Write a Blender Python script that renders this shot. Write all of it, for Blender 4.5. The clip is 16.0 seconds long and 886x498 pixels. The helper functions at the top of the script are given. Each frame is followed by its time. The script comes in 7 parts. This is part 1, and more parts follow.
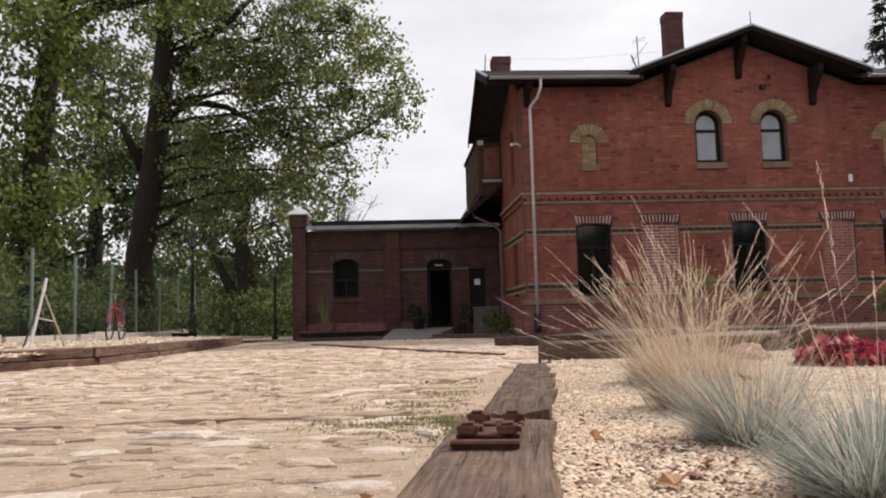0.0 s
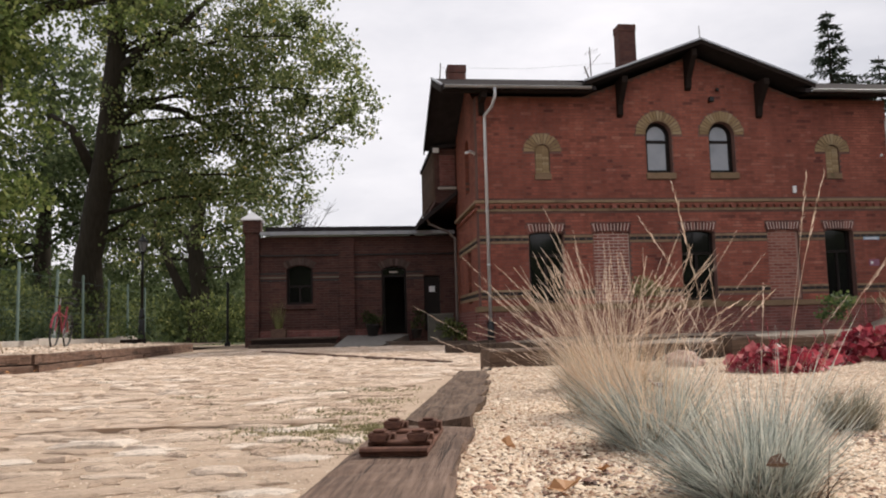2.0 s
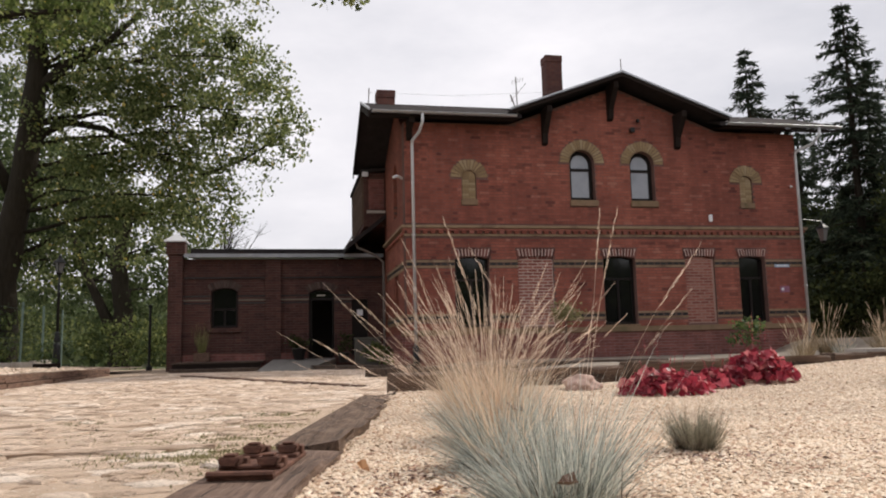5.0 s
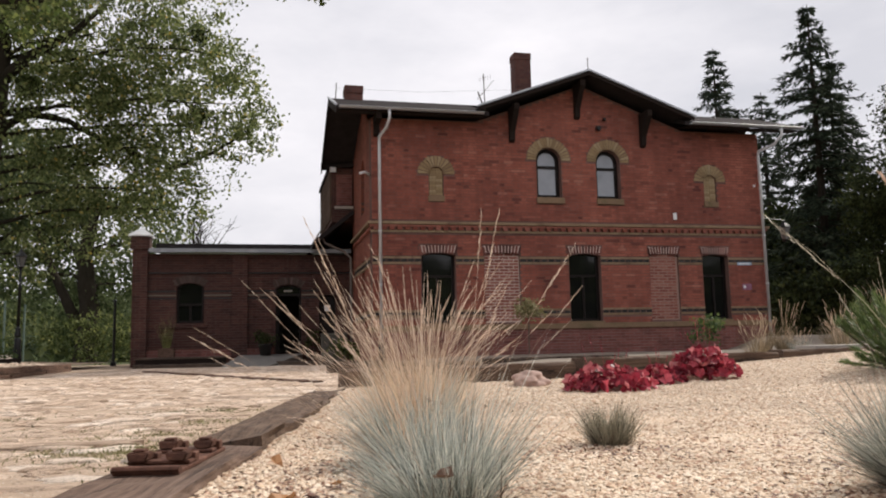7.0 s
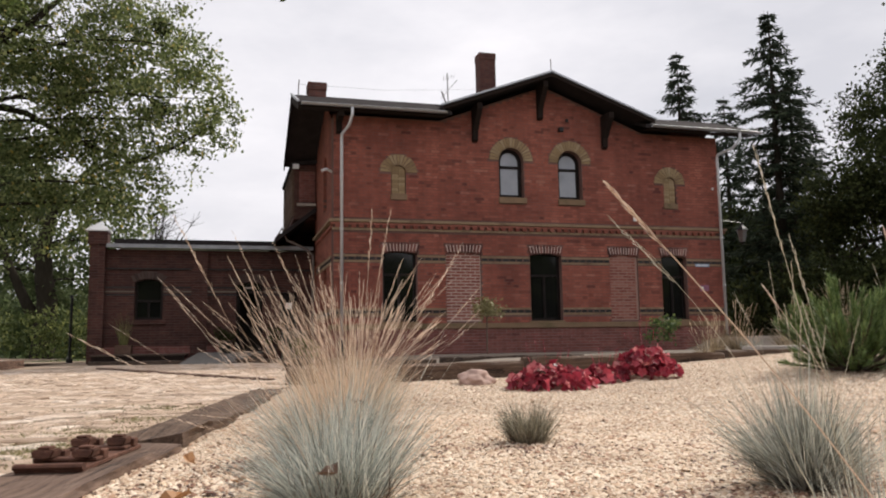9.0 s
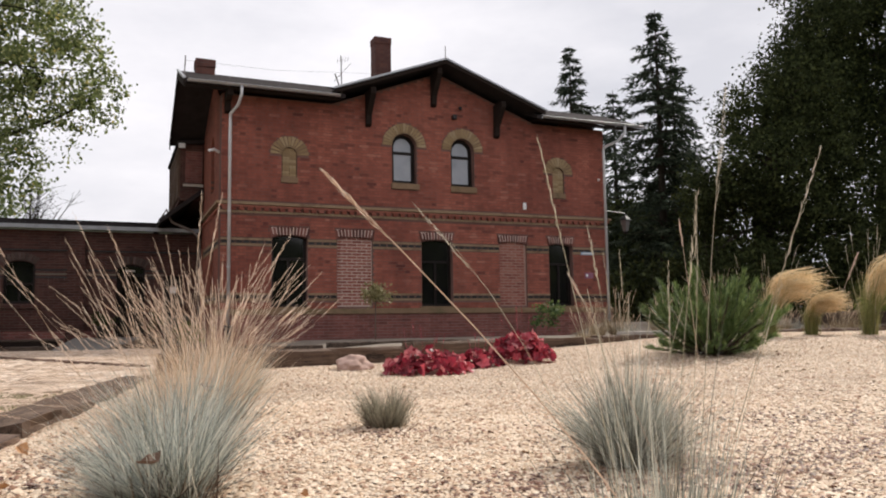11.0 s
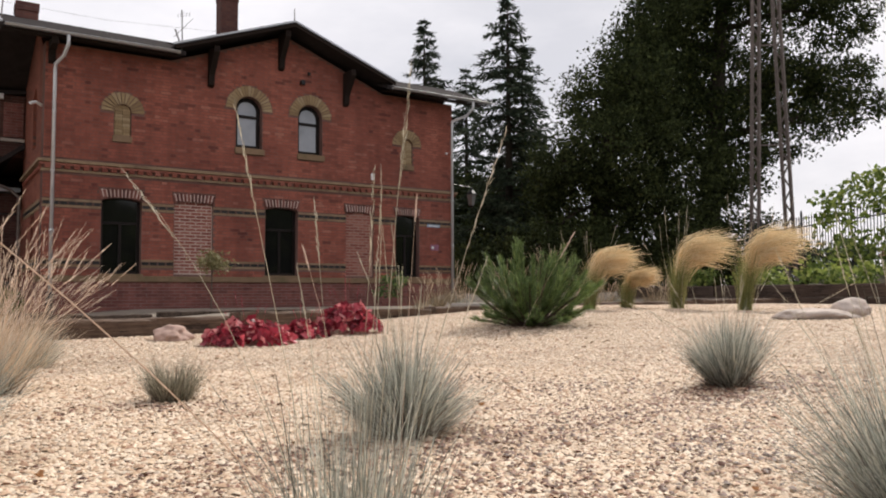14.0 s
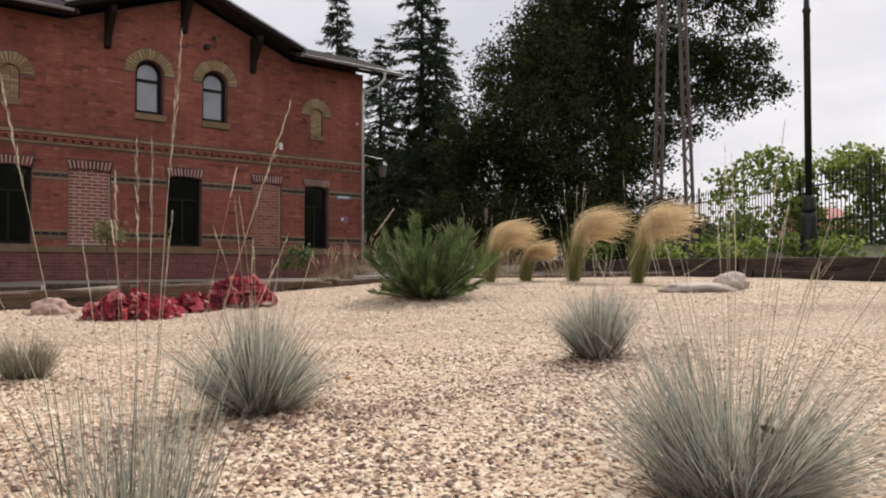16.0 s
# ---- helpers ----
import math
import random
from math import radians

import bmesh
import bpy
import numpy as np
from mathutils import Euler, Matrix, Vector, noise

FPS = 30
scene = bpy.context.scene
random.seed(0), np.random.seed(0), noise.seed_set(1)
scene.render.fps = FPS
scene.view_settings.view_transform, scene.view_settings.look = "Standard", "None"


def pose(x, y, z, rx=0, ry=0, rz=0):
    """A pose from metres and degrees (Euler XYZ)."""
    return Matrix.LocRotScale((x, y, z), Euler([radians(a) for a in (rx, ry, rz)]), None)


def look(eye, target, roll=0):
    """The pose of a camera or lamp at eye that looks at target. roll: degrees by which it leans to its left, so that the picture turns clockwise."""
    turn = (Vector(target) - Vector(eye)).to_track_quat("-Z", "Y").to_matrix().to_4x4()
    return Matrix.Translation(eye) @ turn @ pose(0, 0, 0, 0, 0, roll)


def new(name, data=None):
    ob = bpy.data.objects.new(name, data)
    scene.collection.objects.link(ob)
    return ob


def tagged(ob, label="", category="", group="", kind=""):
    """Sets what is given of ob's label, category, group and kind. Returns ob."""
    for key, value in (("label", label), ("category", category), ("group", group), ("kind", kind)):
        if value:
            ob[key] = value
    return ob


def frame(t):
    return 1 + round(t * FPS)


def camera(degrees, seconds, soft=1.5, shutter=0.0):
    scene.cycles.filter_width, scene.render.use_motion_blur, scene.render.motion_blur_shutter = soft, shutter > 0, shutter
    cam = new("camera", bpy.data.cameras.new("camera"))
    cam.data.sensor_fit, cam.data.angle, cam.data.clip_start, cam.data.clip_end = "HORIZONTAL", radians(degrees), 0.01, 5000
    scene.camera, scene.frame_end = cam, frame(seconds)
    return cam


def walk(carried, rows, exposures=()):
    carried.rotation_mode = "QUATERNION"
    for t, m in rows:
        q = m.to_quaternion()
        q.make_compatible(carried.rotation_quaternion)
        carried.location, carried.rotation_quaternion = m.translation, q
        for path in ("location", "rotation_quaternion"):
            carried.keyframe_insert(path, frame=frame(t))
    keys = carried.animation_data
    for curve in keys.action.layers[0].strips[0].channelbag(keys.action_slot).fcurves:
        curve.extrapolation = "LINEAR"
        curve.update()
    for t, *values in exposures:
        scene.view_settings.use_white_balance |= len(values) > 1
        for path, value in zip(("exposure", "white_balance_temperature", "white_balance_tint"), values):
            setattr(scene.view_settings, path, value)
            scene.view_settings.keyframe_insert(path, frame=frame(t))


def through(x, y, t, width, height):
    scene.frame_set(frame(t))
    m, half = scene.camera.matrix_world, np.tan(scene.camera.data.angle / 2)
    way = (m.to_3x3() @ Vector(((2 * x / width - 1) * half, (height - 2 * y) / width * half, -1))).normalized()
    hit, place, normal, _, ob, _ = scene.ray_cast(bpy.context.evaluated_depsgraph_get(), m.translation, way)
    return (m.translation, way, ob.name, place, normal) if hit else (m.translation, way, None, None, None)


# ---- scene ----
cam = camera(59.17, 16.0, soft=2.0)
PATH = [
    (0, (-0.1242, 3.6135, 0.384), (0.538, 13.548, 1.315), -1.56),
    (0.5, (-0.0833, 3.6052, 0.3851), (0.672, 13.532, 1.325), -1.76),
    (1, (-0.0472, 3.5933, 0.3859), (0.832, 13.509, 1.342), -1.67),
    (1.5, (-0.0128, 3.5785, 0.3865), (0.998, 13.48, 1.356), -1.56),
    (2, (0.0221, 3.5612, 0.3868), (1.198, 13.441, 1.389), -1.45),
    (2.5, (0.0588, 3.5421, 0.3869), (1.387, 13.397, 1.442), -1.47),
    (3, (0.0983, 3.5215, 0.3868), (1.553, 13.353, 1.496), -1.51),
    (3.5, (0.1407, 3.5, 0.3865), (1.701, 13.309, 1.546), -1.45),
    (4, (0.1859, 3.4779, 0.3861), (1.87, 13.258, 1.613), -1.37),
    (4.5, (0.2335, 3.4556, 0.3856), (2.045, 13.209, 1.648), -1.36),
    (5, (0.2829, 3.4333, 0.3849), (2.25, 13.154, 1.666), -1.42),
    (7.5, (0.5315, 3.3311, 0.3808), (2.851, 12.982, 1.598), -1.24),
    (8, (0.577, 3.3134, 0.38), (2.95, 12.949, 1.613), -1.2),
    (10.5, (0.7698, 3.2394, 0.377), (4.308, 12.534, 1.423), -0.8),
    (11, (0.8032, 3.2266, 0.3768), (4.71, 12.378, 1.369), -0.89),
    (11.5, (0.8361, 3.2141, 0.3768), (5.098, 12.211, 1.323), -0.57),
    (12, (0.8691, 3.2014, 0.377), (5.413, 12.063, 1.29), -0.58),
    (12.5, (0.9028, 3.1883, 0.3773), (5.601, 11.97, 1.28), -0.59),
    (13, (0.9377, 3.1745, 0.378), (5.922, 11.8, 1.245), -0.48),
    (13.5, (0.9741, 3.1594, 0.3789), (6.248, 11.623, 1.127), -0.39),
    (14, (1.0119, 3.1427, 0.3801), (6.563, 11.439, 0.976), -0.29),
    (14.5, (1.0509, 3.1238, 0.3816), (6.836, 11.266, 0.868), -0.3),
    (15, (1.0902, 3.1022, 0.3834), (7.134, 11.058, 0.804), -0.27),
    (15.5, (1.1283, 3.0773, 0.3856), (7.366, 10.886, 0.723), -0.08),
    (16, (1.1629, 3.0485, 0.3882), (7.58, 10.714, 0.623), -0.06),
]

walk(cam, [(t, look(eye, target, roll)) for t, eye, target, roll in PATH], [(0, 0.18), (5, 0.15), (9, 0.16), (12.5, 0.26), (13.5, 0.24), (14.5, 0.16), (16, 0.1)])

# ---- sky, sun ----
SUN_ELEV, SUN_TURN = 42.0, 62.0     # degrees up, degrees from +y towards +x


def make_world():
    world = bpy.data.worlds.new("sky")
    scene.world = world
    world.use_nodes = True
    nt = world.node_tree
    nt.nodes.clear()
    out = nt.nodes.new("ShaderNodeOutputWorld")
    bg = nt.nodes.new("ShaderNodeBackground")
    sky = nt.nodes.new("ShaderNodeTexSky")
    sky.sky_type = "NISHITA"
    sky.sun_disc = False
    sky.sun_elevation, sky.sun_rotation = radians(SUN_ELEV), radians(SUN_TURN)
    sky.air_density, sky.dust_density = 1.0, 3.0
    coord = nt.nodes.new("ShaderNodeTexCoord")
    flat = nt.nodes.new("ShaderNodeMapping")
    flat.inputs["Scale"].default_value = (1.0, 1.0, 2.6)
    cloud = nt.nodes.new("ShaderNodeTexNoise")
    cloud.inputs["Scale"].default_value = 2.2
    cloud.inputs["Detail"].default_value = 6.0
    cloud.inputs["Roughness"].default_value = 0.55
    ramp = nt.nodes.new("ShaderNodeValToRGB")
    ramp.color_ramp.elements[0].position, ramp.color_ramp.elements[1].position = 0.3, 0.68
    ramp.color_ramp.elements[0].color = (7.0, 7.0, 7.6, 1)
    ramp.color_ramp.elements[1].color = (11.2, 10.8, 11.1, 1)
    mix = nt.nodes.new("ShaderNodeMixRGB")
    mix.inputs[0].default_value = 0.93
    nt.links.new(coord.outputs["Generated"], flat.inputs["Vector"])
    nt.links.new(flat.outputs["Vector"], cloud.inputs["Vector"])
    nt.links.new(cloud.outputs["Fac"], ramp.inputs["Fac"])
    nt.links.new(sky.outputs["Color"], mix.inputs[1])
    nt.links.new(ramp.outputs["Color"], mix.inputs[2])
    nt.links.new(mix.outputs["Color"], bg.inputs["Color"])
    bg.inputs["Strength"].default_value = 0.088
    nt.links.new(bg.outputs[0], out.inputs[0])


make_world()
sun_data = bpy.data.lights.new("sun", "SUN")
sun_data.energy, sun_data.angle, sun_data.color = 3.3, radians(6), (1.0, 0.93, 0.84)
sun = new("sun", sun_data)
e, a = radians(SUN_ELEV), radians(SUN_TURN)
sun_way = Vector((math.sin(a) * math.cos(e), math.cos(a) * math.cos(e), math.sin(e)))
sun.matrix_world = look(sun_way * 60, (0, 0, 0))


# ---- materials ----
class Mat:
    """A node material under construction."""

    def __init__(self, name, rough=0.8, metal=0.0, spec=0.5):
        self.m = bpy.data.materials.new(name)
        self.m.use_nodes = True
        self.nt = self.m.node_tree
        self.b = self.nt.nodes["Principled BSDF"]
        self.b.inputs["Roughness"].default_value = rough
        self.b.inputs["Metallic"].default_value = metal
        self.b.inputs["Specular IOR Level"].default_value = spec
        self.co = self.nt.nodes.new("ShaderNodeTexCoord").outputs["Object"]

    def n(self, kind, **ins):
        node = self.nt.nodes.new(kind)
        for k, v in ins.items():
            self.put(node.inputs[k.replace("_", " ")], v)
        return node

    def put(self, socket, v):
        if isinstance(v, bpy.types.NodeSocket):
            self.nt.links.new(v, socket)
        else:
            socket.default_value = v

    def noise(self, scale, detail=4.0, rough=0.6, stretch=None, vector=None):
        v = vector or self.co
        if stretch:
            v = self.n("ShaderNodeMapping", Vector=v, Scale=stretch).outputs[0]
        return self.n("ShaderNodeTexNoise", Vector=v, Scale=scale, Detail=detail, Roughness=rough).outputs["Fac"]

    def ramp(self, fac, *stops):
        r = self.n("ShaderNodeValToRGB", Fac=fac)
        els = r.color_ramp.elements
        while len(els) < len(stops):
            els.new(0.5)
        for el, (p, c) in zip(els, stops):
            el.position = p
            el.color = (*c, 1) if len(c) == 3 else c
        return r.outputs["Color"]

    def mix(self, fac, a, b, mode="MIX"):
        node = self.nt.nodes.new("ShaderNodeMixRGB")
        node.blend_type = mode
        for s, v in zip(node.inputs, (fac, a, b)):
            if isinstance(v, tuple) and len(v) == 3:
                v = (*v, 1)
            self.put(s, v)
        return node.outputs[0]

    def math(self, op, a, b=0.5):
        node = self.nt.nodes.new("ShaderNodeMath")
        node.operation = op
        self.put(node.inputs[0], a)
        self.put(node.inputs[1], b)
        return node.outputs[0]

    def bump(self, height, strength=0.5, dist=0.01):
        self.put(self.b.inputs["Normal"], self.n("ShaderNodeBump", Height=height, Strength=strength, Distance=dist).outputs[0])
        return self

    def color(self, c):
        if isinstance(c, tuple) and len(c) == 3:
            c = (*c, 1)
        self.put(self.b.inputs["Base Color"], c)
        return self

    def rnd(self):
        return self.n("ShaderNodeObjectInfo").outputs["Random"]

    def island(self):
        return self.n("ShaderNodeNewGeometry").outputs["Random Per Island"]


def brick_mat(name, c1, c2, mortar, dark=0.35, side=False, height=0.066, joint=0.011):
    k = Mat(name, rough=0.88, spec=0.25)
    # on the wall: u along the wall, v up
    sep = k.n("ShaderNodeSeparateXYZ", Vector=k.co)
    uv = k.n("ShaderNodeCombineXYZ", X=sep.outputs["Y" if side else "X"], Y=sep.outputs["Z"], Z=0.0).outputs[0]
    wob = k.n("ShaderNodeTexNoise", Vector=uv, Scale=6.0, Detail=2.0)
    uv2 = k.n("ShaderNodeVectorMath", **{})
    uv2.operation = "MULTIPLY_ADD"
    k.put(uv2.inputs[0], wob.outputs["Color"])
    uv2.inputs[1].default_value = (0.008, 0.006, 0)
    k.put(uv2.inputs[2], uv)
    br = k.n("ShaderNodeTexBrick", Vector=uv2.outputs[0], Color1=(*c1, 1), Color2=(*c2, 1), Mortar=(*mortar, 1), Scale=1.0)
    br.offset, br.squash = 0.5, 1.0
    br.inputs["Mortar Size"].default_value = joint * 0.5
    br.inputs["Mortar Smooth"].default_value = 0.2
    br.inputs["Bias"].default_value = -0.1
    br.inputs["Brick Width"].default_value = 0.262
    br.inputs["Row Height"].default_value = height + joint
    big = k.ramp(k.noise(0.55, 5, 0.6, vector=uv), (0.32, (0.62, 0.6, 0.6)), (0.68, (1.12, 1.08, 1.05)))
    streak = k.ramp(k.noise(1.0, 4, 0.65, stretch=(2.2, 0.35, 1), vector=uv), (0.35, (0.7, 0.68, 0.68)), (0.62, (1.05, 1.05, 1.05)))
    fine = k.ramp(k.noise(45, 4, 0.7, vector=uv), (0.3, (0.75, 0.75, 0.75)), (0.7, (1.15, 1.15, 1.15)))
    single = k.n("ShaderNodeTexWhiteNoise")
    single.noise_dimensions = "2D"
    cell = k.n("ShaderNodeVectorMath", **{})
    cell.operation = "SNAP"
    k.put(cell.inputs[0], uv2.outputs[0])
    cell.inputs[1].default_value = (0.131, height + joint, 1)
    k.put(single.inputs["Vector"], cell.outputs[0])
    odd = k.ramp(single.outputs["Value"], (0.0, (0.62, 0.58, 0.6)), (0.25, (0.95, 0.95, 0.95)), (0.8, (1.05, 1.05, 1.05)), (1.0, (1.25, 1.2, 1.1)))
    c = k.mix(0.75, br.outputs["Color"], big, "MULTIPLY")
    c = k.mix(0.6, c, streak, "MULTIPLY")
    c = k.mix(0.6, c, fine, "MULTIPLY")
    c = k.mix(0.4, c, odd, "MULTIPLY")
    k.color(c)
    hgt = k.math("MULTIPLY_ADD", br.outputs["Fac"], -1.0)
    hgt = k.math("ADD", hgt, k.math("MULTIPLY", k.noise(60, 3, 0.6, vector=uv), 0.5))
    return k.bump(hgt, 0.6, 0.008).m


M = {}
M["brick"] = brick_mat("red_brick", (0.31, 0.1, 0.062), (0.25, 0.076, 0.05), (0.13, 0.07, 0.058), joint=0.014)
k = Mat("weathered_mortar", rough=0.95, spec=0.15)
k.color(k.mix(0.7, k.ramp(k.noise(0.6, 5), (0.3, (0.12, 0.066, 0.056)), (0.7, (0.2, 0.12, 0.102))), k.ramp(k.noise(40, 4), (0.3, (0.7, 0.7, 0.7)), (0.7, (1.2, 1.2, 1.2))), "MULTIPLY"))
M["mortar"] = k.bump(k.noise(70, 4), 0.5, 0.005).m


def wall_brick(name, single):
    """Single bricks of the front: a tint for each, rain streaks and soot over many."""
    k = Mat(name, rough=0.88, spec=0.25)
    wide = k.n("ShaderNodeNewGeometry").outputs["Position"]
    c = k.ramp(k.rnd() if single else k.island(), (0, (0.17, 0.06, 0.048)), (0.07, (0.275, 0.093, 0.067)), (0.5, (0.335, 0.113, 0.08)), (0.94, (0.365, 0.128, 0.09)), (1, (0.4, 0.17, 0.125)))
    big = k.ramp(k.noise(0.5, 6, 0.65, vector=wide), (0.32, (0.66, 0.62, 0.64)), (0.65, (1.1, 1.08, 1.06)))
    streak = k.ramp(k.noise(1.0, 5, 0.7, stretch=(2.4, 1, 0.3), vector=wide), (0.36, (0.66, 0.64, 0.66)), (0.6, (1.05, 1.05, 1.05)))
    fine = k.ramp(k.noise(38, 5, 0.7, vector=wide), (0.3, (0.72, 0.72, 0.72)), (0.7, (1.18, 1.18, 1.18)))
    c = k.mix(0.85, c, big, "MULTIPLY")
    c = k.mix(0.6, c, streak, "MULTIPLY")
    c = k.mix(0.7, c, fine, "MULTIPLY")
    k.color(c)
    return k.bump(k.noise(55, 4, 0.65, vector=wide), 0.5, 0.006).m


M["wall_brick"], M["wall_brick_single"] = wall_brick("front_brick", False), wall_brick("front_brick_single", True)
M["brick_side"] = brick_mat("red_brick_side", (0.3, 0.105, 0.07), (0.24, 0.078, 0.055), (0.15, 0.085, 0.07), side=True)
M["brick_plinth"] = brick_mat("plinth_brick", (0.25, 0.1, 0.085), (0.17, 0.066, 0.058), (0.27, 0.2, 0.18))
# brick of annex and bay: shade from house and trees is put into its colour
M["brick_shaded"] = brick_mat("shaded_brick", (0.105, 0.047, 0.038), (0.066, 0.031, 0.027), (0.13, 0.1, 0.088))


def piece_mat(name, ramp_stops, rough=0.85, grain=40, bump=0.4, big=None):
    """Bricks, teeth and stones that are objects of their own: the tint goes by the object."""
    k = Mat(name, rough=rough, spec=0.3)
    c = k.ramp(k.rnd(), *ramp_stops)
    fine = k.ramp(k.noise(grain, 4, 0.65), (0.3, (0.7, 0.7, 0.7)), (0.7, (1.2, 1.2, 1.2)))
    c = k.mix(0.7, c, fine, "MULTIPLY")
    if big:
        c = k.mix(k.ramp(k.noise(3.0, 4, 0.6), (0.5, (0, 0, 0)), (0.68, (0.8, 0.8, 0.8))), c, big)
    k.color(c)
    return k.bump(k.noise(grain * 1.5, 4, 0.6), bump, 0.006).m


M["red_piece"] = piece_mat("red_brick_piece", [(0, (0.2, 0.06, 0.045)), (0.5, (0.27, 0.09, 0.06)), (1, (0.33, 0.13, 0.1))])
M["infill_piece"] = piece_mat("infill_brick_piece", [(0, (0.2, 0.07, 0.055)), (0.5, (0.28, 0.1, 0.075)), (1, (0.33, 0.15, 0.12))])
M["arch_piece"] = piece_mat("arch_brick_piece", [(0, (0.08, 0.034, 0.03)), (0.6, (0.15, 0.056, 0.045)), (1, (0.24, 0.1, 0.08))])
M["yellow_piece"] = piece_mat("yellow_brick_piece", [(0, (0.24, 0.165, 0.09)), (0.5, (0.32, 0.228, 0.125)), (1, (0.39, 0.3, 0.185))], big=(0.19, 0.13, 0.07))
M["band_piece"] = piece_mat("weathered_band_brick", [(0, (0.2, 0.135, 0.08)), (0.5, (0.26, 0.18, 0.11)), (1, (0.31, 0.23, 0.15))], big=(0.14, 0.09, 0.06))
M["dark_piece"] = piece_mat("dark_glazed_piece", [(0, (0.018, 0.016, 0.016)), (1, (0.04, 0.036, 0.035))], rough=0.45, bump=0.15)
M["pale_mortar"] = piece_mat("pale_mortar", [(0, (0.5, 0.39, 0.34)), (1, (0.54, 0.43, 0.375))])
M["dull_mortar"] = piece_mat("dull_mortar", [(0, (0.3, 0.19, 0.155)), (1, (0.34, 0.22, 0.18))])
M["arch_joint"] = piece_mat("arch_joint_mortar", [(0, (0.55, 0.43, 0.38)), (1, (0.6, 0.48, 0.43))])
M["stone_sill"] = piece_mat("mossy_sill", [(0, (0.21, 0.14, 0.085)), (1, (0.24, 0.16, 0.1))], big=(0.13, 0.105, 0.055))


def simple(name, c, rough=0.6, metal=0.0, var=0.25, scale=8.0, bump=0.15, spec=0.5, stretch=None):
    k = Mat(name, rough=rough, metal=metal, spec=spec)
    lo, hi = tuple(x * (1 - var) for x in c), tuple(min(1, x * (1 + var)) for x in c)
    k.color(k.mix(0.4, k.ramp(k.noise(scale, 5, 0.6, stretch), (0.3, lo), (0.7, hi)), k.ramp(k.noise(scale * 9, 3, 0.6, stretch), (0.3, lo), (0.7, hi))))
    k.bump(k.noise(scale * 6, 4, 0.6, stretch), bump, 0.005)
    return k.m


M["pipe_zinc"] = simple("bright_zinc", (0.6, 0.61, 0.63), 0.4, 0.5, 0.12, 5)
M["zinc"] = simple("galvanised_zinc", (0.42, 0.43, 0.45), 0.42, 0.7, 0.15, 5)
M["roofing"] = simple("dark_roof_felt", (0.035, 0.03, 0.03), 0.95, 0, 0.3, 4, 0.15, 0.05)
M["annex_roof"] = simple("weathered_sheet_roof", (0.3, 0.31, 0.33), 0.45, 0.6, 0.3, 3)
M["annex_band"] = piece_mat("annex_band_brick", [(0, (0.15, 0.125, 0.1)), (1, (0.2, 0.165, 0.13))])
M["soffit"] = simple("dark_stained_timber", (0.02, 0.0135, 0.011), 0.85, 0, 0.35, 6, 0.3, 0.15, (1, 8, 8))
M["frame"] = simple("dark_brown_frame", (0.012, 0.008, 0.007), 0.5, 0, 0.2, 6, 0.1, 0.2)
M["black_iron"] = simple("black_painted_iron", (0.015, 0.015, 0.016), 0.45, 0.3, 0.3, 12)
M["white_plastic"] = simple("white_plastic", (0.75, 0.75, 0.76), 0.4, 0, 0.05, 8)
M["grey_paving"] = simple("grey_paving", (0.2, 0.185, 0.17), 0.9, 0, 0.3, 5, 0.4)
M["chimney"] = brick_mat("chimney_brick", (0.17, 0.075, 0.06), (0.11, 0.05, 0.045), (0.12, 0.09, 0.08))
M["concrete"] = simple("pale_concrete", (0.38, 0.34, 0.3), 0.9, 0, 0.2, 4, 0.4)
# room walls and floors: the gloom indoors is put into this near-black colour
M["interior"] = simple("unlit_interior", (0.05, 0.045, 0.04), 0.9, 0, 0.3, 2)
M["pale_wood"] = simple("pale_wood", (0.42, 0.33, 0.24), 0.75, 0, 0.25, 6, 0.3)
M["green_metal"] = simple("green_coated_metal", (0.16, 0.225, 0.195), 0.55, 0.2, 0.2, 8)
M["old_steel"] = simple("weathered_steel", (0.16, 0.13, 0.115), 0.75, 0.4, 0.35, 6)


def glass_mat():
    k = Mat("window_glass", rough=0.06, spec=0.5)
    k.color((0.008, 0.008, 0.008))
    k.bump(k.noise(1.2, 2, 0.5), 0.06, 0.02)
    return k.m


M["glass"] = glass_mat()
k = Mat("pale_blind", rough=0.35, spec=0.5)
k.color(k.ramp(k.noise(1.5, 3), (0.3, (0.3, 0.32, 0.34)), (0.7, (0.38, 0.4, 0.43))))
M["blind"] = k.m


def wood_mat(name, lo, mid, hi, along="X", rough=0.85):
    k = Mat(name, rough=rough, spec=0.3)
    st = {"X": (0.6, 14, 14), "Y": (14, 0.6, 14)}[along]
    g = k.noise(3.2, 7, 0.7, st)
    crack = k.ramp(k.noise(1.6, 4, 0.8, {"X": (0.5, 22, 6), "Y": (22, 0.5, 6)}[along]), (0.36, (0.12, 0.12, 0.12)), (0.44, (1, 1, 1)))
    c = k.ramp(g, (0.28, lo), (0.5, mid), (0.75, hi))
    c = k.mix(0.8, c, crack, "MULTIPLY")
    blotch = k.ramp(k.noise(2.6, 5, 0.65), (0.35, (0.65, 0.62, 0.6)), (0.7, (1.15, 1.12, 1.08)))
    k.color(k.mix(0.7, c, blotch, "MULTIPLY"))
    h = k.math("ADD", g, k.math("MULTIPLY", crack, 0.8))
    return k.bump(h, 0.8, 0.012).m


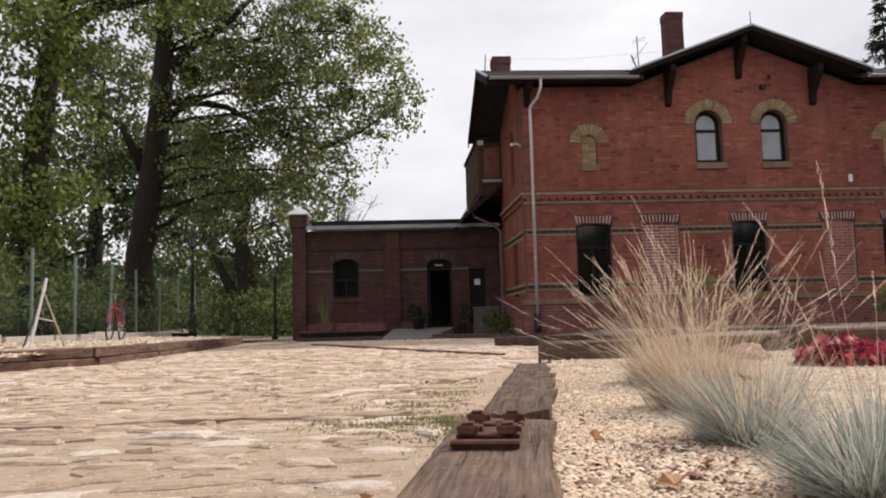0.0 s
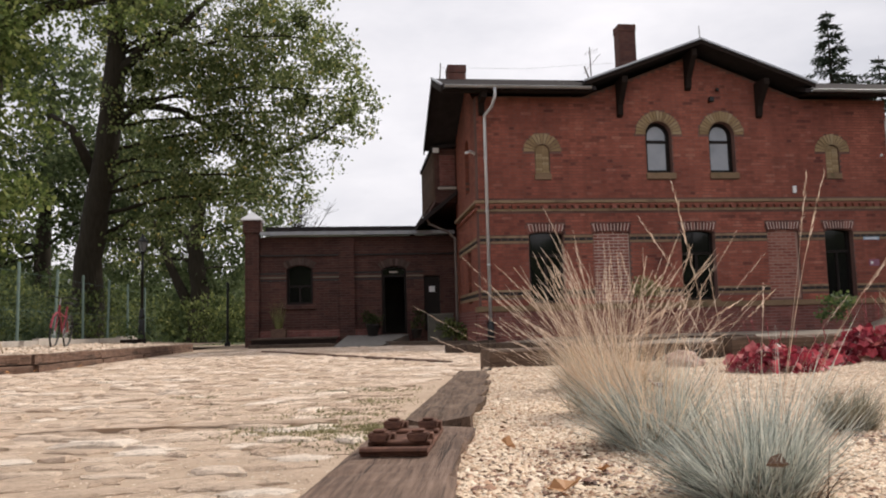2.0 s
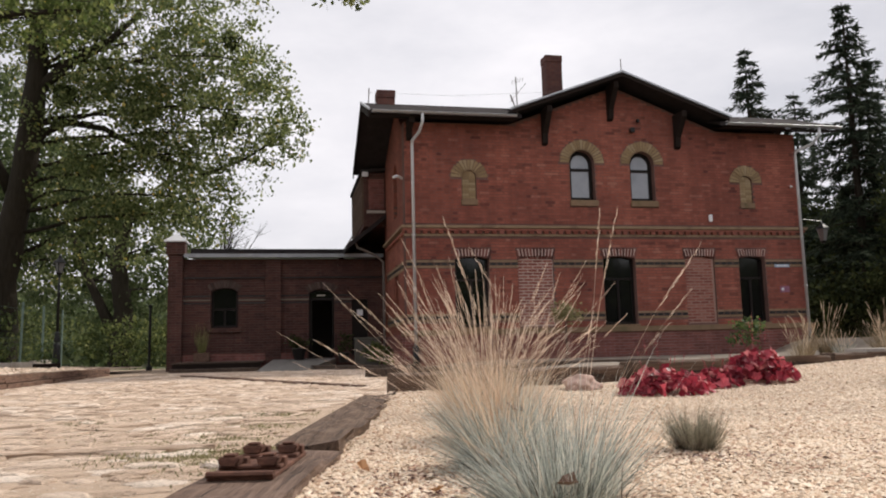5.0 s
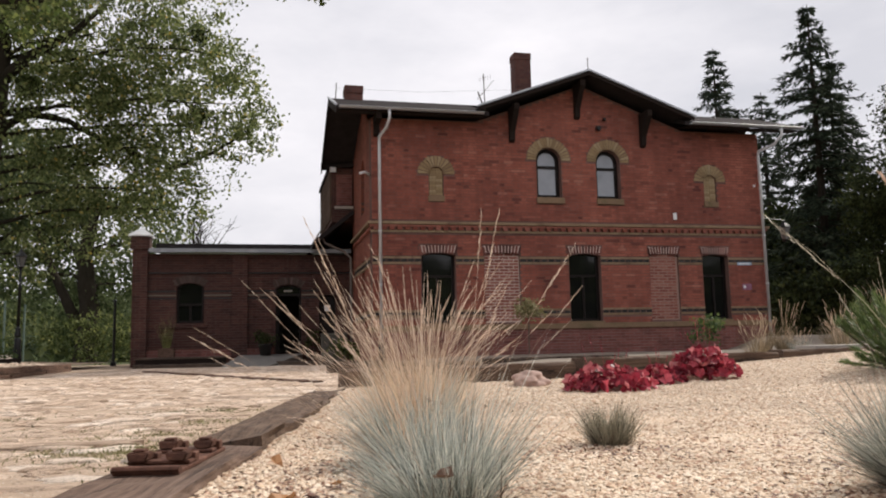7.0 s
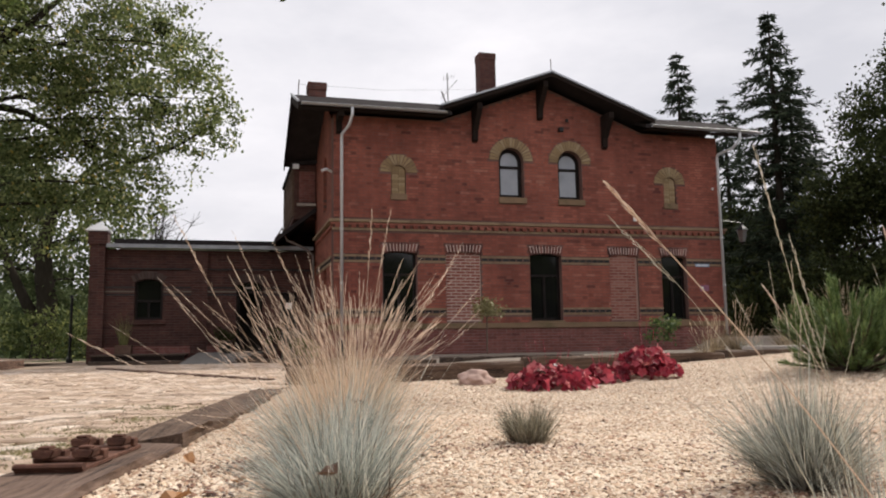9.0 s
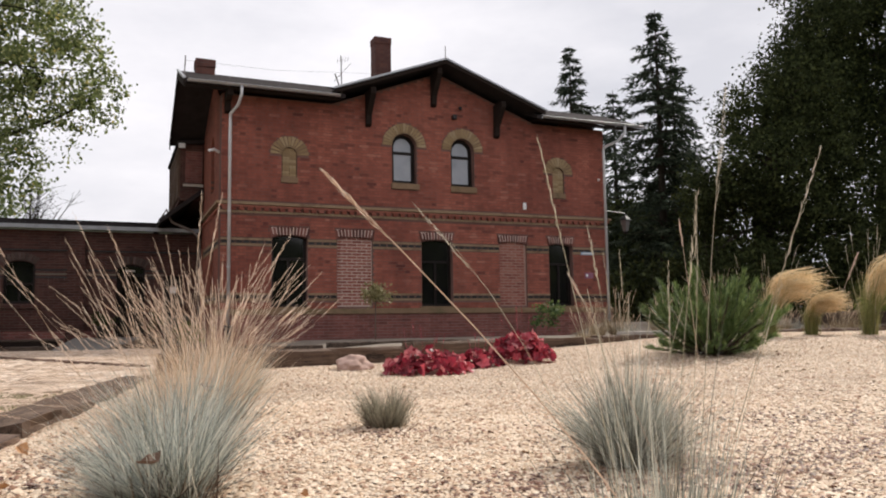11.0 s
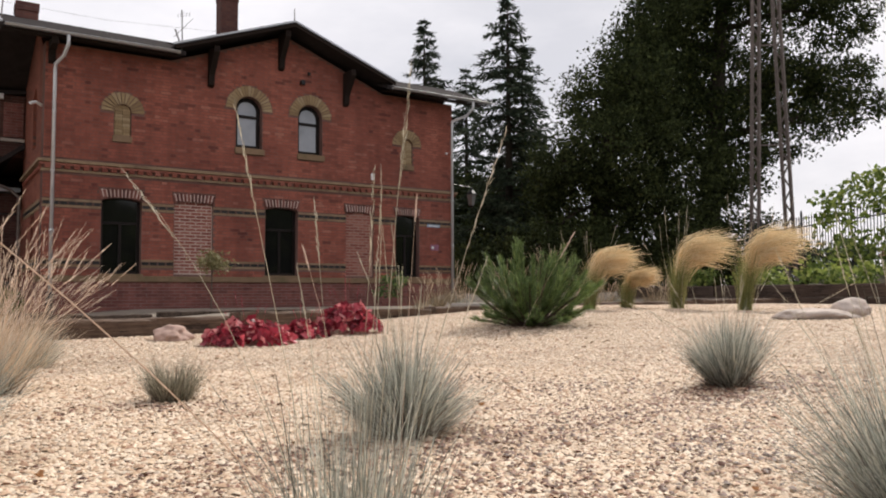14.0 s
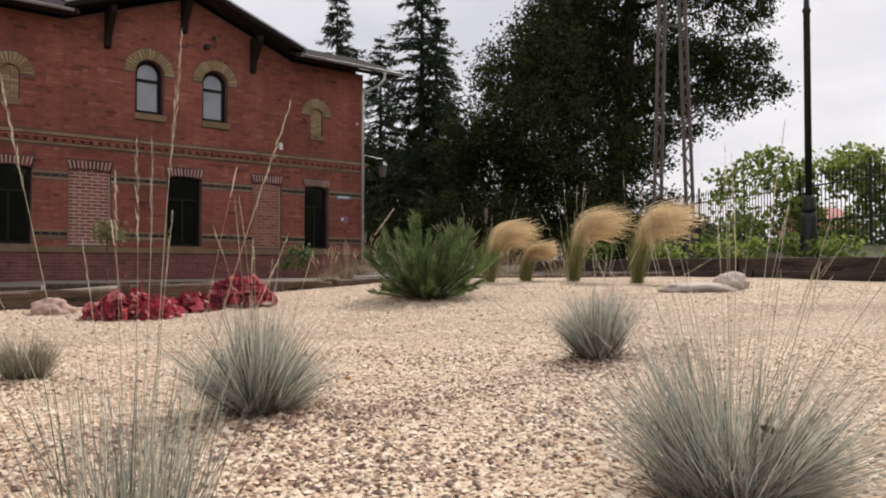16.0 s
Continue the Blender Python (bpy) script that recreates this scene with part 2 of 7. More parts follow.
M["sleeper"] = wood_mat("old_sleeper_wood", (0.055, 0.034, 0.025), (0.16, 0.105, 0.078), (0.29, 0.205, 0.16), "Y")
M["sleeper_dark"] = wood_mat("dark_sleeper_wood", (0.045, 0.029, 0.02), (0.125, 0.082, 0.058), (0.21, 0.148, 0.108), "Y")
M["sleeper_black"] = wood_mat("tarred_sleeper_wood", (0.025, 0.017, 0.013), (0.07, 0.048, 0.037), (0.13, 0.095, 0.073), "Y")
M["sleeper_x"] = wood_mat("old_sleeper_wood_x", (0.035, 0.025, 0.02), (0.09, 0.065, 0.05), (0.17, 0.13, 0.1), "X")
M["sleeper_dusty"] = wood_mat("dusty_timber", (0.3, 0.22, 0.16), (0.46, 0.35, 0.265), (0.56, 0.45, 0.35), "Y")
M["sleeper_red"] = wood_mat("reddish_sleeper_wood", (0.07, 0.04, 0.028), (0.15, 0.09, 0.065), (0.24, 0.16, 0.12), "Y")


# ---- mesh helpers ----
def mesh_of(name, bm, mat, smooth=False):
    me = bpy.data.meshes.new(name)
    bmesh.ops.recalc_face_normals(bm, faces=bm.faces)
    bm.to_mesh(me)
    bm.free()
    me.materials.append(mat)
    if smooth:
        me.shade_smooth()
    return me


def part(name, bm, mat, parent, label="", smooth=False):
    """One mesh object under a thing or a part."""
    ob = new(name, mesh_of(name, bm, mat, smooth) if isinstance(bm, bmesh.types.BMesh) else bm)
    ob.parent = parent
    if label:
        tagged(ob, label)
    if name in FINE:
        tagged(ob, kind="stuff")
    return ob


FINE = {"limb_mass", "foliage", "dead_foliage", "flower_stalk", "needle_mass", "crown", "bough", "leafage", "spoke_set", "wire_mesh", "plume", "straw"}


def thing(name, label, category, group="", kind="", at=(0, 0, 0)):
    ob = new(name)
    ob.location = at
    ob.empty_display_size = 0.1
    return tagged(ob, label, category, group, kind)


def box(x0, x1, y0, y1, z0, z1, bm=None, bevel=0.0):
    bm = bm or bmesh.new()
    vs = [bm.verts.new((x, y, z)) for x in (x0, x1) for y in (y0, y1) for z in (z0, z1)]
    fs = [bm.faces.new([vs[i] for i in f]) for f in ((0, 1, 3, 2), (4, 6, 7, 5), (0, 4, 5, 1), (2, 3, 7, 6), (0, 2, 6, 4), (1, 5, 7, 3))]
    if bevel:
        es = {ed for f in fs for ed in f.edges}
        bmesh.ops.bevel(bm, geom=list(es), offset=bevel, segments=2, affect="EDGES", profile=0.6)
    return bm


def tube(points, radii, seg=8, bm=None, caps=True):
    """A round bar along points, with a radius at each."""
    bm = bm or bmesh.new()
    pts = [Vector(p) for p in points]
    if not hasattr(radii, "__len__"):
        radii = [radii] * len(pts)
    rings = []
    side = None
    for i, p in enumerate(pts):
        d = (pts[min(i + 1, len(pts) - 1)] - pts[max(i - 1, 0)]).normalized()
        if side is None:
            side = d.orthogonal().normalized()
        side = (side - d * side.dot(d)).normalized()
        up = d.cross(side)
        rings.append([bm.verts.new(p + (side * math.cos(q) + up * math.sin(q)) * radii[i]) for q in (2 * math.pi * n / seg for n in range(seg))])
    for a, b in zip(rings, rings[1:]):
        for n in range(seg):
            bm.faces.new((a[n], a[(n + 1) % seg], b[(n + 1) % seg], b[n]))
    if caps:
        bm.faces.new(rings[0][::-1])
        bm.faces.new(rings[-1])
    return bm


def lathe(profile, seg=16, at=(0, 0, 0), bm=None):
    """Radius and height pairs turned about z."""
    bm = bm or bmesh.new()
    rings = [[bm.verts.new((at[0] + r * math.cos(q), at[1] + r * math.sin(q), at[2] + z)) for q in (2 * math.pi * n / seg for n in range(seg))] for r, z in profile]
    for a, b in zip(rings, rings[1:]):
        for n in range(seg):
            bm.faces.new((a[n], a[(n + 1) % seg], b[(n + 1) % seg], b[n]))
    bm.faces.new(rings[0][::-1])
    bm.faces.new(rings[-1])
    return bm


def slab(outer, holes, depth, to3d):
    """A plate with holes: outlines in 2D, thickened by depth; to3d(u, v, w) places it."""
    bm = bmesh.new()
    edges = []
    for loop in [outer, *holes]:
        vs = [bm.verts.new((u, v, 0)) for u, v in loop]
        edges += [bm.edges.new((vs[i], vs[(i + 1) % len(vs)])) for i in range(len(vs))]
    bmesh.ops.triangle_fill(bm, use_beauty=True, use_dissolve=False, edges=edges)
    faces = list(bm.faces)
    got = bmesh.ops.extrude_face_region(bm, geom=faces)
    for v in got["geom"]:
        if isinstance(v, bmesh.types.BMVert):
            v.co.z += depth
    for v in bm.verts:
        v.co = to3d(*v.co)
    return bm


def arch_outline(x0, x1, z0, z1, rise, n=12):
    """A rectangle with an arched head: z1 is the spring, rise the arch's height."""
    c, half = (x0 + x1) / 2, (x1 - x0) / 2
    r = (half * half + rise * rise) / (2 * rise)
    zc = z1 + rise - r
    a0 = math.asin(min(1, half / r))
    if rise > half * 0.999:
        a0 = math.pi / 2
    head = [(c + r * math.sin(a), zc + r * math.cos(a)) for a in (a0 - 2 * a0 * i / n for i in range(n + 1))]
    return [(x0, z0), (x1, z0)] + head


def mesh_from(name, verts, faces, mat, smooth=False):
    me = bpy.data.meshes.new(name)
    me.from_pydata(verts, [], faces)
    me.materials.append(mat)
    if smooth:
        me.shade_smooth()
    return me

# ---- the house ----
FY = 22.66                      # front wall
XL, XR, YB = 3.22, 14.42, 26.4  # corners of the front block
XM = 8.84
EAVE, RIDGE_Y, RIDGE_Z = 6.22, 24.2, 7.17
LEDGE, CORN = 0.88, 3.52


def front(u, v, w):
    return Vector((u, FY + w, v))


def unit_brick(l, d, h, bevel=0.004):
    return box(-l / 2, l / 2, -d / 2, d / 2, -h / 2, h / 2, bevel=0)


PIECES = []     # built at the end of the file: (name, mesh, parent, matrix)


def piece_mesh(name, l, d, h, mat):
    me = mesh_of(name, unit_brick(l, d, h), mat)
    return me


def wedge_mesh(name, w0, w1, d, h, mat):
    bm = bmesh.new()
    vs = []
    for y in (-d / 2, d / 2):
        vs += [bm.verts.new((x, y, z)) for x, z in ((-w0 / 2, 0), (w0 / 2, 0), (w1 / 2, h), (-w1 / 2, h))]
    for f in ((0, 1, 2, 3), (7, 6, 5, 4), (0, 4, 5, 1), (1, 5, 6, 2), (2, 6, 7, 3), (3, 7, 4, 0)):
        bm.faces.new([vs[i] for i in f])
    return mesh_of(name, bm, mat)


def arch_pieces(parent, x0, x1, spring, rise, thick, count, mat, y, flat=0.0, name="brick", gap=0.018):
    """Wedge bricks round an arched head."""
    c, half = (x0 + x1) / 2, (x1 - x0) / 2
    r = (half * half + rise * rise) / (2 * rise)
    zc = spring + rise - r
    a0 = math.pi / 2 if rise > half * 0.999 else math.asin(min(1, half / r))
    a0 += flat
    w0, w1 = 2 * a0 * r / count, 2 * a0 * (r + thick) / count
    me = wedge_mesh("arch_brick", w0 - gap, w1 - gap, 0.1, thick, mat)
    for i in range(count):
        a = -a0 + 2 * a0 * (i + 0.5) / count
        m = Matrix.Translation((c + r * math.sin(a), y, zc + r * math.cos(a))) @ Matrix.Rotation(a, 4, "Y") @ Matrix.Diagonal((random.uniform(0.93, 1.0), 1, random.uniform(0.95, 1.04), 1))
        PIECES.append((name, me, parent, m))


house = thing("station_house", "two-storey red brick station house with a central gable and arched windows", "house")
LOW = [(4.47, 5.37), (6.14, 7.09), (8.47, 9.38), (10.82, 11.68), (12.42, 13.22)]   # lower openings; 2nd and 4th bricked up
Z0, Z1, RISE = 0.93, 2.66, 0.065
UPW = [(7.66, 8.36), (9.38, 10.08)]
NICHE = [(4.71, 5.09), (12.62, 13.0)]

holes = [arch_outline(a, b, Z0, Z1, RISE) for a, b in LOW]
holes += [arch_outline(a, b, 4.23, 5.24, 0.35) for a, b in UPW]
holes += [arch_outline(a, b, 4.22, 4.78, 0.19) for a, b in NICHE]
GX0, GX1, GZ = 6.0, 12.0, 7.42
outer = [(XL, LEDGE), (XR, LEDGE), (XR, EAVE), (GX1, EAVE), (9.0, GZ - 0.05), (GX0, EAVE), (XL, EAVE)]
front_wall = part("wall", slab(outer, holes, 0.4, front), M["mortar"], house)
# plinth, standing forward
part("plinth", box(XL - 0.07, XR + 0.07, FY - 0.09, FY + 0.4, -0.4, 0.735), M["brick_plinth"], house, "darker weathered brick plinth")
part("ledge", box(XL - 0.1, XR + 0.1, FY - 0.125, FY + 0.4, 0.739, LEDGE - 0.004, bevel=0.015), M["stone_sill"], house, "mossy brick ledge along the plinth")
# side and back walls of the block
part("wall", slab([(FY + 0.404, -0.4), (YB, -0.4), (YB, EAVE - 0.1), (RIDGE_Y, 6.95), (FY + 0.404, EAVE)], [arch_outline(24.05, 24.75, 4.0, 5.15, 0.35), arch_outline(24.1, 24.7, 1.0, 2.6, 0.1)], 0.4, lambda u, v, w: Vector((XL + w, u, v))), M["brick_side"], house)
part("wall", slab([(FY + 0.404, -0.4), (YB, -0.4), (YB, EAVE - 0.1), (RIDGE_Y, 6.95), (FY + 0.404, EAVE)], [], 0.4, lambda u, v, w: Vector((XR - w, u, v))), M["brick_side"], house)
part("wall", box(XL, XR, YB + 0.004, YB + 0.4, -0.4, EAVE - 0.1), M["brick"], house)
part("plinth", box(XL - 0.09, XL - 0.004, FY + 0.404, YB, -0.4, 0.8), M["brick_plinth"], house)
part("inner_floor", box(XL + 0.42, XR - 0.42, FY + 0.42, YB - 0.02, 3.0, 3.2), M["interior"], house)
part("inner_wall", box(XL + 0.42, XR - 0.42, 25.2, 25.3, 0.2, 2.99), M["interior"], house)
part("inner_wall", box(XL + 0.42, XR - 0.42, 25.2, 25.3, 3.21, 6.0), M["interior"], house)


def strip_runs(z0, z1):
    """Stretches of the front wall between the lower openings."""
    xs, runs = XL, []
    for a, b in LOW:
        runs.append((xs, a - 0.002))
        xs = b + 0.002
    runs.append((xs, XR))
    return runs


# yellow courses with a row of dark glazed bricks between
dark_me = piece_mesh("dark_brick", 0.15, 0.06, 0.066, M["dark_piece"])
for zc in (2.535, 1.18):
    for n, (a, b) in enumerate(strip_runs(0, 0)):
        for z in (zc - 0.068, zc + 0.07):
            part("band", box(a, b, FY - 0.012, FY + 0.05, z - 0.026, z + 0.024), M["band_piece"], house, "course of yellow brick")
        count = max(1, round((b - a) / 0.19))
        step = (b - a) / count
        for i in range(count):
            PIECES.append(("dark_brick", dark_me, house, Matrix.Translation((a + step * (i + 0.5), FY + 0.014, zc)) @ Matrix.Diagonal((step / 0.19, 1, 1, 1))))
    part("band", box(XL - 0.006, XL + 0.05, FY + 0.41, YB, zc - 0.12, zc - 0.04), M["band_piece"], house)
    part("band", box(XL - 0.006, XL + 0.05, FY + 0.41, YB, zc + 0.04, zc + 0.12), M["band_piece"], house)
    part("band", box(XL - 0.01, XL + 0.05, FY + 0.41, YB, zc - 0.035, zc + 0.035), M["dark_piece"], house)
# cornice between the storeys
part("cornice", box(XL - 0.12, XR + 0.12, FY - 0.12, FY + 0.1, CORN - 0.075, CORN, bevel=0.012), M["band_piece"], house, "mossy yellow brick cornice")
part("cornice", box(XL - 0.07, XR + 0.07, FY - 0.07, FY + 0.1, CORN - 0.13, CORN - 0.079), M["red_piece"], house)
part("cornice", box(XL - 0.12, XL + 0.1, FY + 0.104, YB, CORN - 0.075, CORN, bevel=0.012), M["band_piece"], house)
part("cornice", box(XL - 0.03, XR + 0.03, FY - 0.025, FY + 0.1, CORN - 0.27, CORN - 0.215), M["band_piece"], house)
tooth = piece_mesh("tooth", 0.12, 0.09, 0.075, M["red_piece"])
for i in range(int((XR - XL) / 0.2)):
    PIECES.append(("dentil", tooth, house, Matrix.Translation((XL + 0.1 + i * 0.2, FY - 0.02, CORN - 0.17))))
for i in range(18):
    PIECES.append(("dentil", tooth, house, Matrix.Translation((XL - 0.02, FY + 0.2 + i * 0.2, CORN - 0.17)) @ Matrix.Rotation(math.pi / 2, 4, "Z")))


def casement(x0, x1, z0, z1, rise, y, parent, upper=False):
    """An arched window: frame, glass, mullions; the upper panes are coloured pale for the reflected sky."""
    win = thing("window", "", "")
    win.name = "window"
    win.parent = parent
    for key in ("label", "category"):
        if key in win:
            del win[key]
    o = arch_outline(x0, x1, z0, z1, rise)
    t = 0.095 if upper else 0.07
    inner = arch_outline(x0 + t, x1 - t, z0 + t, z1, max(0.05, rise - t * (1.0 if upper else 0.4)))
    place = lambda u, v, w: Vector((u, y + w, v))
    part("frame", slab(o, [inner], 0.07, place), M["frame"], win)
    xm = (x0 + x1) / 2
    if upper:
        part("transom", box(x0 + t, x1 - t, y - 0.01, y + 0.06, z1 - 0.19, z1 - 0.12), M["frame"], win)
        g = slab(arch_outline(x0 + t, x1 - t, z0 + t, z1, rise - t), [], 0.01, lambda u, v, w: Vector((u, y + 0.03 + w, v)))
        part("pane", g, M["glass_pale"], win, "glass pane with the pale sky reflection put into its colour")
    else:
        part("pane", slab(arch_outline(x0 + t, x1 - t, z0 + t, z1, max(0.05, rise - t * 0.4) + 0.004), [], 0.01, lambda u, v, w: Vector((u, y + 0.03 + w, v))), M["glass"], win, "dark glass pane")
        part("mullion", box(xm - 0.03, xm + 0.03, y - 0.008, y + 0.06, z0 + t, z1 - 0.55), M["frame"], win)
        part("transom", box(x0 + t, x1 - t, y - 0.012, y + 0.06, z1 - 0.55, z1 - 0.49), M["frame"], win)
    return win


# upper panes: the reflected sky is put into the glass as pale grey-blue
k = Mat("sky_tinted_glass", rough=0.06, spec=1.0, metal=0.0)
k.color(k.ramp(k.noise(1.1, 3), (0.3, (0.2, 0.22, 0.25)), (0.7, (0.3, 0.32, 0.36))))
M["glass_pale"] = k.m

infill_me = piece_mesh("infill_brick", 0.238, 0.06, 0.056, M["infill_piece"])
half_me = piece_mesh("infill_half_brick", 0.11, 0.06, 0.056, M["infill_piece"])
for i, (a, b) in enumerate(LOW):
    arch = new("arch")
    arch.parent = house
    arch_pieces(arch, a - 0.02, b + 0.02, Z1 + 0.004, RISE, 0.22, 12, M["arch_piece"], FY + 0.026, gap=0.028)
    part("joint", box(a - 0.015, b + 0.015, FY - 0.015, FY - 0.003, Z1 + RISE + 0.01, Z1 + RISE + 0.19), M["arch_joint"], arch, "pale mortar between the arch bricks")
    if i in (1, 3):
        fill = part("infill", box(a + 0.002, b - 0.002, FY + 0.043, FY + 0.3, Z0 - 0.04, Z1 + RISE), M["pale_mortar" if i == 1 else "dull_mortar"], house, "bricked-up window with pale mortar joints" if i == 1 else "bricked-up window with dull joints")
        z, row = Z0 + 0.03, 0
        while z < Z1 + 0.02:
            x = a + 0.01
            while x < b - 0.1:
                small = (row % 2 == 0 and x < a + 0.02) or x + 0.25 > b
                l = 0.12 if small else 0.25
                PIECES.append(("brick", half_me if small else infill_me, fill, Matrix.Translation((x + l / 2, FY + 0.068 + random.uniform(-0.004, 0.004), z + 0.035))))
                x += l + 0.016
            z += 0.0805
            row += 1
    else:
        casement(a + 0.002, b - 0.002, Z0 + 0.004, Z1, RISE, FY + 0.16, house)
        part("sill", box(a - 0.05, b + 0.05, FY - 0.04, FY + 0.15, Z0 - 0.05, Z0, bevel=0.008), M["stone_sill"], house)
for a, b in UPW:
    arch = new("arch")
    arch.parent = house
    arch_pieces(arch, a - 0.004, b + 0.004, 5.24, 0.353, 0.265, 19, M["yellow_piece"], FY + 0.026)
    casement(a + 0.002, b - 0.002, 4.234, 5.24, 0.348, FY + 0.17, house, True)
    part("sill", box(a - 0.03, b + 0.06, FY - 0.06, FY + 0.165, 4.065, 4.226, bevel=0.01), M["stone_sill"], house)
for a, b in NICHE:
    arch = new("arch")
    arch.parent = house
    arch_pieces(arch, a - 0.004, b + 0.004, 4.78, 0.193, 0.29, 13, M["yellow_piece"], FY + 0.026)
    part("niche_back", box(a + 0.002, b - 0.002, FY + 0.06, FY + 0.3, 4.2, 5.0), M["yellow_piece"], house, "shallow blind niche of yellow brick")
    part("sill", box(a - 0.03, b + 0.03, FY - 0.04, FY + 0.055, 4.06, 4.205, bevel=0.01), M["stone_sill"], house)
    z, row = 4.26, 0
    yb = piece_mesh("yellow_brick", 0.178, 0.03, 0.068, M["yellow_piece"])
    while z < 4.92:
        for j in range(2):
            PIECES.append(("brick", yb, house, Matrix.Translation((a + 0.1 + j * 0.18 + (0.0 if row % 2 else 0.01), FY + 0.052, z)) @ Matrix.Diagonal((0.95, 1, 1, 1))))
        z += 0.073
        row += 1

# roof: low slopes, a cross gable in the middle, wide dark eaves
OV, OL = 0.6, 0.92
YE = FY - OV


def plate(p, thick, bm=None):
    """A sheet through four corners, thickened downwards."""
    bm = bm or bmesh.new()
    top = [bm.verts.new(q) for q in p]
    low = [bm.verts.new((q[0], q[1], q[2] - thick)) for q in p]
    bm.faces.new(top)
    bm.faces.new(low[::-1])
    for i in range(len(p)):
        j = (i + 1) % len(p)
        bm.faces.new((top[i], low[i], low[j], top[j]))
    return bm


X0, X1 = XL - OL, XR + 1.05
YBE, ZBE = 26.9, 5.86
part("roof", plate([(X0, YE, EAVE + 0.1), (6.2, YE, EAVE + 0.1), (6.2, RIDGE_Y, RIDGE_Z), (X0, RIDGE_Y, RIDGE_Z)], 0.1), M["roofing"], house)
part("roof", plate([(11.8, YE, EAVE + 0.1), (X1, YE, EAVE + 0.1), (X1, RIDGE_Y, RIDGE_Z), (11.8, RIDGE_Y, RIDGE_Z)], 0.1), M["roofing"], house)
part("roof", plate([(X0, RIDGE_Y + 0.004, RIDGE_Z), (X1, RIDGE_Y + 0.004, RIDGE_Z), (X1, YBE, ZBE), (X0, YBE, ZBE)], 0.1), M["roofing"], house)
AP = 7.6
for sx in (-1, 1):
    xe = 9.0 + sx * 3.06
    ze = EAVE + 0.26
    q = [(9.0, YE - 0.02, AP), (xe, YE - 0.02, ze), (xe, YB, ze), (9.0, YB, AP)]
    part("roof", plate(q, 0.08), M["roofing"], house)
    # verge boards of the gable and a zinc edge on them
    d = 0.09
    pts = [(9.0, AP - 0.05), (xe, ze - 0.05), (xe, ze - 0.05 - d), (9.0, AP - 0.05 - d)]
    part("verge_board", slab(pts, [], 0.03, lambda u, w, t: Vector((u, YE - 0.055 + t, w))), M["soffit"], house)
    pts = [(9.0, AP + 0.02), (xe + sx * 0.05, ze + 0.0), (xe + sx * 0.05, ze - 0.05), (9.0, AP - 0.03)]
    part("flashing", slab(pts, [], 0.05, lambda u, w, t: Vector((u, YE - 0.08 + t, w))), M["zinc"], house, "pale zinc verge flashing")
# soffits
part("soffit", plate([(X0 + 0.02, YE + 0.02, EAVE - 0.004), (6.1, YE + 0.02, EAVE - 0.004), (6.1, FY, EAVE + 0.1), (X0 + 0.02, FY, EAVE + 0.1)], 0.03), M["soffit"], house)
part("soffit", plate([(11.9, YE + 0.02, EAVE - 0.004), (X1 - 0.02, YE + 0.02, EAVE - 0.004), (X1 - 0.02, FY, EAVE + 0.1), (11.9, FY, EAVE + 0.1)], 0.03), M["soffit"], house)
part("soffit", plate([(X0 + 0.02, FY + 0.01, EAVE + 0.15), (XL - 0.01, FY + 0.01, EAVE + 0.15), (XL - 0.01, RIDGE_Y, RIDGE_Z - 0.1), (X0 + 0.02, RIDGE_Y, RIDGE_Z - 0.1)], 0.03), M["soffit"], house)
part("verge_board", slab([(YE, EAVE + 0.1), (RIDGE_Y, RIDGE_Z), (YBE, ZBE), (YBE, ZBE - 0.22), (RIDGE_Y, RIDGE_Z - 0.22), (YE, EAVE - 0.1)], [], 0.03, lambda u, v, w: Vector((X0 - 0.03 + w, u, v))), M["soffit"], house)
part("flashing", slab([(YE, EAVE + 0.14), (RIDGE_Y, RIDGE_Z + 0.04), (RIDGE_Y, RIDGE_Z - 0.01), (YE, EAVE + 0.09)], [], 0.06, lambda u, v, w: Vector((X0 - 0.05 + w, u, v))), M["zinc"], house)


def bracket(x, z0, z1):
    """A timber strut under the gable's eaves."""
    o = [(FY, z0), (FY - 0.13, z0 + 0.05), (FY - 0.16, z0 + 0.3), (YE + 0.05, z1 - 0.16), (YE + 0.05, z1), (FY, z1)]
    part("bracket", slab(o, [], 0.14, lambda u, v, w: Vector((x - 0.07 + w, u, v))), M["soffit"], house, "dark timber eaves bracket")


bracket(6.98, 5.68, 6.62)
bracket(8.86, 6.4, 7.36)
bracket(10.78, 5.68, 6.62)
bracket(3.35, 5.7, 6.2)


def gutter(x0, x1, z):
    n = 8
    bm = bmesh.new()
    ring = lambda x, r: [bm.verts.new((x, YE - 0.06 + r * math.cos(q), z + r * math.sin(q))) for q in (math.pi + math.pi * i / n for i in range(n + 1))]
    for r in (0.055, 0.049):
        a, b = ring(x0, r), ring(x1, r)
        for i in range(n):
            bm.faces.new((a[i], a[i + 1], b[i + 1], b[i]))
    part("gutter", bm, M["zinc"], house, "half-round zinc gutter", True)
    part("gutter_lip", tube([(x0, YE - 0.118, z), (x1, YE - 0.118, z)], 0.009, 6), M["zinc"], house)


gutter(X0 + 0.05, 6.05, EAVE + 0.06)
gutter(11.95, X1, EAVE + 0.06)


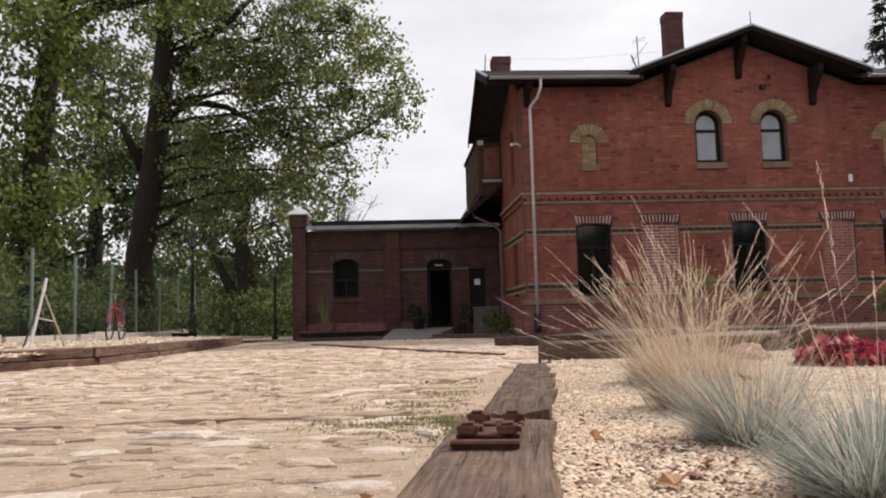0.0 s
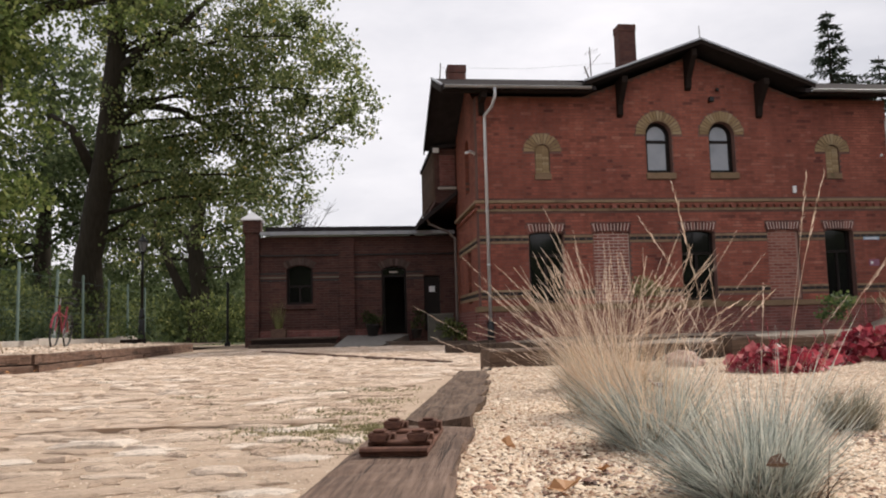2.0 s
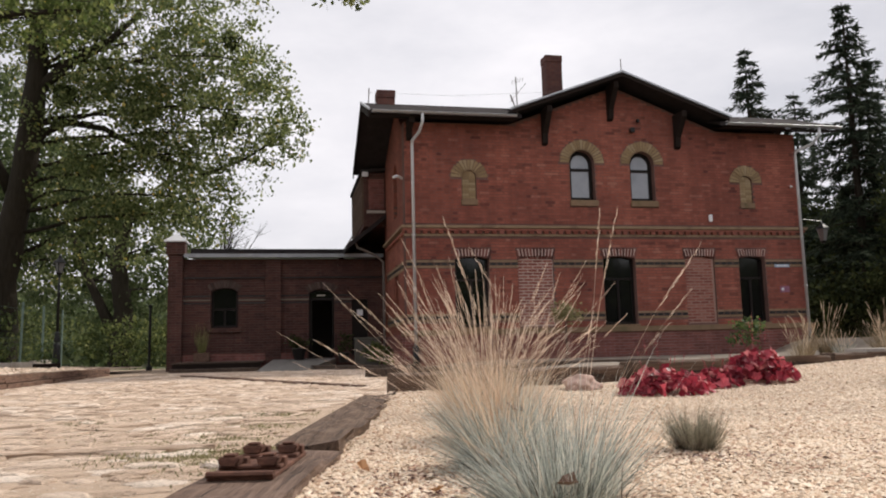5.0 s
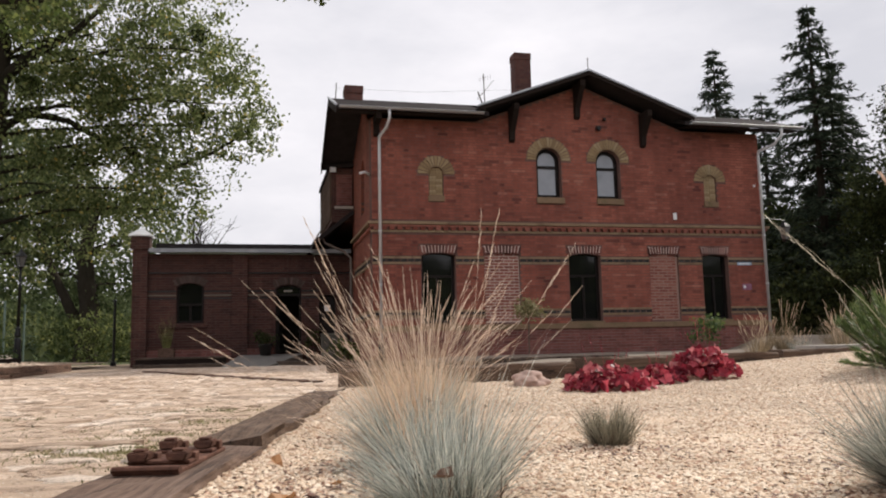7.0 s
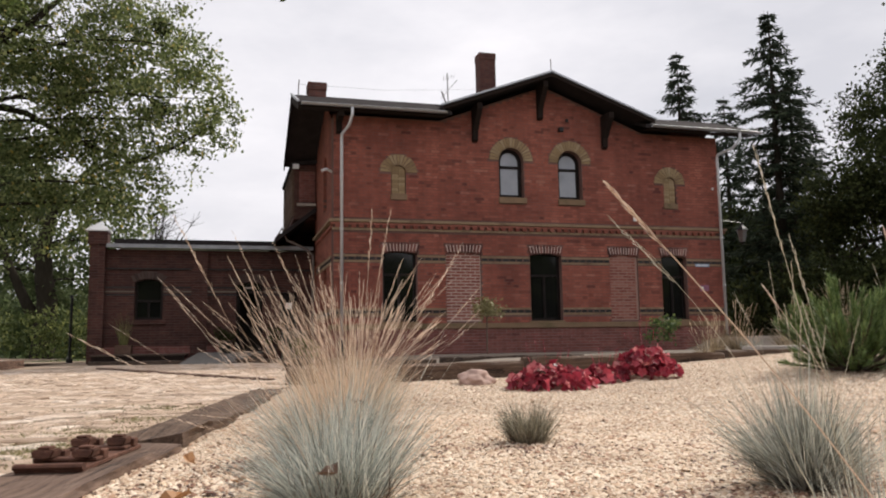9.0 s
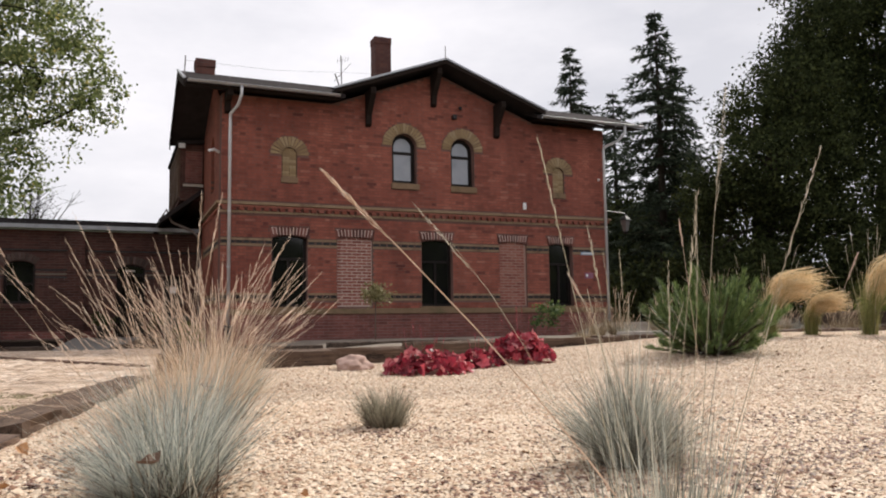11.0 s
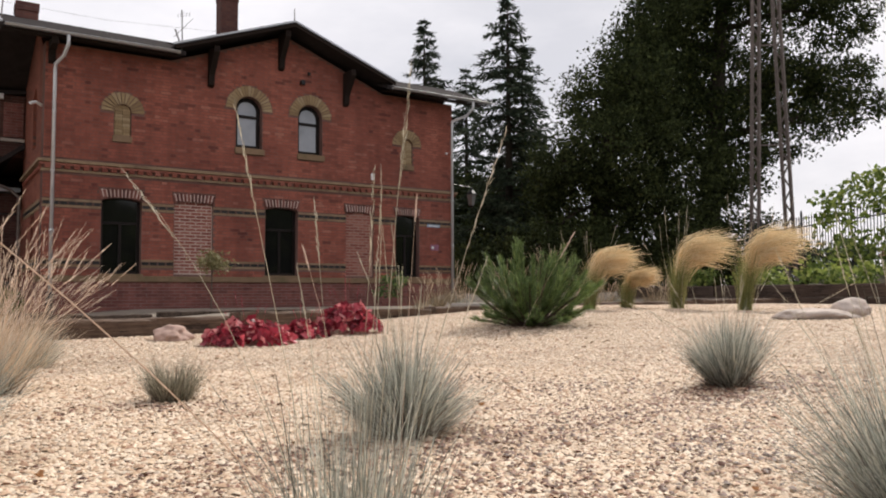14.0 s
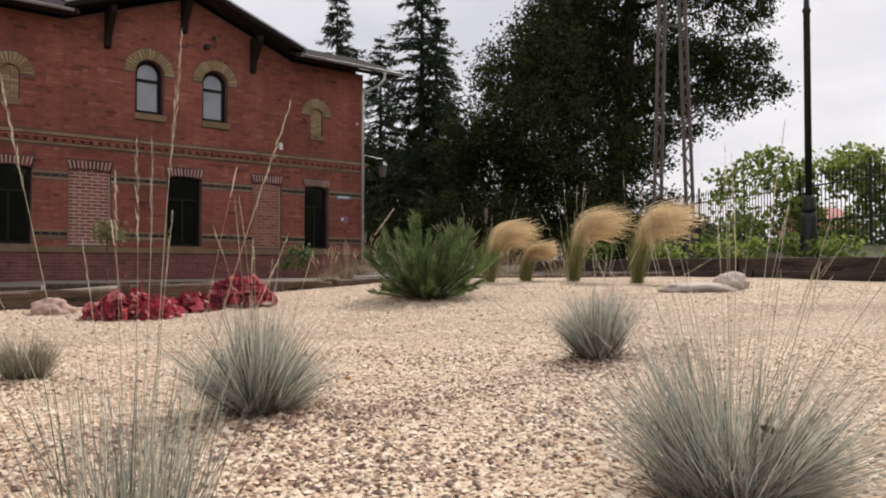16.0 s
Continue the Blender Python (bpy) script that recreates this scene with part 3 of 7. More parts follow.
def downpipe(x, xt, bend):
    """A zinc pipe with a swan neck under the gutter, clips, and a dark foot."""
    y = FY - 0.13
    p = [(xt, YE - 0.07, EAVE + 0.02), (xt, YE - 0.07, EAVE - 0.18), (xt + (x - xt) * 0.3, YE + 0.1, EAVE - 0.4), (x, y - 0.03, bend + 0.12), (x, y, bend), (x, y, 0.48)]
    pipe = part("downpipe", tube(p, 0.04, 10), M["pipe_zinc"], house, "pale zinc downpipe", True)
    for z in (1.9, 3.25, 4.6):
        part("clip", tube([(x, y, z - 0.02), (x, y, z + 0.02)], 0.05, 10), M["pipe_zinc"], pipe)
    part("pipe_foot", tube([(x, y, -0.1), (x, y, 0.5)], 0.085, 10), M["black_iron"], pipe, "dark cast-iron standpipe", True)


downpipe(3.41, 3.6, 5.55)
downpipe(14.33, 14.75, 5.55)

# chimneys
def chimney(x0, x1, y0, y1, z0, z1):
    body = part("chimney", box(x0, x1, y0, y1, z0, z1 - 0.22), M["chimney"], house, "weathered brick chimney")
    part("cap", box(x0 - 0.018, x1 + 0.018, y0 - 0.018, y1 + 0.018, z1 - 0.216, z1, bevel=0.015), M["chimney"], body)


chimney(8.22, 8.74, 25.75, 26.2, 6.3, 9.46)
chimney(2.72, 3.2, 24.0, 24.45, 7.06, 7.5)

# rear range behind the block, with a timber balcony
part("wall", box(3.7, 14.0, YB + 0.41, 34.0, -0.4, 5.2), M["brick"], house)
part("roof", plate([(3.0, YB + 0.41, 5.5), (14.6, YB + 0.41, 5.5), (14.6, 34.5, 5.4), (3.0, 34.5, 5.4)], 0.25), M["roofing"], house)

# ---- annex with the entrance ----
# arch bricks, their colour darkened for the shade on the annex
M["annex_arch_shaded"] = piece_mat("shaded_arch_brick", [(0, (0.05, 0.035, 0.03)), (0.5, (0.085, 0.06, 0.052)), (1, (0.13, 0.09, 0.08))])
AY = 27.5
annex = thing("annex", "low brick annex with a sheet-metal roof, pilaster and an open doorway", "building")


def aface(u, v, w):
    return Vector((u, AY + w, v))


AW, AD = (-1.91, -1.13), (0.95, 1.72)
ah = [arch_outline(*AW, 1.19, 2.26, 0.12), arch_outline(*AD, 0.24, 2.2, 0.12), [(2.25, 0.3), (2.75, 0.3), (2.75, 2.0), (2.25, 2.0)]]
part("wall", slab([(-2.72, -0.3), (XL, -0.3), (XL, 3.24), (-2.72, 3.24)], ah, 0.38, aface), M["brick_shaded"], annex)
part("wall", box(-2.9, -2.72, AY + 0.2, 33, -0.3, 3.24), M["brick_shaded"], annex)
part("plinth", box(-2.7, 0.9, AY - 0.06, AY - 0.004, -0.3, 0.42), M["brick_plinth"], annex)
part("pilaster", box(-0.33, 0.12, AY - 0.13, AY - 0.004, -0.3, 3.2), M["brick_shaded"], annex)
pier = part("pier", box(-3.12, -2.71, AY - 0.16, AY + 0.25, -0.3, 3.62), M["brick_shaded"], annex)
part("pier_head", box(-3.18, -2.65, AY - 0.22, AY + 0.31, 3.36, 3.74), M["brick_shaded"], annex)
bm = bmesh.new()
c = [bm.verts.new((x, y, 3.77)) for x, y in ((-3.24, AY - 0.28), (-2.59, AY - 0.28), (-2.59, AY + 0.37), (-3.24, AY + 0.37))]
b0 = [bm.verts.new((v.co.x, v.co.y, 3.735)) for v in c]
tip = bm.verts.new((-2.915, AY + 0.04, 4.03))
bm.faces.new(b0[::-1])
for i in range(4):
    bm.faces.new((c[i], c[(i + 1) % 4], tip))
    bm.faces.new((b0[i], b0[(i + 1) % 4], c[(i + 1) % 4], c[i]))
part("pier_cap", bm, M["white_plastic"], annex, "pale pyramid cap")
part("roof", plate([(-2.68, AY - 0.3, 3.33), (XL - 0.01, AY - 0.3, 3.33), (XL - 0.01, 34, 3.95), (-2.68, 34, 3.95)], 0.04), M["annex_roof"], annex, "weathered grey sheet-metal roof")
part("fascia", box(-2.66, XL - 0.02, AY - 0.33, AY - 0.29, 3.26, 3.37), M["annex_roof"], annex, "bright metal eaves edge")
part("roof_ridge", box(-2.7, XL - 0.02, AY + 1.6, AY + 1.7, 3.5, 3.76), M["roofing"], annex)
for a, b in ((-2.7, -0.34), (0.13, XL - 0.01)):
    part("dark_course", box(a, b, AY - 0.058, AY - 0.006, 2.655, 2.698), M["dark_piece"], annex)
part("cornice", box(-2.7, -0.34, AY - 0.05, AY - 0.004, 2.7, 2.82), M["brick_shaded"], annex)
part("cornice", box(0.13, XL - 0.01, AY - 0.05, AY - 0.004, 2.7, 2.82), M["brick_shaded"], annex)
for z, mt in ((2.13, "dark_piece"), (2.01, "annex_band"), (1.92, "dark_piece")):
    for a, b in ((-2.7, AW[0] - 0.002), (AW[1] + 0.002, -0.34), (0.13, AD[0] - 0.002), (AD[1] + 0.002, 2.24)):
        part("band", box(a, b, AY - 0.012, AY + 0.03, z - 0.025, z + 0.025), M[mt], annex)
arch = new("arch")
arch.parent = annex
arch_pieces(arch, *AW, 2.264, 0.12, 0.22, 11, M["annex_arch_shaded"], AY + 0.03)
arch = new("arch")
arch.parent = annex
arch_pieces(arch, *AD, 2.204, 0.12, 0.22, 11, M["annex_arch_shaded"], AY + 0.03)
casement(AW[0] + 0.002, AW[1] - 0.002, 1.194, 2.26, 0.12, AY + 0.15, annex)
part("sill", box(AW[0] - 0.1, AW[1] + 0.1, AY - 0.08, AY + 0.14, 1.05, 1.186, bevel=0.01), M["brick_shaded"], annex)
door = new("doorway")
door.parent = annex
dfr = slab(arch_outline(AD[0] + 0.002, AD[1] - 0.002, 0.244, 2.2, 0.118), [[(AD[0] + 0.06, 0.28), (AD[1] - 0.06, 0.28), (AD[1] - 0.06, 1.98), (AD[0] + 0.06, 1.98)], arch_outline(AD[0] + 0.06, AD[1] - 0.06, 2.05, 2.18, 0.08)], 0.08, lambda u, v, w: Vector((u, AY + 0.12 + w, v)))
part("door_frame", dfr, M["frame"], door)
part("fanlight", slab(arch_outline(AD[0] + 0.06, AD[1] - 0.06, 2.05, 2.18, 0.08), [], 0.01, lambda u, v, w: Vector((u, AY + 0.15 + w, v))), M["glass"], door)
part("lettering", box(1.2, 1.45, AY + 0.13, AY + 0.145, 2.11, 2.16), M["concrete"], door, "pale bar over the door")
part("door_leaf", box(AD[0] + 0.06, AD[0] + 0.11, AY + 0.2, AY + 0.85, 0.28, 1.98), M["frame"], door, "dark door leaf standing open inwards")
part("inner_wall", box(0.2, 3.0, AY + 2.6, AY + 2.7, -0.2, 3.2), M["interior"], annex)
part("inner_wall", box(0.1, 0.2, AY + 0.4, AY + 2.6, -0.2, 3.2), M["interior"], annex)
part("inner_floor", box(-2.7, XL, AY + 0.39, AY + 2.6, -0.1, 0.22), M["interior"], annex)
part("side_door", box(2.252, 2.748, AY + 0.14, AY + 0.2, 0.304, 1.996), M["frame"], annex, "dark side door")
part("notice", box(2.42, 2.6, AY + 0.12, AY + 0.136, 1.5, 1.68), M["white_plastic"], annex, "small pale notice")

# ---- ground, yard, planting bed ----
def sheet(name, x0, x1, y0, y1, nx, ny, height, mat, label):
    vs = [(x0 + (x1 - x0) * i / nx, y0 + (y1 - y0) * j / ny) for j in range(ny + 1) for i in range(nx + 1)]
    fs = [(j * (nx + 1) + i, j * (nx + 1) + i + 1, (j + 1) * (nx + 1) + i + 1, (j + 1) * (nx + 1) + i) for j in range(ny) for i in range(nx)]
    ob = new(name, mesh_from(name, [(x, y, height(x, y)) for x, y in vs], fs, mat, True))
    return tagged(ob, label, name.replace("_", " "), kind="structure")


def sand_mat():
    k = Mat("sand_and_dirt", rough=0.95, spec=0.15)
    a = k.ramp(k.noise(0.5, 6, 0.65), (0.3, (0.36, 0.275, 0.205)), (0.7, (0.5, 0.39, 0.3)))
    b = k.ramp(k.noise(9, 7, 0.75), (0.3, (0.5, 0.46, 0.42)), (0.44, (0.95, 0.93, 0.91)), (0.7, (1.15, 1.12, 1.1)))
    k.color(k.mix(0.8, a, b, "MULTIPLY"))
    return k.bump(k.noise(30, 6, 0.7), 0.5, 0.02).m


def lawn_mat():
    k = Mat("rough_ground", rough=0.95, spec=0.1)
    a = k.ramp(k.noise(0.25, 6, 0.65), (0.35, (0.1, 0.085, 0.06)), (0.6, (0.08, 0.1, 0.045)), (0.75, (0.2, 0.17, 0.12)))
    b = k.ramp(k.noise(9, 5, 0.7), (0.3, (0.6, 0.6, 0.6)), (0.7, (1.2, 1.2, 1.2)))
    k.color(k.mix(0.8, a, b, "MULTIPLY"))
    return k.bump(k.noise(16, 5, 0.7), 0.6, 0.03).m


def gravel_mat():
    k = Mat("cream_gravel_bed", rough=0.9, spec=0.2)
    vo = k.n("ShaderNodeTexVoronoi", Vector=k.co, Scale=72.0)
    hue = k.n("ShaderNodeSeparateColor", Color=vo.outputs["Color"])
    c = k.ramp(hue.outputs[0], (0.0, (0.34, 0.22, 0.14)), (0.12, (0.58, 0.44, 0.32)), (0.5, (0.72, 0.58, 0.44)), (1.0, (0.82, 0.71, 0.58)))
    # shade between the stones, put into the colour as darker gaps
    gap = k.ramp(vo.outputs["Distance"], (0.25, (1, 1, 1)), (0.75, (0.35, 0.3, 0.27)))
    c = k.mix(0.75, c, gap, "MULTIPLY")
    patch = k.ramp(k.noise(1.3, 5, 0.6), (0.34, (0.74, 0.7, 0.68)), (0.6, (1.04, 1.03, 1.02)))
    k.color(k.mix(0.7, c, patch, "MULTIPLY"))
    return k.bump(k.math("MULTIPLY", vo.outputs["Distance"], -1.0), 1.0, 0.012).m


M["sand"], M["lawn"], M["gravel"] = sand_mat(), lawn_mat(), gravel_mat()


def yard_z(x, y):
    return -0.055 + 0.012 * noise.noise((x * 0.5, y * 0.5, 3.1))


def edge_right(y):
    """Where the gravel meets the sleepers, and where the yard does."""
    return 0.205 + 0.195 * (y - 5.35)


def edge_left(y):
    return -0.15 + 0.19 * (y - 5.4)


def bed_z(x, y):
    """The gravel bed: level by the sleepers, swelling gently towards the middle."""
    rise = max(0.0, min(1.0, (x - 2.8) / 5.6))
    rise = rise * rise * (3 - 2 * rise)
    return -0.032 + 0.2 * rise + 0.05 * max(0.0, min(1.0, (y - 7.5) / 2.5)) + 0.014 * noise.noise((x * 1.3, y * 1.3, 0.5))


far_ground = sheet("ground", -900, 900, -900, 900, 6, 6, lambda x, y: -0.12, M["lawn"], "rough grass and earth reaching to the horizon")
yard = sheet("yard", -7.2, 30, -6, 34, 93, 100, yard_z, M["sand"], "sandy yard between set fieldstones")
bed = sheet("gravel_bed", 0.3, 13.8, -3.0, 11.4, 135, 144, bed_z, M["gravel"], "planting bed covered with cream-coloured gravel")
# the bed's left edge follows the sleepers
for v in bed.data.vertices:
    lo = edge_right(v.co.y) - 0.03
    if v.co.x < 4.0:
        f = (v.co.x - 0.3) / 3.7
        v.co.x = lo + f * (4.0 - lo)
    v.co.z = bed_z(v.co.x, v.co.y)


# ---- railway sleepers ----
def sleeper(p, q, width, top, height, label, mat="sleeper", group="", seed=0, tilt=0.0, rough=1.0):
    """A worn timber beam from p to q, with uneven, rounded edges."""
    p, q = Vector((*p, 0)), Vector((*q, 0))
    length = (q - p).length
    rnd = random.Random(seed)
    n = max(6, int(length / 0.07))
    sec = [(-0.5, -1), (-0.5, -0.08), (-0.44, 0), (-0.15, 0.0), (0.15, 0.0), (0.44, 0), (0.5, -0.08), (0.5, -1)]
    bm = bmesh.new()
    rings = []
    for i in range(n + 1):
        y = -length / 2 + length * i / n
        end = 0.985 if i in (0, n) else 1.0
        ring = []
        for j, (u, w) in enumerate(sec):
            wear = (0.02 * noise.noise((y * 2.2 + seed * 7, j * 1.7, seed * 0.3)) + 0.012 * noise.noise((y * 7 + seed, j * 2.1, 1.0)) + 0.004 * rnd.uniform(-1, 1)) * rough
            ring.append(bm.verts.new((u * width * end + wear * (1 if abs(u) > 0.4 else 0), y, w * height * end + (wear * 0.6 if w > -0.5 else 0))))
        rings.append(ring)
    for a, b in zip(rings, rings[1:]):
        for j in range(len(sec)):
            bm.faces.new((a[j], a[(j + 1) % len(sec)], b[(j + 1) % len(sec)], b[j]))
    bm.faces.new(rings[0][::-1])
    bm.faces.new(rings[-1])
    ob = new("railway_sleeper", mesh_of("railway_sleeper", bm, M[mat], False))
    d = (q - p).normalized()
    ob.matrix_world = Matrix.Translation(((p.x + q.x) / 2, (p.y + q.y) / 2, top)) @ Matrix.Rotation(math.atan2(-d.x, d.y), 4, "Z") @ Matrix.Rotation(tilt, 4, "X")
    return tagged(ob, label, "sleeper", group or "sleepers edging the bed")


LAB = "weathered brown wooden railway sleeper edging the gravel bed"
sleeper((-0.565, 2.2), (0.31, 6.72), 0.375, 0.0, 0.2, "cracked grey-brown wooden railway sleeper bearing an iron base plate", seed=1)
sleeper((0.365, 6.78), (1.08, 10.3), 0.28, 0.02, 0.2, LAB, "sleeper_dark", seed=2, rough=2.4)
sleeper((1.22, 10.62), (3.6, 11.0), 0.26, 0.18, 0.29, LAB, "sleeper_dark", seed=3)
sleeper((3.7, 11.0), (6.2, 11.3), 0.26, 0.22, 0.3, LAB, "sleeper_dark", seed=4)
sleeper((6.3, 11.35), (8.8, 11.5), 0.26, 0.24, 0.3, LAB, "sleeper_dark", seed=5)
sleeper((8.9, 11.5), (11.4, 11.45), 0.26, 0.27, 0.3, LAB, "sleeper_dark", seed=6)
sleeper((11.5, 11.4), (13.7, 11.3), 0.26, 0.3, 0.3, LAB, "sleeper_dark", seed=7)

# ---- plants of the bed ----
def leaf_mat(name, *stops, through=0.35, rough=0.6, spec=0.3):
    """Leaves and blades: the tint differs from leaf to leaf, and some light comes through."""
    k = Mat(name, rough=rough, spec=spec)
    c = k.ramp(k.island(), *stops)
    fine = k.ramp(k.noise(25, 3), (0.3, (0.8, 0.8, 0.8)), (0.7, (1.15, 1.15, 1.15)))
    # broad light and dark patches in the colour stand for lit and shaded clumps
    wide = k.ramp(k.noise(0.9, 4, 0.6), (0.36, (0.68, 0.7, 0.68)), (0.62, (1.28, 1.26, 1.2)))
    c = k.mix(0.7, k.mix(0.7, c, fine, "MULTIPLY"), wide, "MULTIPLY")
    k.color(c)
    tr = k.n("ShaderNodeBsdfTranslucent", Color=c)
    mx = k.n("ShaderNodeMixShader", Fac=through)
    k.nt.links.new(k.b.outputs[0], mx.inputs[1])
    k.nt.links.new(tr.outputs[0], mx.inputs[2])
    k.nt.links.new(mx.outputs[0], k.nt.nodes["Material Output"].inputs["Surface"])
    return k.m


M["fescue"] = leaf_mat("blue_fescue", (0, (0.09, 0.085, 0.07)), (0.35, (0.27, 0.28, 0.245)), (0.7, (0.5, 0.515, 0.465)), (1, (0.74, 0.7, 0.6)), through=0.38)
M["oat_blue"] = leaf_mat("blue_oat_grass", (0, (0.12, 0.13, 0.115)), (0.35, (0.35, 0.38, 0.35)), (0.7, (0.58, 0.61, 0.57)), (1, (0.8, 0.78, 0.7)), through=0.4)
M["olive"] = leaf_mat("olive_fescue", (0, (0.1, 0.085, 0.06)), (0.5, (0.29, 0.265, 0.2)), (1, (0.52, 0.49, 0.4)), through=0.2)
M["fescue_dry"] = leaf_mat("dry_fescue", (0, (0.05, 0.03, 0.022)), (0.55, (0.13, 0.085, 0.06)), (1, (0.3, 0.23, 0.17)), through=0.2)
M["straw"] = leaf_mat("straw_stalks", (0, (0.5, 0.35, 0.235)), (0.5, (0.74, 0.57, 0.415)), (1, (0.88, 0.76, 0.61)), through=0.42)
M["oat_head"] = leaf_mat("oat_seed_heads", (0, (0.48, 0.345, 0.265)), (0.5, (0.72, 0.56, 0.45)), (1, (0.88, 0.76, 0.65)), through=0.42)
M["pale_straw"] = leaf_mat("pale_straw", (0, (0.4, 0.36, 0.28)), (0.5, (0.52, 0.47, 0.37)), (1, (0.68, 0.62, 0.5)), through=0.3)
M["stipa"] = leaf_mat("feather_grass", (0, (0.6, 0.44, 0.24)), (0.5, (0.8, 0.64, 0.41)), (1, (0.9, 0.79, 0.57)), through=0.45)
M["stipa_green"] = leaf_mat("feather_grass_green", (0, (0.14, 0.17, 0.05)), (0.6, (0.26, 0.26, 0.1)), (1, (0.4, 0.35, 0.17)), through=0.3)
M["red_leaf"] = leaf_mat("crimson_leaf", (0, (0.12, 0.016, 0.026)), (0.5, (0.34, 0.035, 0.06)), (0.8, (0.55, 0.1, 0.13)), (1, (0.75, 0.36, 0.36)), through=0.4, rough=0.4)
M["pine"] = leaf_mat("pine_needles", (0, (0.06, 0.1, 0.035)), (0.5, (0.15, 0.22, 0.075)), (1, (0.29, 0.36, 0.14)), through=0.15)
M["green_leaf"] = leaf_mat("garden_leaf", (0, (0.05, 0.085, 0.03)), (0.6, (0.09, 0.14, 0.05)), (1, (0.2, 0.24, 0.08)), through=0.35)
M["weed_leaf"] = leaf_mat("weed_leaf", (0, (0.15, 0.135, 0.065)), (0.6, (0.235, 0.215, 0.105)), (1, (0.35, 0.31, 0.18)), through=0.3)
M["litter"] = leaf_mat("fallen_leaf", (0, (0.16, 0.07, 0.03)), (0.5, (0.4, 0.2, 0.09)), (1, (0.62, 0.36, 0.17)), through=0.15)
M["dead_leaf"] = leaf_mat("withered_leaf", (0, (0.09, 0.05, 0.035)), (1, (0.2, 0.12, 0.08)), through=0.1)
M["dry_meadow"] = leaf_mat("dry_meadow_grass", (0, (0.15, 0.11, 0.065)), (0.5, (0.28, 0.21, 0.13)), (1, (0.45, 0.35, 0.23)), through=0.3)
M["twig"] = simple("brown_twig", (0.09, 0.06, 0.045), 0.85, 0, 0.4, 20)
M["rock"] = simple("pinkish_fieldstone", (0.4, 0.27, 0.22), 0.85, 0, 0.3, 9, 0.6)
M["grey_rock"] = simple("pale_fieldstone", (0.46, 0.385, 0.335), 0.85, 0, 0.35, 9, 0.7)


class Soup:
    """Loose faces gathered into one mesh."""

    def __init__(self):
        self.v, self.f = [], []

    def ribbon(self, pts, widths, side):
        n = len(self.v)
        for p, w in zip(pts[:-1], widths):
            self.v.append(p - side * w / 2)
            self.v.append(p + side * w / 2)
        self.v.append(pts[-1])
        m = len(pts) - 1
        for i in range(m - 1):
            a = n + 2 * i
            self.f.append((a, a + 1, a + 3, a + 2))
        self.f.append((n + 2 * m - 2, n + 2 * m - 1, n + 2 * m))

    def leaf(self, p, d, side, length, width):
        n = len(self.v)
        mid = p + d * length * 0.45
        self.v += [p, mid - side * width / 2, p + d * length, mid + side * width / 2]
        self.f.append((n, n + 1, n + 2, n + 3))

    def mesh(self, name, mat, smooth=False):
        return mesh_from(name, [tuple(v) for v in self.v], self.f, mat, smooth)


def blade_path(rnd, base, lean, turn, length, droop, segs):
    """A blade that starts at a lean and bends over by its own weight."""
    out = Vector((math.cos(turn), math.sin(turn), 0))
    p, a, pts = Vector(base), lean, [Vector(base)]
    for i in range(segs):
        a += droop / segs * (0.5 + i / segs)
        p = p + (out * math.sin(a) + Vector((0, 0, math.cos(a)))) * (length / segs)
        pts.append(p.copy())
    return pts, out


def cushion(soup, rnd, n, radius, length, spread, droop, width, segs=4):
    """A fountain of blades that stand at the middle and lean at the rim."""
    for _ in range(n):
        turn = rnd.uniform(0, 2 * math.pi)
        r = radius * math.sqrt(rnd.random())
        lean = spread * (0.15 + 0.85 * rnd.random() ** 0.7) * (0.5 + 0.5 * r / radius)
        t2 = turn + rnd.gauss(0, 0.8)
        pts, out = blade_path(rnd, (r * math.cos(turn), r * math.sin(turn), -0.01), lean, t2, length * (rnd.uniform(0.4, 1.0) if rnd.random() < 0.9 else rnd.uniform(1.0, 1.3)), droop * rnd.uniform(0.3, 1.3), segs)
        q = t2 + math.pi / 2 + rnd.gauss(0, 0.9)
        side = Vector((math.cos(q), math.sin(q), rnd.gauss(0, 0.2))).normalized()
        w = width * rnd.uniform(0.6, 1.3)
        soup.ribbon(pts, [w, w, w * 0.85, w * 0.6, w * 0.4, w * 0.3][:segs], side)


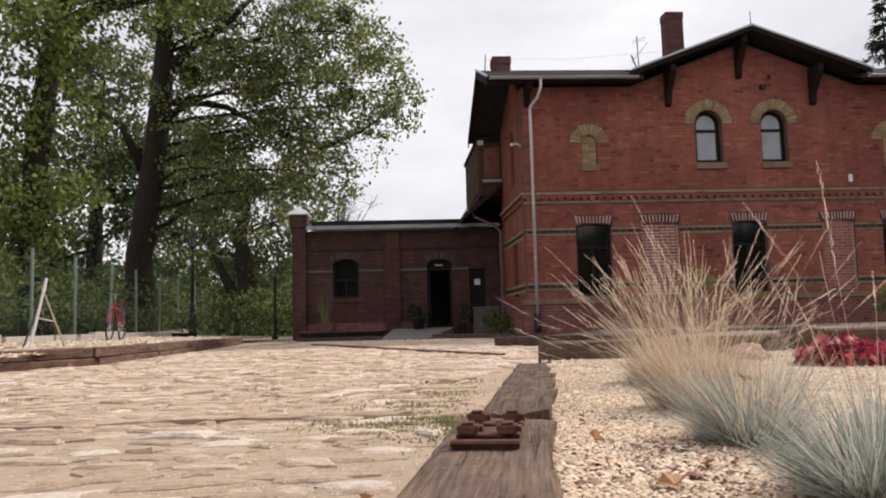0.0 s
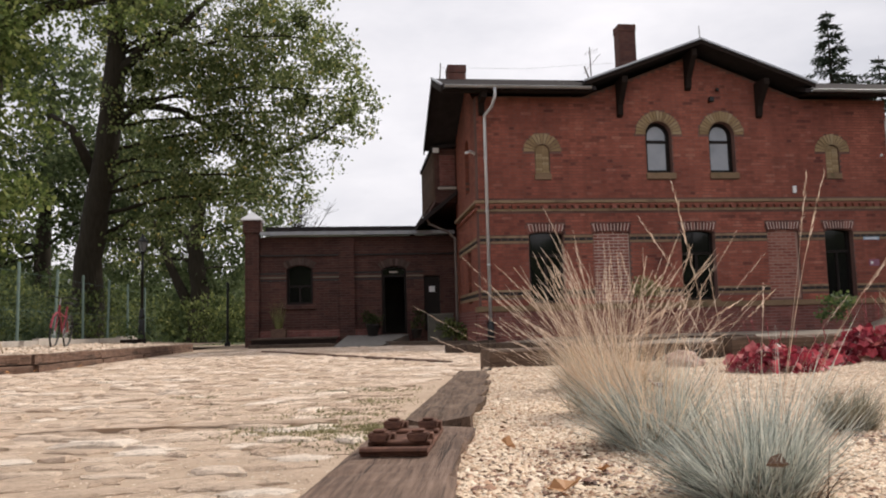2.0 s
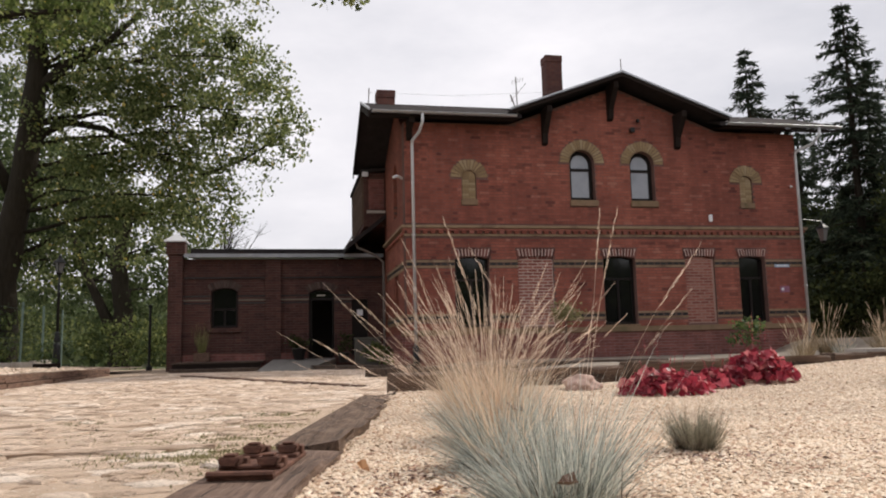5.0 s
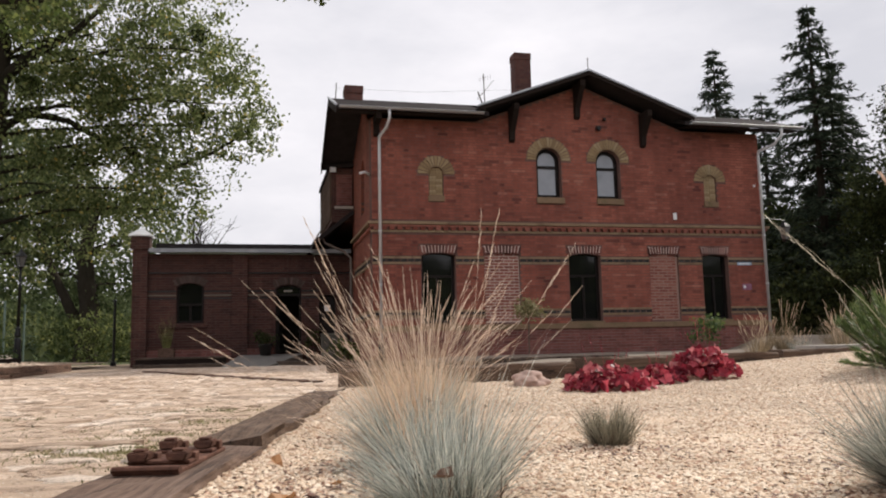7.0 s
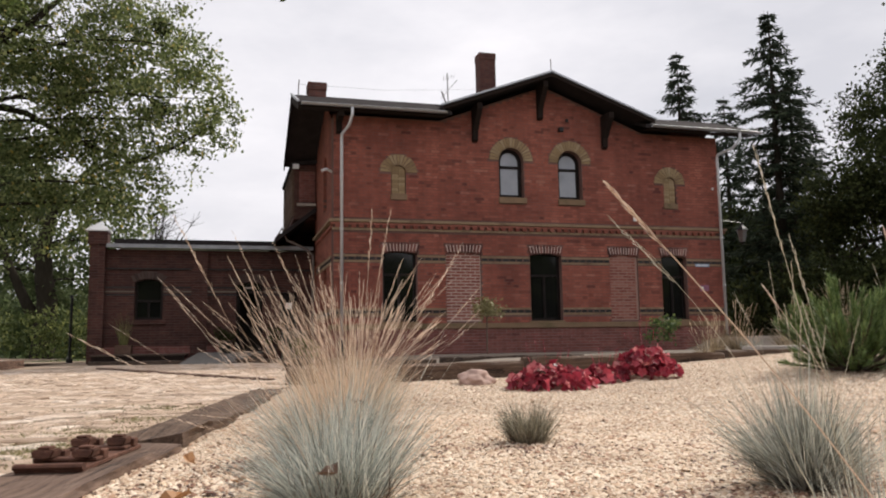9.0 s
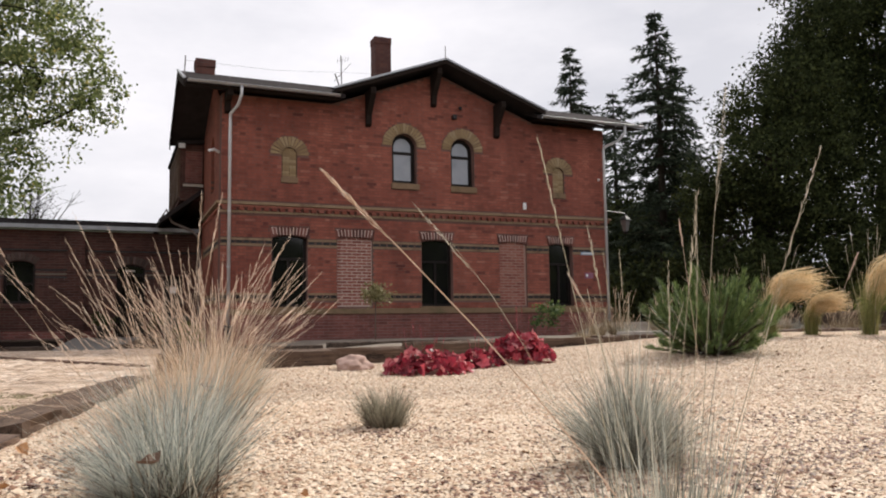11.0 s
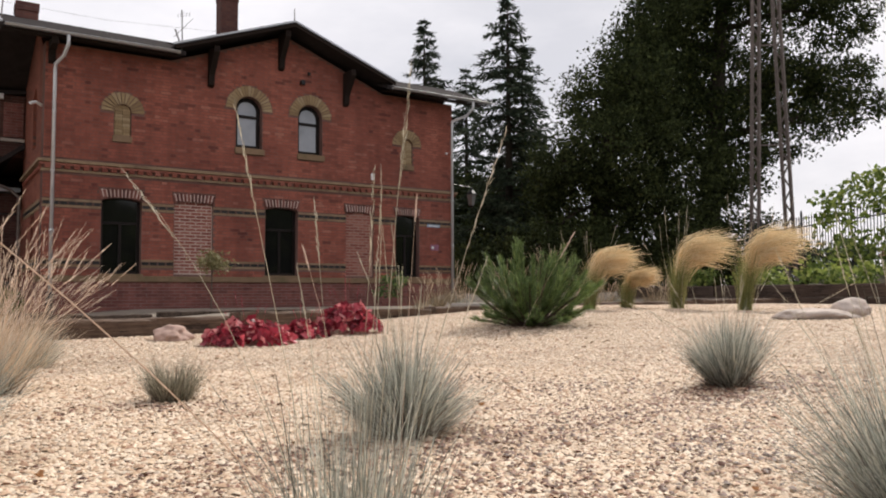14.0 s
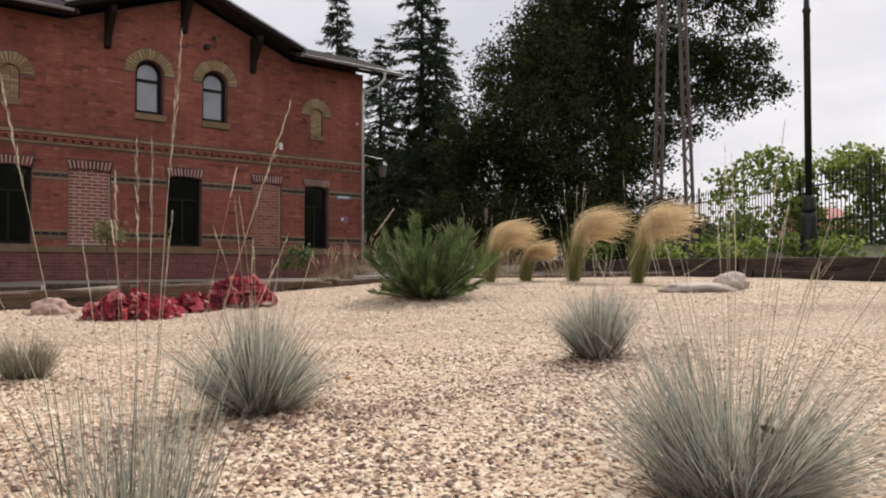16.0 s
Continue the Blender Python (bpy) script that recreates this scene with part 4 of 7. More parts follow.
def dome(soup, rnd, n, radius, length, spread, droop, width, segs=4, wind=(0.0, 0.0), locks=34):
    """Hair-fine blades in ragged locks that radiate from a small foot."""
    lock = [(rnd.uniform(0, 2 * math.pi), spread * rnd.random() ** 0.5, rnd.uniform(0.74, 1.12)) for _ in range(locks)]
    for _ in range(n):
        a, lean, f = rnd.choice(lock)
        a, lean = a + rnd.gauss(0, 0.3), abs(lean + rnd.gauss(0, 0.17))
        f *= rnd.uniform(0.5, 1.05)
        if rnd.random() < 0.05:
            f *= 1.25
        r = radius * math.sqrt(rnd.random())
        h = Vector((math.cos(a) * math.sin(lean) + wind[0], math.sin(a) * math.sin(lean) + wind[1], 0))
        lean, t2 = min(1.5, math.atan2(h.length, max(0.05, math.cos(lean)))), math.atan2(h.y, h.x)
        foot = (r * math.cos(a + rnd.gauss(0, 0.9)), r * math.sin(a + rnd.gauss(0, 0.9)), -0.008)
        pts, out = blade_path(rnd, foot, lean * 0.93, t2, length * f * (1 - 0.2 * (lean / 1.5) ** 2), droop * rnd.uniform(-0.3, 1.5), segs)
        q = t2 + math.pi / 2 + rnd.gauss(0, 0.9)
        side = Vector((math.cos(q), math.sin(q), rnd.gauss(0, 0.2))).normalized()
        w = width * rnd.uniform(0.6, 1.35)
        soup.ribbon(pts, [w * 0.9, w, w * 0.8, w * 0.55, w * 0.4, w * 0.3][:segs], side)


def panicle(soup, rnd, pts, frac, width, count, loose=0.3):
    """A narrow, fluffy seed head of many small spikelets on the end of a stalk."""
    a, b = pts[-3], pts[-1]
    reach = (b - a).length
    d = (b - a).normalized()
    for i in range(count):
        s = i / count
        p = a.lerp(b, 1 - frac + frac * s)
        q = Vector((rnd.gauss(0, 1), rnd.gauss(0, 1), rnd.gauss(0, 1))).normalized()
        full = math.sin(math.pi * (0.12 + 0.83 * s)) ** 0.8
        way = (d + q * loose * rnd.uniform(0.3, 1.0)).normalized()
        side = way.cross(q).normalized()
        soup.leaf(p + q * width * 0.35 * full, way, side, reach * 0.06 * (0.6 + 0.6 * full) + width * 1.2, width * (0.4 + 0.4 * full))


def stalks(soup, rnd, n, radius, length, spread, droop, width, head, turn_to=None, segs=7, plume=28, wind=(0.0, 0.0)):
    for _ in range(n):
        turn = rnd.uniform(0, 2 * math.pi) if turn_to is None else rnd.gauss(*turn_to)
        r = radius * rnd.random()
        lean = spread * rnd.random() ** 0.75
        l = length * rnd.uniform(0.62, 1.1)
        h = Vector((math.cos(turn) * math.tan(lean) + wind[0], math.sin(turn) * math.tan(lean) + wind[1], 0))
        lean, t2 = math.atan(h.length), math.atan2(h.y, h.x)
        pts, out = blade_path(rnd, (r * math.cos(turn), r * math.sin(turn), 0), lean, t2, l, droop * rnd.uniform(-0.3, 1.4), segs)
        sway = Vector((rnd.gauss(0, 1), rnd.gauss(0, 1), 0)) * l * 0.02
        pts = [p + sway * math.sin(2.6 * i / segs) * i / segs for i, p in enumerate(pts)]
        q = rnd.uniform(0, math.pi)
        side = Vector((math.cos(q), math.sin(q), 0))
        thin = [width * (1 - 0.6 * i / segs) for i in range(segs)]
        soup.ribbon(pts, thin, side)
        soup.ribbon(pts, [w * 0.8 for w in thin], Vector((-side.y, side.x, 0)))
        if head:
            panicle(soup, rnd, pts, rnd.uniform(0.6, 0.95), head * rnd.uniform(0.7, 1.15), plume)


def grass_tuft(at, n, radius, length, spread, droop, label, stalk_n=0, stalk_len=0.3, seed=0, width=0.0022, name="blue_fescue", head=0.004, stalk_spread=0.5, stalk_mat="straw", segs=4, dead=220, mat="fescue", group="grass tufts in the gravel", wind=(0.0, 0.0)):
    rnd = random.Random(seed)
    tuft = thing(name, label, "ornamental grass", group, at=(at[0], at[1], bed_z(*at)))
    s = Soup()
    dome(s, rnd, n, radius, length, spread, droop, width, segs, wind)
    part("foliage", s.mesh("foliage", M[mat]), None, tuft)
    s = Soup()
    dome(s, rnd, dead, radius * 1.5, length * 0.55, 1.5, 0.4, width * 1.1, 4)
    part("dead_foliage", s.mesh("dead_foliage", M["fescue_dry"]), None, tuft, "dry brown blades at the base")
    if stalk_n:
        s = Soup()
        stalks(s, rnd, stalk_n, radius * 0.7, stalk_len, stalk_spread, 0.45, 0.0018, head, wind=wind)
        part("flower_stalk", s.mesh("flower_stalk", M[stalk_mat]), None, tuft, "thin straw-coloured flower stalks")
    return tuft


BLUE = "cushion of blue-grey fescue on the gravel"
grass_tuft((2.21, 5.14), 2900, 0.05, 0.365, 1.24, 0.2, BLUE + ", round and dense", 9, 0.62, seed=11, head=0.003, stalk_spread=0.4, stalk_mat="pale_straw", width=0.0025, dead=800)
grass_tuft((3.9, 5.26), 2100, 0.05, 0.37, 0.9, 0.12, BLUE + ", with a few stalks", 14, 0.62, seed=12, stalk_spread=0.7, head=0.003, stalk_mat="pale_straw", width=0.0028, dead=460)
grass_tuft((2.47, 3.8), 2600, 0.07, 0.4, 1.35, 0.2, "large sprawling cushion of blue-grey fescue with thin stalks", 34, 0.62, seed=13, stalk_spread=0.7, head=0.0018, width=0.0022, stalk_mat="pale_straw", dead=600, segs=5)
grass_tuft((1.52, 4.13), 460, 0.08, 0.36, 0.5, 0.15, "loose thin tuft of grey fescue with tall pale stalks", 10, 0.66, seed=14, stalk_spread=0.38, head=0.0024, width=0.0017, stalk_mat="pale_straw", dead=60)
grass_tuft((1.84, 6.28), 1700, 0.055, 0.2, 0.85, 0.1, "small olive-grey tuft of fescue on the gravel", seed=15, mat="olive", dead=300, width=0.0017)
grass_tuft((0.94, 5.32), 2100, 0.08, 0.385, 1.15, 0.25, "large cushion of blue oat grass beside the sleeper", 16, 0.8, seed=16, width=0.0029, segs=5, stalk_spread=0.95, mat="oat_blue", dead=420, head=0.003, wind=(-0.18, 0.05), stalk_mat="oat_head")


def straw_blades(ob, n, radius, length, seed, wind):
    """Bleached blades standing out of a clump."""
    s = Soup()
    dome(s, random.Random(seed), n, radius, length, 0.95, 0.25, 0.003, 5, wind)
    part("straw", s.mesh("straw", M["straw"]), None, ob, "dry straw-coloured blades")


WIND = (-0.13, 0.04)
oat = grass_tuft((1.02, 6.1), 1900, 0.09, 0.38, 1.3, 0.3, "blue oat grass clump with straw-coloured stalks", 36, 0.76, seed=17, width=0.0031, segs=5, stalk_spread=0.9, head=0.0032, mat="oat_blue", wind=(-0.22, 0.05), stalk_mat="oat_head")
straw_blades(oat, 170, 0.1, 0.46, 171, WIND)
s = Soup()
stalks(s, random.Random(172), 10, 0.08, 0.86, 1.2, 0.2, 0.0019, 0.003, turn_to=(2.9, 0.35))
part("flower_stalk", s.mesh("flower_stalk", M["oat_head"]), None, oat, "long stalks leaning over the sleeper")
oat = grass_tuft((1.22, 7.05), 1200, 0.12, 0.38, 1.3, 0.3, "tall straw-coloured fountain of oat grass stalks over blue blades", 170, 0.8, seed=18, width=0.0032, segs=5, stalk_spread=0.9, head=0.0038, wind=WIND, stalk_mat="oat_head")
straw_blades(oat, 1050, 0.13, 0.52, 181, WIND)
oat = grass_tuft((1.5, 8.3), 1300, 0.13, 0.36, 1.3, 0.3, "far clump of blue oat grass under straw-coloured stalks", 90, 0.78, seed=20, width=0.003, segs=5, stalk_spread=0.8, head=0.0052, wind=(-0.1, 0), stalk_mat="oat_head")
straw_blades(oat, 420, 0.12, 0.5, 201, (-0.1, 0))
rnd = random.Random(5)

# long single stalks that bow across the view
lone = grass_tuft((1.5, 3.99), 40, 0.02, 0.16, 0.6, 0.4, "thin wisps of grass with one long bowed stalk", seed=19, dead=10)
for tip, wid in (((-0.53, -0.123, 0.535), 0.0034), ((0.3, 0.42, 0.6), 0.0024), ((0.5, 0.2, 0.52), 0.0024), ((0.1, 0.5, 0.5), 0.0022)):
    s = Soup()
    pts = [Vector((0, 0, 0)).lerp(Vector(tip), i / 7) + Vector((0, 0, 0.03 * math.sin(math.pi * i / 7))) for i in range(8)]
    s.ribbon(pts, [wid * 0.6 * (1 - 0.07 * i) for i in range(7)], Vector((0.3, 0.95, 0)).normalized())
    s.ribbon(pts, [wid * 0.6 * (1 - 0.07 * i) for i in range(7)], Vector((0.5, -0.3, 0.8)).normalized())
    panicle(s, rnd, [pts[-3], pts[-2], pts[-1]], 0.4, wid * 0.6, 70, 0.22)
    part("stalk", s.mesh("stalk", M["oat_head"]), None, lone, "long straw-coloured stalk with a seed head")


def feather_grass(at, lean, height, seed):
    """A narrow sheaf of green blades and a blond plume combed over by the wind."""
    rnd = random.Random(seed)
    ob = thing("feather_grass", "blond feather grass blown to one side over green blades", "ornamental grass", "feather grasses at the wall", at=(at[0], at[1], bed_z(*at)))
    s = Soup()
    for _ in range(300):
        turn = rnd.gauss(lean, 1.1)
        pts, out = blade_path(rnd, (rnd.gauss(0, 0.035), rnd.gauss(0, 0.035), 0), rnd.uniform(0, 0.3), turn, height * rnd.uniform(0.45, 0.85), rnd.uniform(0.05, 0.6), 5)
        s.ribbon(pts, [0.005, 0.005, 0.004, 0.003, 0.002], Vector((math.cos(turn + 1.5), math.sin(turn + 1.5), 0)))
    part("foliage", s.mesh("foliage", M["stipa_green"]), None, ob, "green and tan blades")
    s = Soup()
    for _ in range(560):
        turn, a = rnd.gauss(lean, 0.4), abs(rnd.gauss(0.2, 0.12))
        over, reach, segs = rnd.uniform(1.3, 1.95), height * rnd.uniform(0.85, 1.3), 12
        p, pts = Vector((rnd.gauss(0, 0.03), rnd.gauss(0, 0.03), 0)), []
        for i in range(segs + 1):
            f = max(0.0, (i / segs - 0.42) / 0.58)
            b = a + (over - a) * min(1.0, f * 1.5) ** 1.3
            way = Vector((math.cos(turn) * math.sin(b), math.sin(turn) * math.sin(b), math.cos(b)))
            p = p + way * reach / segs
            pts.append(p.copy())
        pts = pts[rnd.randint(4, 7):]
        s.ribbon(pts, [0.0045, 0.005, 0.005, 0.0045, 0.004, 0.003, 0.003, 0.002][: len(pts) - 1], Vector((rnd.gauss(0, 0.4), rnd.gauss(0, 0.4), 1)).normalized())
        for j in range(1, len(pts) - 1):
            s.leaf(pts[j], (pts[j + 1] - pts[j]).normalized(), Vector((rnd.gauss(0, 1), rnd.gauss(0, 1), 0.3)).normalized(), 0.1, 0.0055)
    part("plume", s.mesh("plume", M["stipa"]), None, ob, "blond feathery plume")
    s = Soup()
    stalks(s, rnd, 9, 0.12, height * 1.35, 0.4, 0.15, 0.004, 0.005)
    part("flower_stalk", s.mesh("flower_stalk", M["pale_straw"]), None, ob)


EAST = -0.6
feather_grass((7.68, 9.95), EAST, 0.78, 1)
feather_grass((8.2, 9.85), EAST, 0.5, 4)
feather_grass((8.58, 9.4), EAST, 0.95, 2)
feather_grass((9.03, 8.78), EAST, 1.02, 3)


def red_plant(at, r, h, n, seed):
    """A mound of lobed crimson leaves on short stems, with thin flower stalks."""
    rnd = random.Random(seed)
    ob = thing("coral_bells", "mound of crimson-leaved coral bells on the gravel", "plant", "red plants", at=(at[0], at[1], bed_z(*at)))
    s = Soup()
    for _ in range(n):
        turn, q = rnd.uniform(0, 2 * math.pi), math.sqrt(rnd.random())
        c = Vector((r * q * math.cos(turn), r * q * math.sin(turn), h * (1 - 0.75 * q * q) * rnd.uniform(0.25, 1.05)))
        nrm = Vector((math.cos(turn) * q, math.sin(turn) * q, 0.7)).normalized() + Vector((rnd.gauss(0, 0.45), rnd.gauss(0, 0.45), rnd.gauss(0, 0.3)))
        nrm.normalize()
        u = nrm.orthogonal().normalized()
        w = nrm.cross(u)
        size = rnd.uniform(0.035, 0.07)
        k0 = len(s.v)
        s.v.append(c - nrm * size * 0.25)
        lobes = 10
        for i in range(lobes):
            a = 2 * math.pi * i / lobes
            rr = size * (1.0 if i % 2 else 0.72) * rnd.uniform(0.85, 1.1)
            s.v.append(c + u * rr * math.cos(a) + w * rr * math.sin(a) + nrm * rnd.uniform(-0.25, 0.25) * size)
        for i in range(lobes):
            s.f.append((k0, k0 + 1 + i, k0 + 1 + (i + 1) % lobes))
    part("leafage", s.mesh("leafage", M["red_leaf"]), None, ob)
    s = Soup()
    stalks(s, rnd, 7, r * 0.5, h * 2.0, 0.35, 0.15, 0.003, 0.006)
    part("flower_stalk", s.mesh("flower_stalk", M["red_leaf"]), None, ob)


red_plant((3.2, 9.2), 0.36, 0.2, 190, 1)
red_plant((3.75, 9.4), 0.2, 0.15, 60, 3)
red_plant((4.25, 9.55), 0.31, 0.28, 170, 2)


def pine_bush(at, r, h, seed):
    """A dwarf mountain pine: crooked low boughs that turn up into separate brushes of needles."""
    rnd = random.Random(seed)
    ob = thing("dwarf_pine", "loose green dwarf mountain pine with upturned shoots", "shrub", at=(at[0], at[1], bed_z(*at)))
    wood, s = bmesh.new(), Soup()
    for i in range(125):
        turn, q = rnd.uniform(0, 2 * math.pi), math.sqrt(rnd.random())
        top = h * (1.0 - 0.42 * q ** 2.2) * (rnd.uniform(0.6, 1.1) if i % 4 else rnd.uniform(0.12, 0.4))
        end = Vector((r * q * math.cos(turn), r * q * math.sin(turn), top)) + Vector((rnd.gauss(0, 0.03), rnd.gauss(0, 0.03), 0))
        start = Vector((end.x * 0.1, end.y * 0.1, 0.0))
        mid = Vector((end.x * 0.62, end.y * 0.62, end.z * rnd.uniform(0.38, 0.6)))
        path = [start, start.lerp(mid, 0.6) - Vector((0, 0, 0.02)), mid, mid.lerp(end, 0.5) + Vector((end.x, end.y, 0)) * 0.04, end]
        if i % 2 == 0:
            tube(path, [0.016, 0.014, 0.01, 0.008, 0.004], 5, wood)
        for (a, b, m) in ((path[1], mid, 40), (mid, path[3], 60), (path[3], end, 90)):
            d = (b - a).normalized()
            for _ in range(m):
                p = a.lerp(b, rnd.random())
                v = Vector((rnd.gauss(0, 1), rnd.gauss(0, 1), rnd.gauss(0, 1)))
                v = (v - d * v.dot(d)).normalized()
                way = (d * rnd.uniform(0.7, 1.1) + v * rnd.uniform(0.35, 0.7)).normalized()
                s.leaf(p, way, way.cross(d).normalized(), rnd.uniform(0.055, 0.09), 0.0062)
    part("bough", wood, M["twig"], ob)
    part("needle_mass", s.mesh("needle_mass", M["pine"]), None, ob)


pine_bush((5.75, 8.75), 0.62, 0.72, 4)


def boulder(name, at, size, seed, label, mat, z=None):
    bm = bmesh.new()
    bmesh.ops.create_icosphere(bm, subdivisions=4, radius=1.0)
    for v in bm.verts:
        d = v.co.normalized()
        q = 1 + 0.26 * noise.noise(d * 1.4 + Vector((seed, 0, 0))) + 0.13 * noise.noise(d * 3.2 + Vector((0, seed, 0))) + 0.05 * noise.noise(d * 9)
        v.co = Vector((d.x * size[0] * q, d.y * size[1] * q, max(-0.4, d.z) * size[2] * q))
    ob = new(name, mesh_of(name, bm, M[mat], True))
    ob.location = (at[0], at[1], (bed_z(*at) if z is None else z) + size[2] * 0.25)
    ob.rotation_euler = (0, 0, seed)
    return tagged(ob, label, "stone", "stones on the gravel")


boulder("fieldstone", (2.8, 9.95), (0.22, 0.15, 0.1), 1.3, "rounded pinkish fieldstone lying on the gravel", "rock")
boulder("fieldstone", (7.66, 7.1), (0.32, 0.18, 0.08), 2.1, "flat pale fieldstone on the gravel", "grey_rock")
boulder("fieldstone", (8.12, 7.05), (0.23, 0.17, 0.13), 3.7, "pale weathered fieldstone on the gravel", "grey_rock")

# fallen leaves
def fallen(at, size, seed, z=None, mat="litter", label="curled orange-brown fallen leaf"):
    rnd = random.Random(seed)
    s = Soup()
    n = 9
    c = Vector((0, 0, 0.012))
    s.v.append(c)
    for i in range(n):
        a = 2 * math.pi * i / n
        r = size * (1.0 if i % 3 else 0.7) * rnd.uniform(0.75, 1.1)
        s.v.append(Vector((r * math.cos(a), 0.6 * r * math.sin(a), 0.016 + 0.5 * size * rnd.random())))
    s.f = [(0, 1 + i, 1 + (i + 1) % n) for i in range(n)]
    ob = new("fallen_leaf", s.mesh("fallen_leaf", M[mat]))
    ob.location = (at[0], at[1], (bed_z(*at) if z is None else z))
    ob.rotation_euler = (rnd.gauss(0, 0.2), rnd.gauss(0, 0.2), rnd.uniform(0, 6))
    tagged(ob, label, "leaf", "fallen leaves")


for i, (x, y, sz) in enumerate([(0.54, 6.23, 0.04), (0.54, 5.48, 0.06), (0.703, 5.696, 0.025), (0.9, 5.05, 0.02), (1.246, 5.146, 0.022), (0.7, 4.95, 0.02), (2.72, 5.45, 0.022), (0.95, 4.55, 0.025), (1.3, 3.75, 0.018), (2.45, 4.15, 0.015), (3.1, 5.7, 0.02)]):
    fallen((x, y), sz, i)

# brown leaves caught in the grass
for x, y, z, sz in ((1.16, 6.45, 0.13, 0.05), (0.9, 5.12, 0.07, 0.045), (2.5, 3.74, 0.08, 0.04)):
    fallen((x, y), sz, int(x * 50), z, "dead_leaf", "withered dark brown leaf caught in the grass")

# ---- trees ----
def bark_mat():
    k = Mat("furrowed_bark", rough=0.95, spec=0.15)
    g = k.noise(3.0, 6, 0.7, (5, 5, 0.7))
    k.color(k.mix(0.5, k.ramp(g, (0.3, (0.015, 0.012, 0.009)), (0.6, (0.05, 0.04, 0.03)), (0.8, (0.08, 0.066, 0.05))), k.ramp(k.noise(1.0, 4), (0.3, (0.03, 0.026, 0.018)), (0.7, (0.045, 0.038, 0.028)))))
    return k.bump(g, 1.0, 0.05).m


M["bark"] = bark_mat()
M["poplar_leaf"] = leaf_mat("poplar_leaves", (0, (0.07, 0.09, 0.035)), (0.45, (0.15, 0.185, 0.07)), (0.8, (0.25, 0.29, 0.12)), (0.97, (0.36, 0.37, 0.16)), (1, (0.6, 0.45, 0.1)), through=0.5, spec=0.15)
M["near_leaf"] = leaf_mat("bright_leaves", (0, (0.07, 0.1, 0.03)), (0.5, (0.16, 0.21, 0.065)), (1, (0.34, 0.37, 0.13)), through=0.52, spec=0.15)
M["shrub_leaf"] = leaf_mat("shrub_leaves", (0, (0.045, 0.06, 0.02)), (0.6, (0.11, 0.14, 0.05)), (1, (0.26, 0.28, 0.1)), through=0.45, spec=0.15)
M["far_leaf"] = leaf_mat("far_leaves", (0, (0.055, 0.078, 0.033)), (0.6, (0.11, 0.145, 0.065)), (1, (0.2, 0.23, 0.105)), through=0.45, spec=0.15)
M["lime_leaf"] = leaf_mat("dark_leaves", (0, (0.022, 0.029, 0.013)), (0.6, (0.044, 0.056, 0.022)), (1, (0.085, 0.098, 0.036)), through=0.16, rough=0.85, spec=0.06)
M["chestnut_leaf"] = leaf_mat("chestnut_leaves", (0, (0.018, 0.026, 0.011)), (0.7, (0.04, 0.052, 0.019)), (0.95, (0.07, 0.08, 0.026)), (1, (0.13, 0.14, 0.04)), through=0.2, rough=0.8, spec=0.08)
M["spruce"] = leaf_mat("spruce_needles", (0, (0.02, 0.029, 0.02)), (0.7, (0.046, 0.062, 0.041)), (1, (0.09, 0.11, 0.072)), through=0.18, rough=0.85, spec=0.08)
M["vine_leaf"] = leaf_mat("vine_leaves", (0, (0.06, 0.095, 0.02)), (0.5, (0.16, 0.22, 0.05)), (1, (0.34, 0.38, 0.11)), through=0.45)


def foliage(blobs, per_m3, leaf, seed, mat, spray=0.4, per_spray=16, name="crown", hang=0.3):
    """Leaves in many small sprays inside uneven blobs: an array of quads in one mesh."""
    r = np.random.RandomState(seed)
    allc = []
    for x, y, z, rad in blobs:
        n = max(6, int(per_m3 * rad ** 2.4))
        d = r.normal(size=(n, 3))
        d /= np.linalg.norm(d, axis=1)[:, None]
        q = r.uniform(0.25, 1.0, n) ** 0.45 * r.uniform(0.75, 1.22, n)
        c = np.array([x, y, z]) + d * (rad * q)[:, None] * np.array([1.05, 1.05, 0.85])
        allc.append(c)
    c = np.concatenate(allc)
    c = c[c[:, 2] > -0.3]
    sc = r.uniform(0.5, 1.3, len(c))
    p = np.repeat(c, per_spray, 0) + r.normal(size=(len(c) * per_spray, 3)) * np.repeat(sc, per_spray)[:, None] * spray * np.array([0.6, 0.6, 0.42])
    n = len(p)
    d = r.normal(size=(n, 3))
    d[:, 2] -= hang * 2
    d /= np.linalg.norm(d, axis=1)[:, None]
    s = np.cross(d, r.normal(size=(n, 3)))
    s /= np.linalg.norm(s, axis=1)[:, None] + 1e-9
    l = (leaf * r.uniform(0.6, 1.3, n))[:, None]
    v = np.empty((n, 4, 3))
    v[:, 0] = p
    v[:, 1] = p + d * l * 0.45 - s * l * 0.36
    v[:, 2] = p + d * l
    v[:, 3] = p + d * l * 0.45 + s * l * 0.36
    me = bpy.data.meshes.new(name)
    me.vertices.add(n * 4)
    me.vertices.foreach_set("co", v.ravel())
    me.loops.add(n * 4)
    me.loops.foreach_set("vertex_index", np.arange(n * 4))
    me.polygons.add(n)
    me.polygons.foreach_set("loop_start", np.arange(n) * 4)
    me.update(calc_edges=True)
    me.materials.append(mat)
    return me


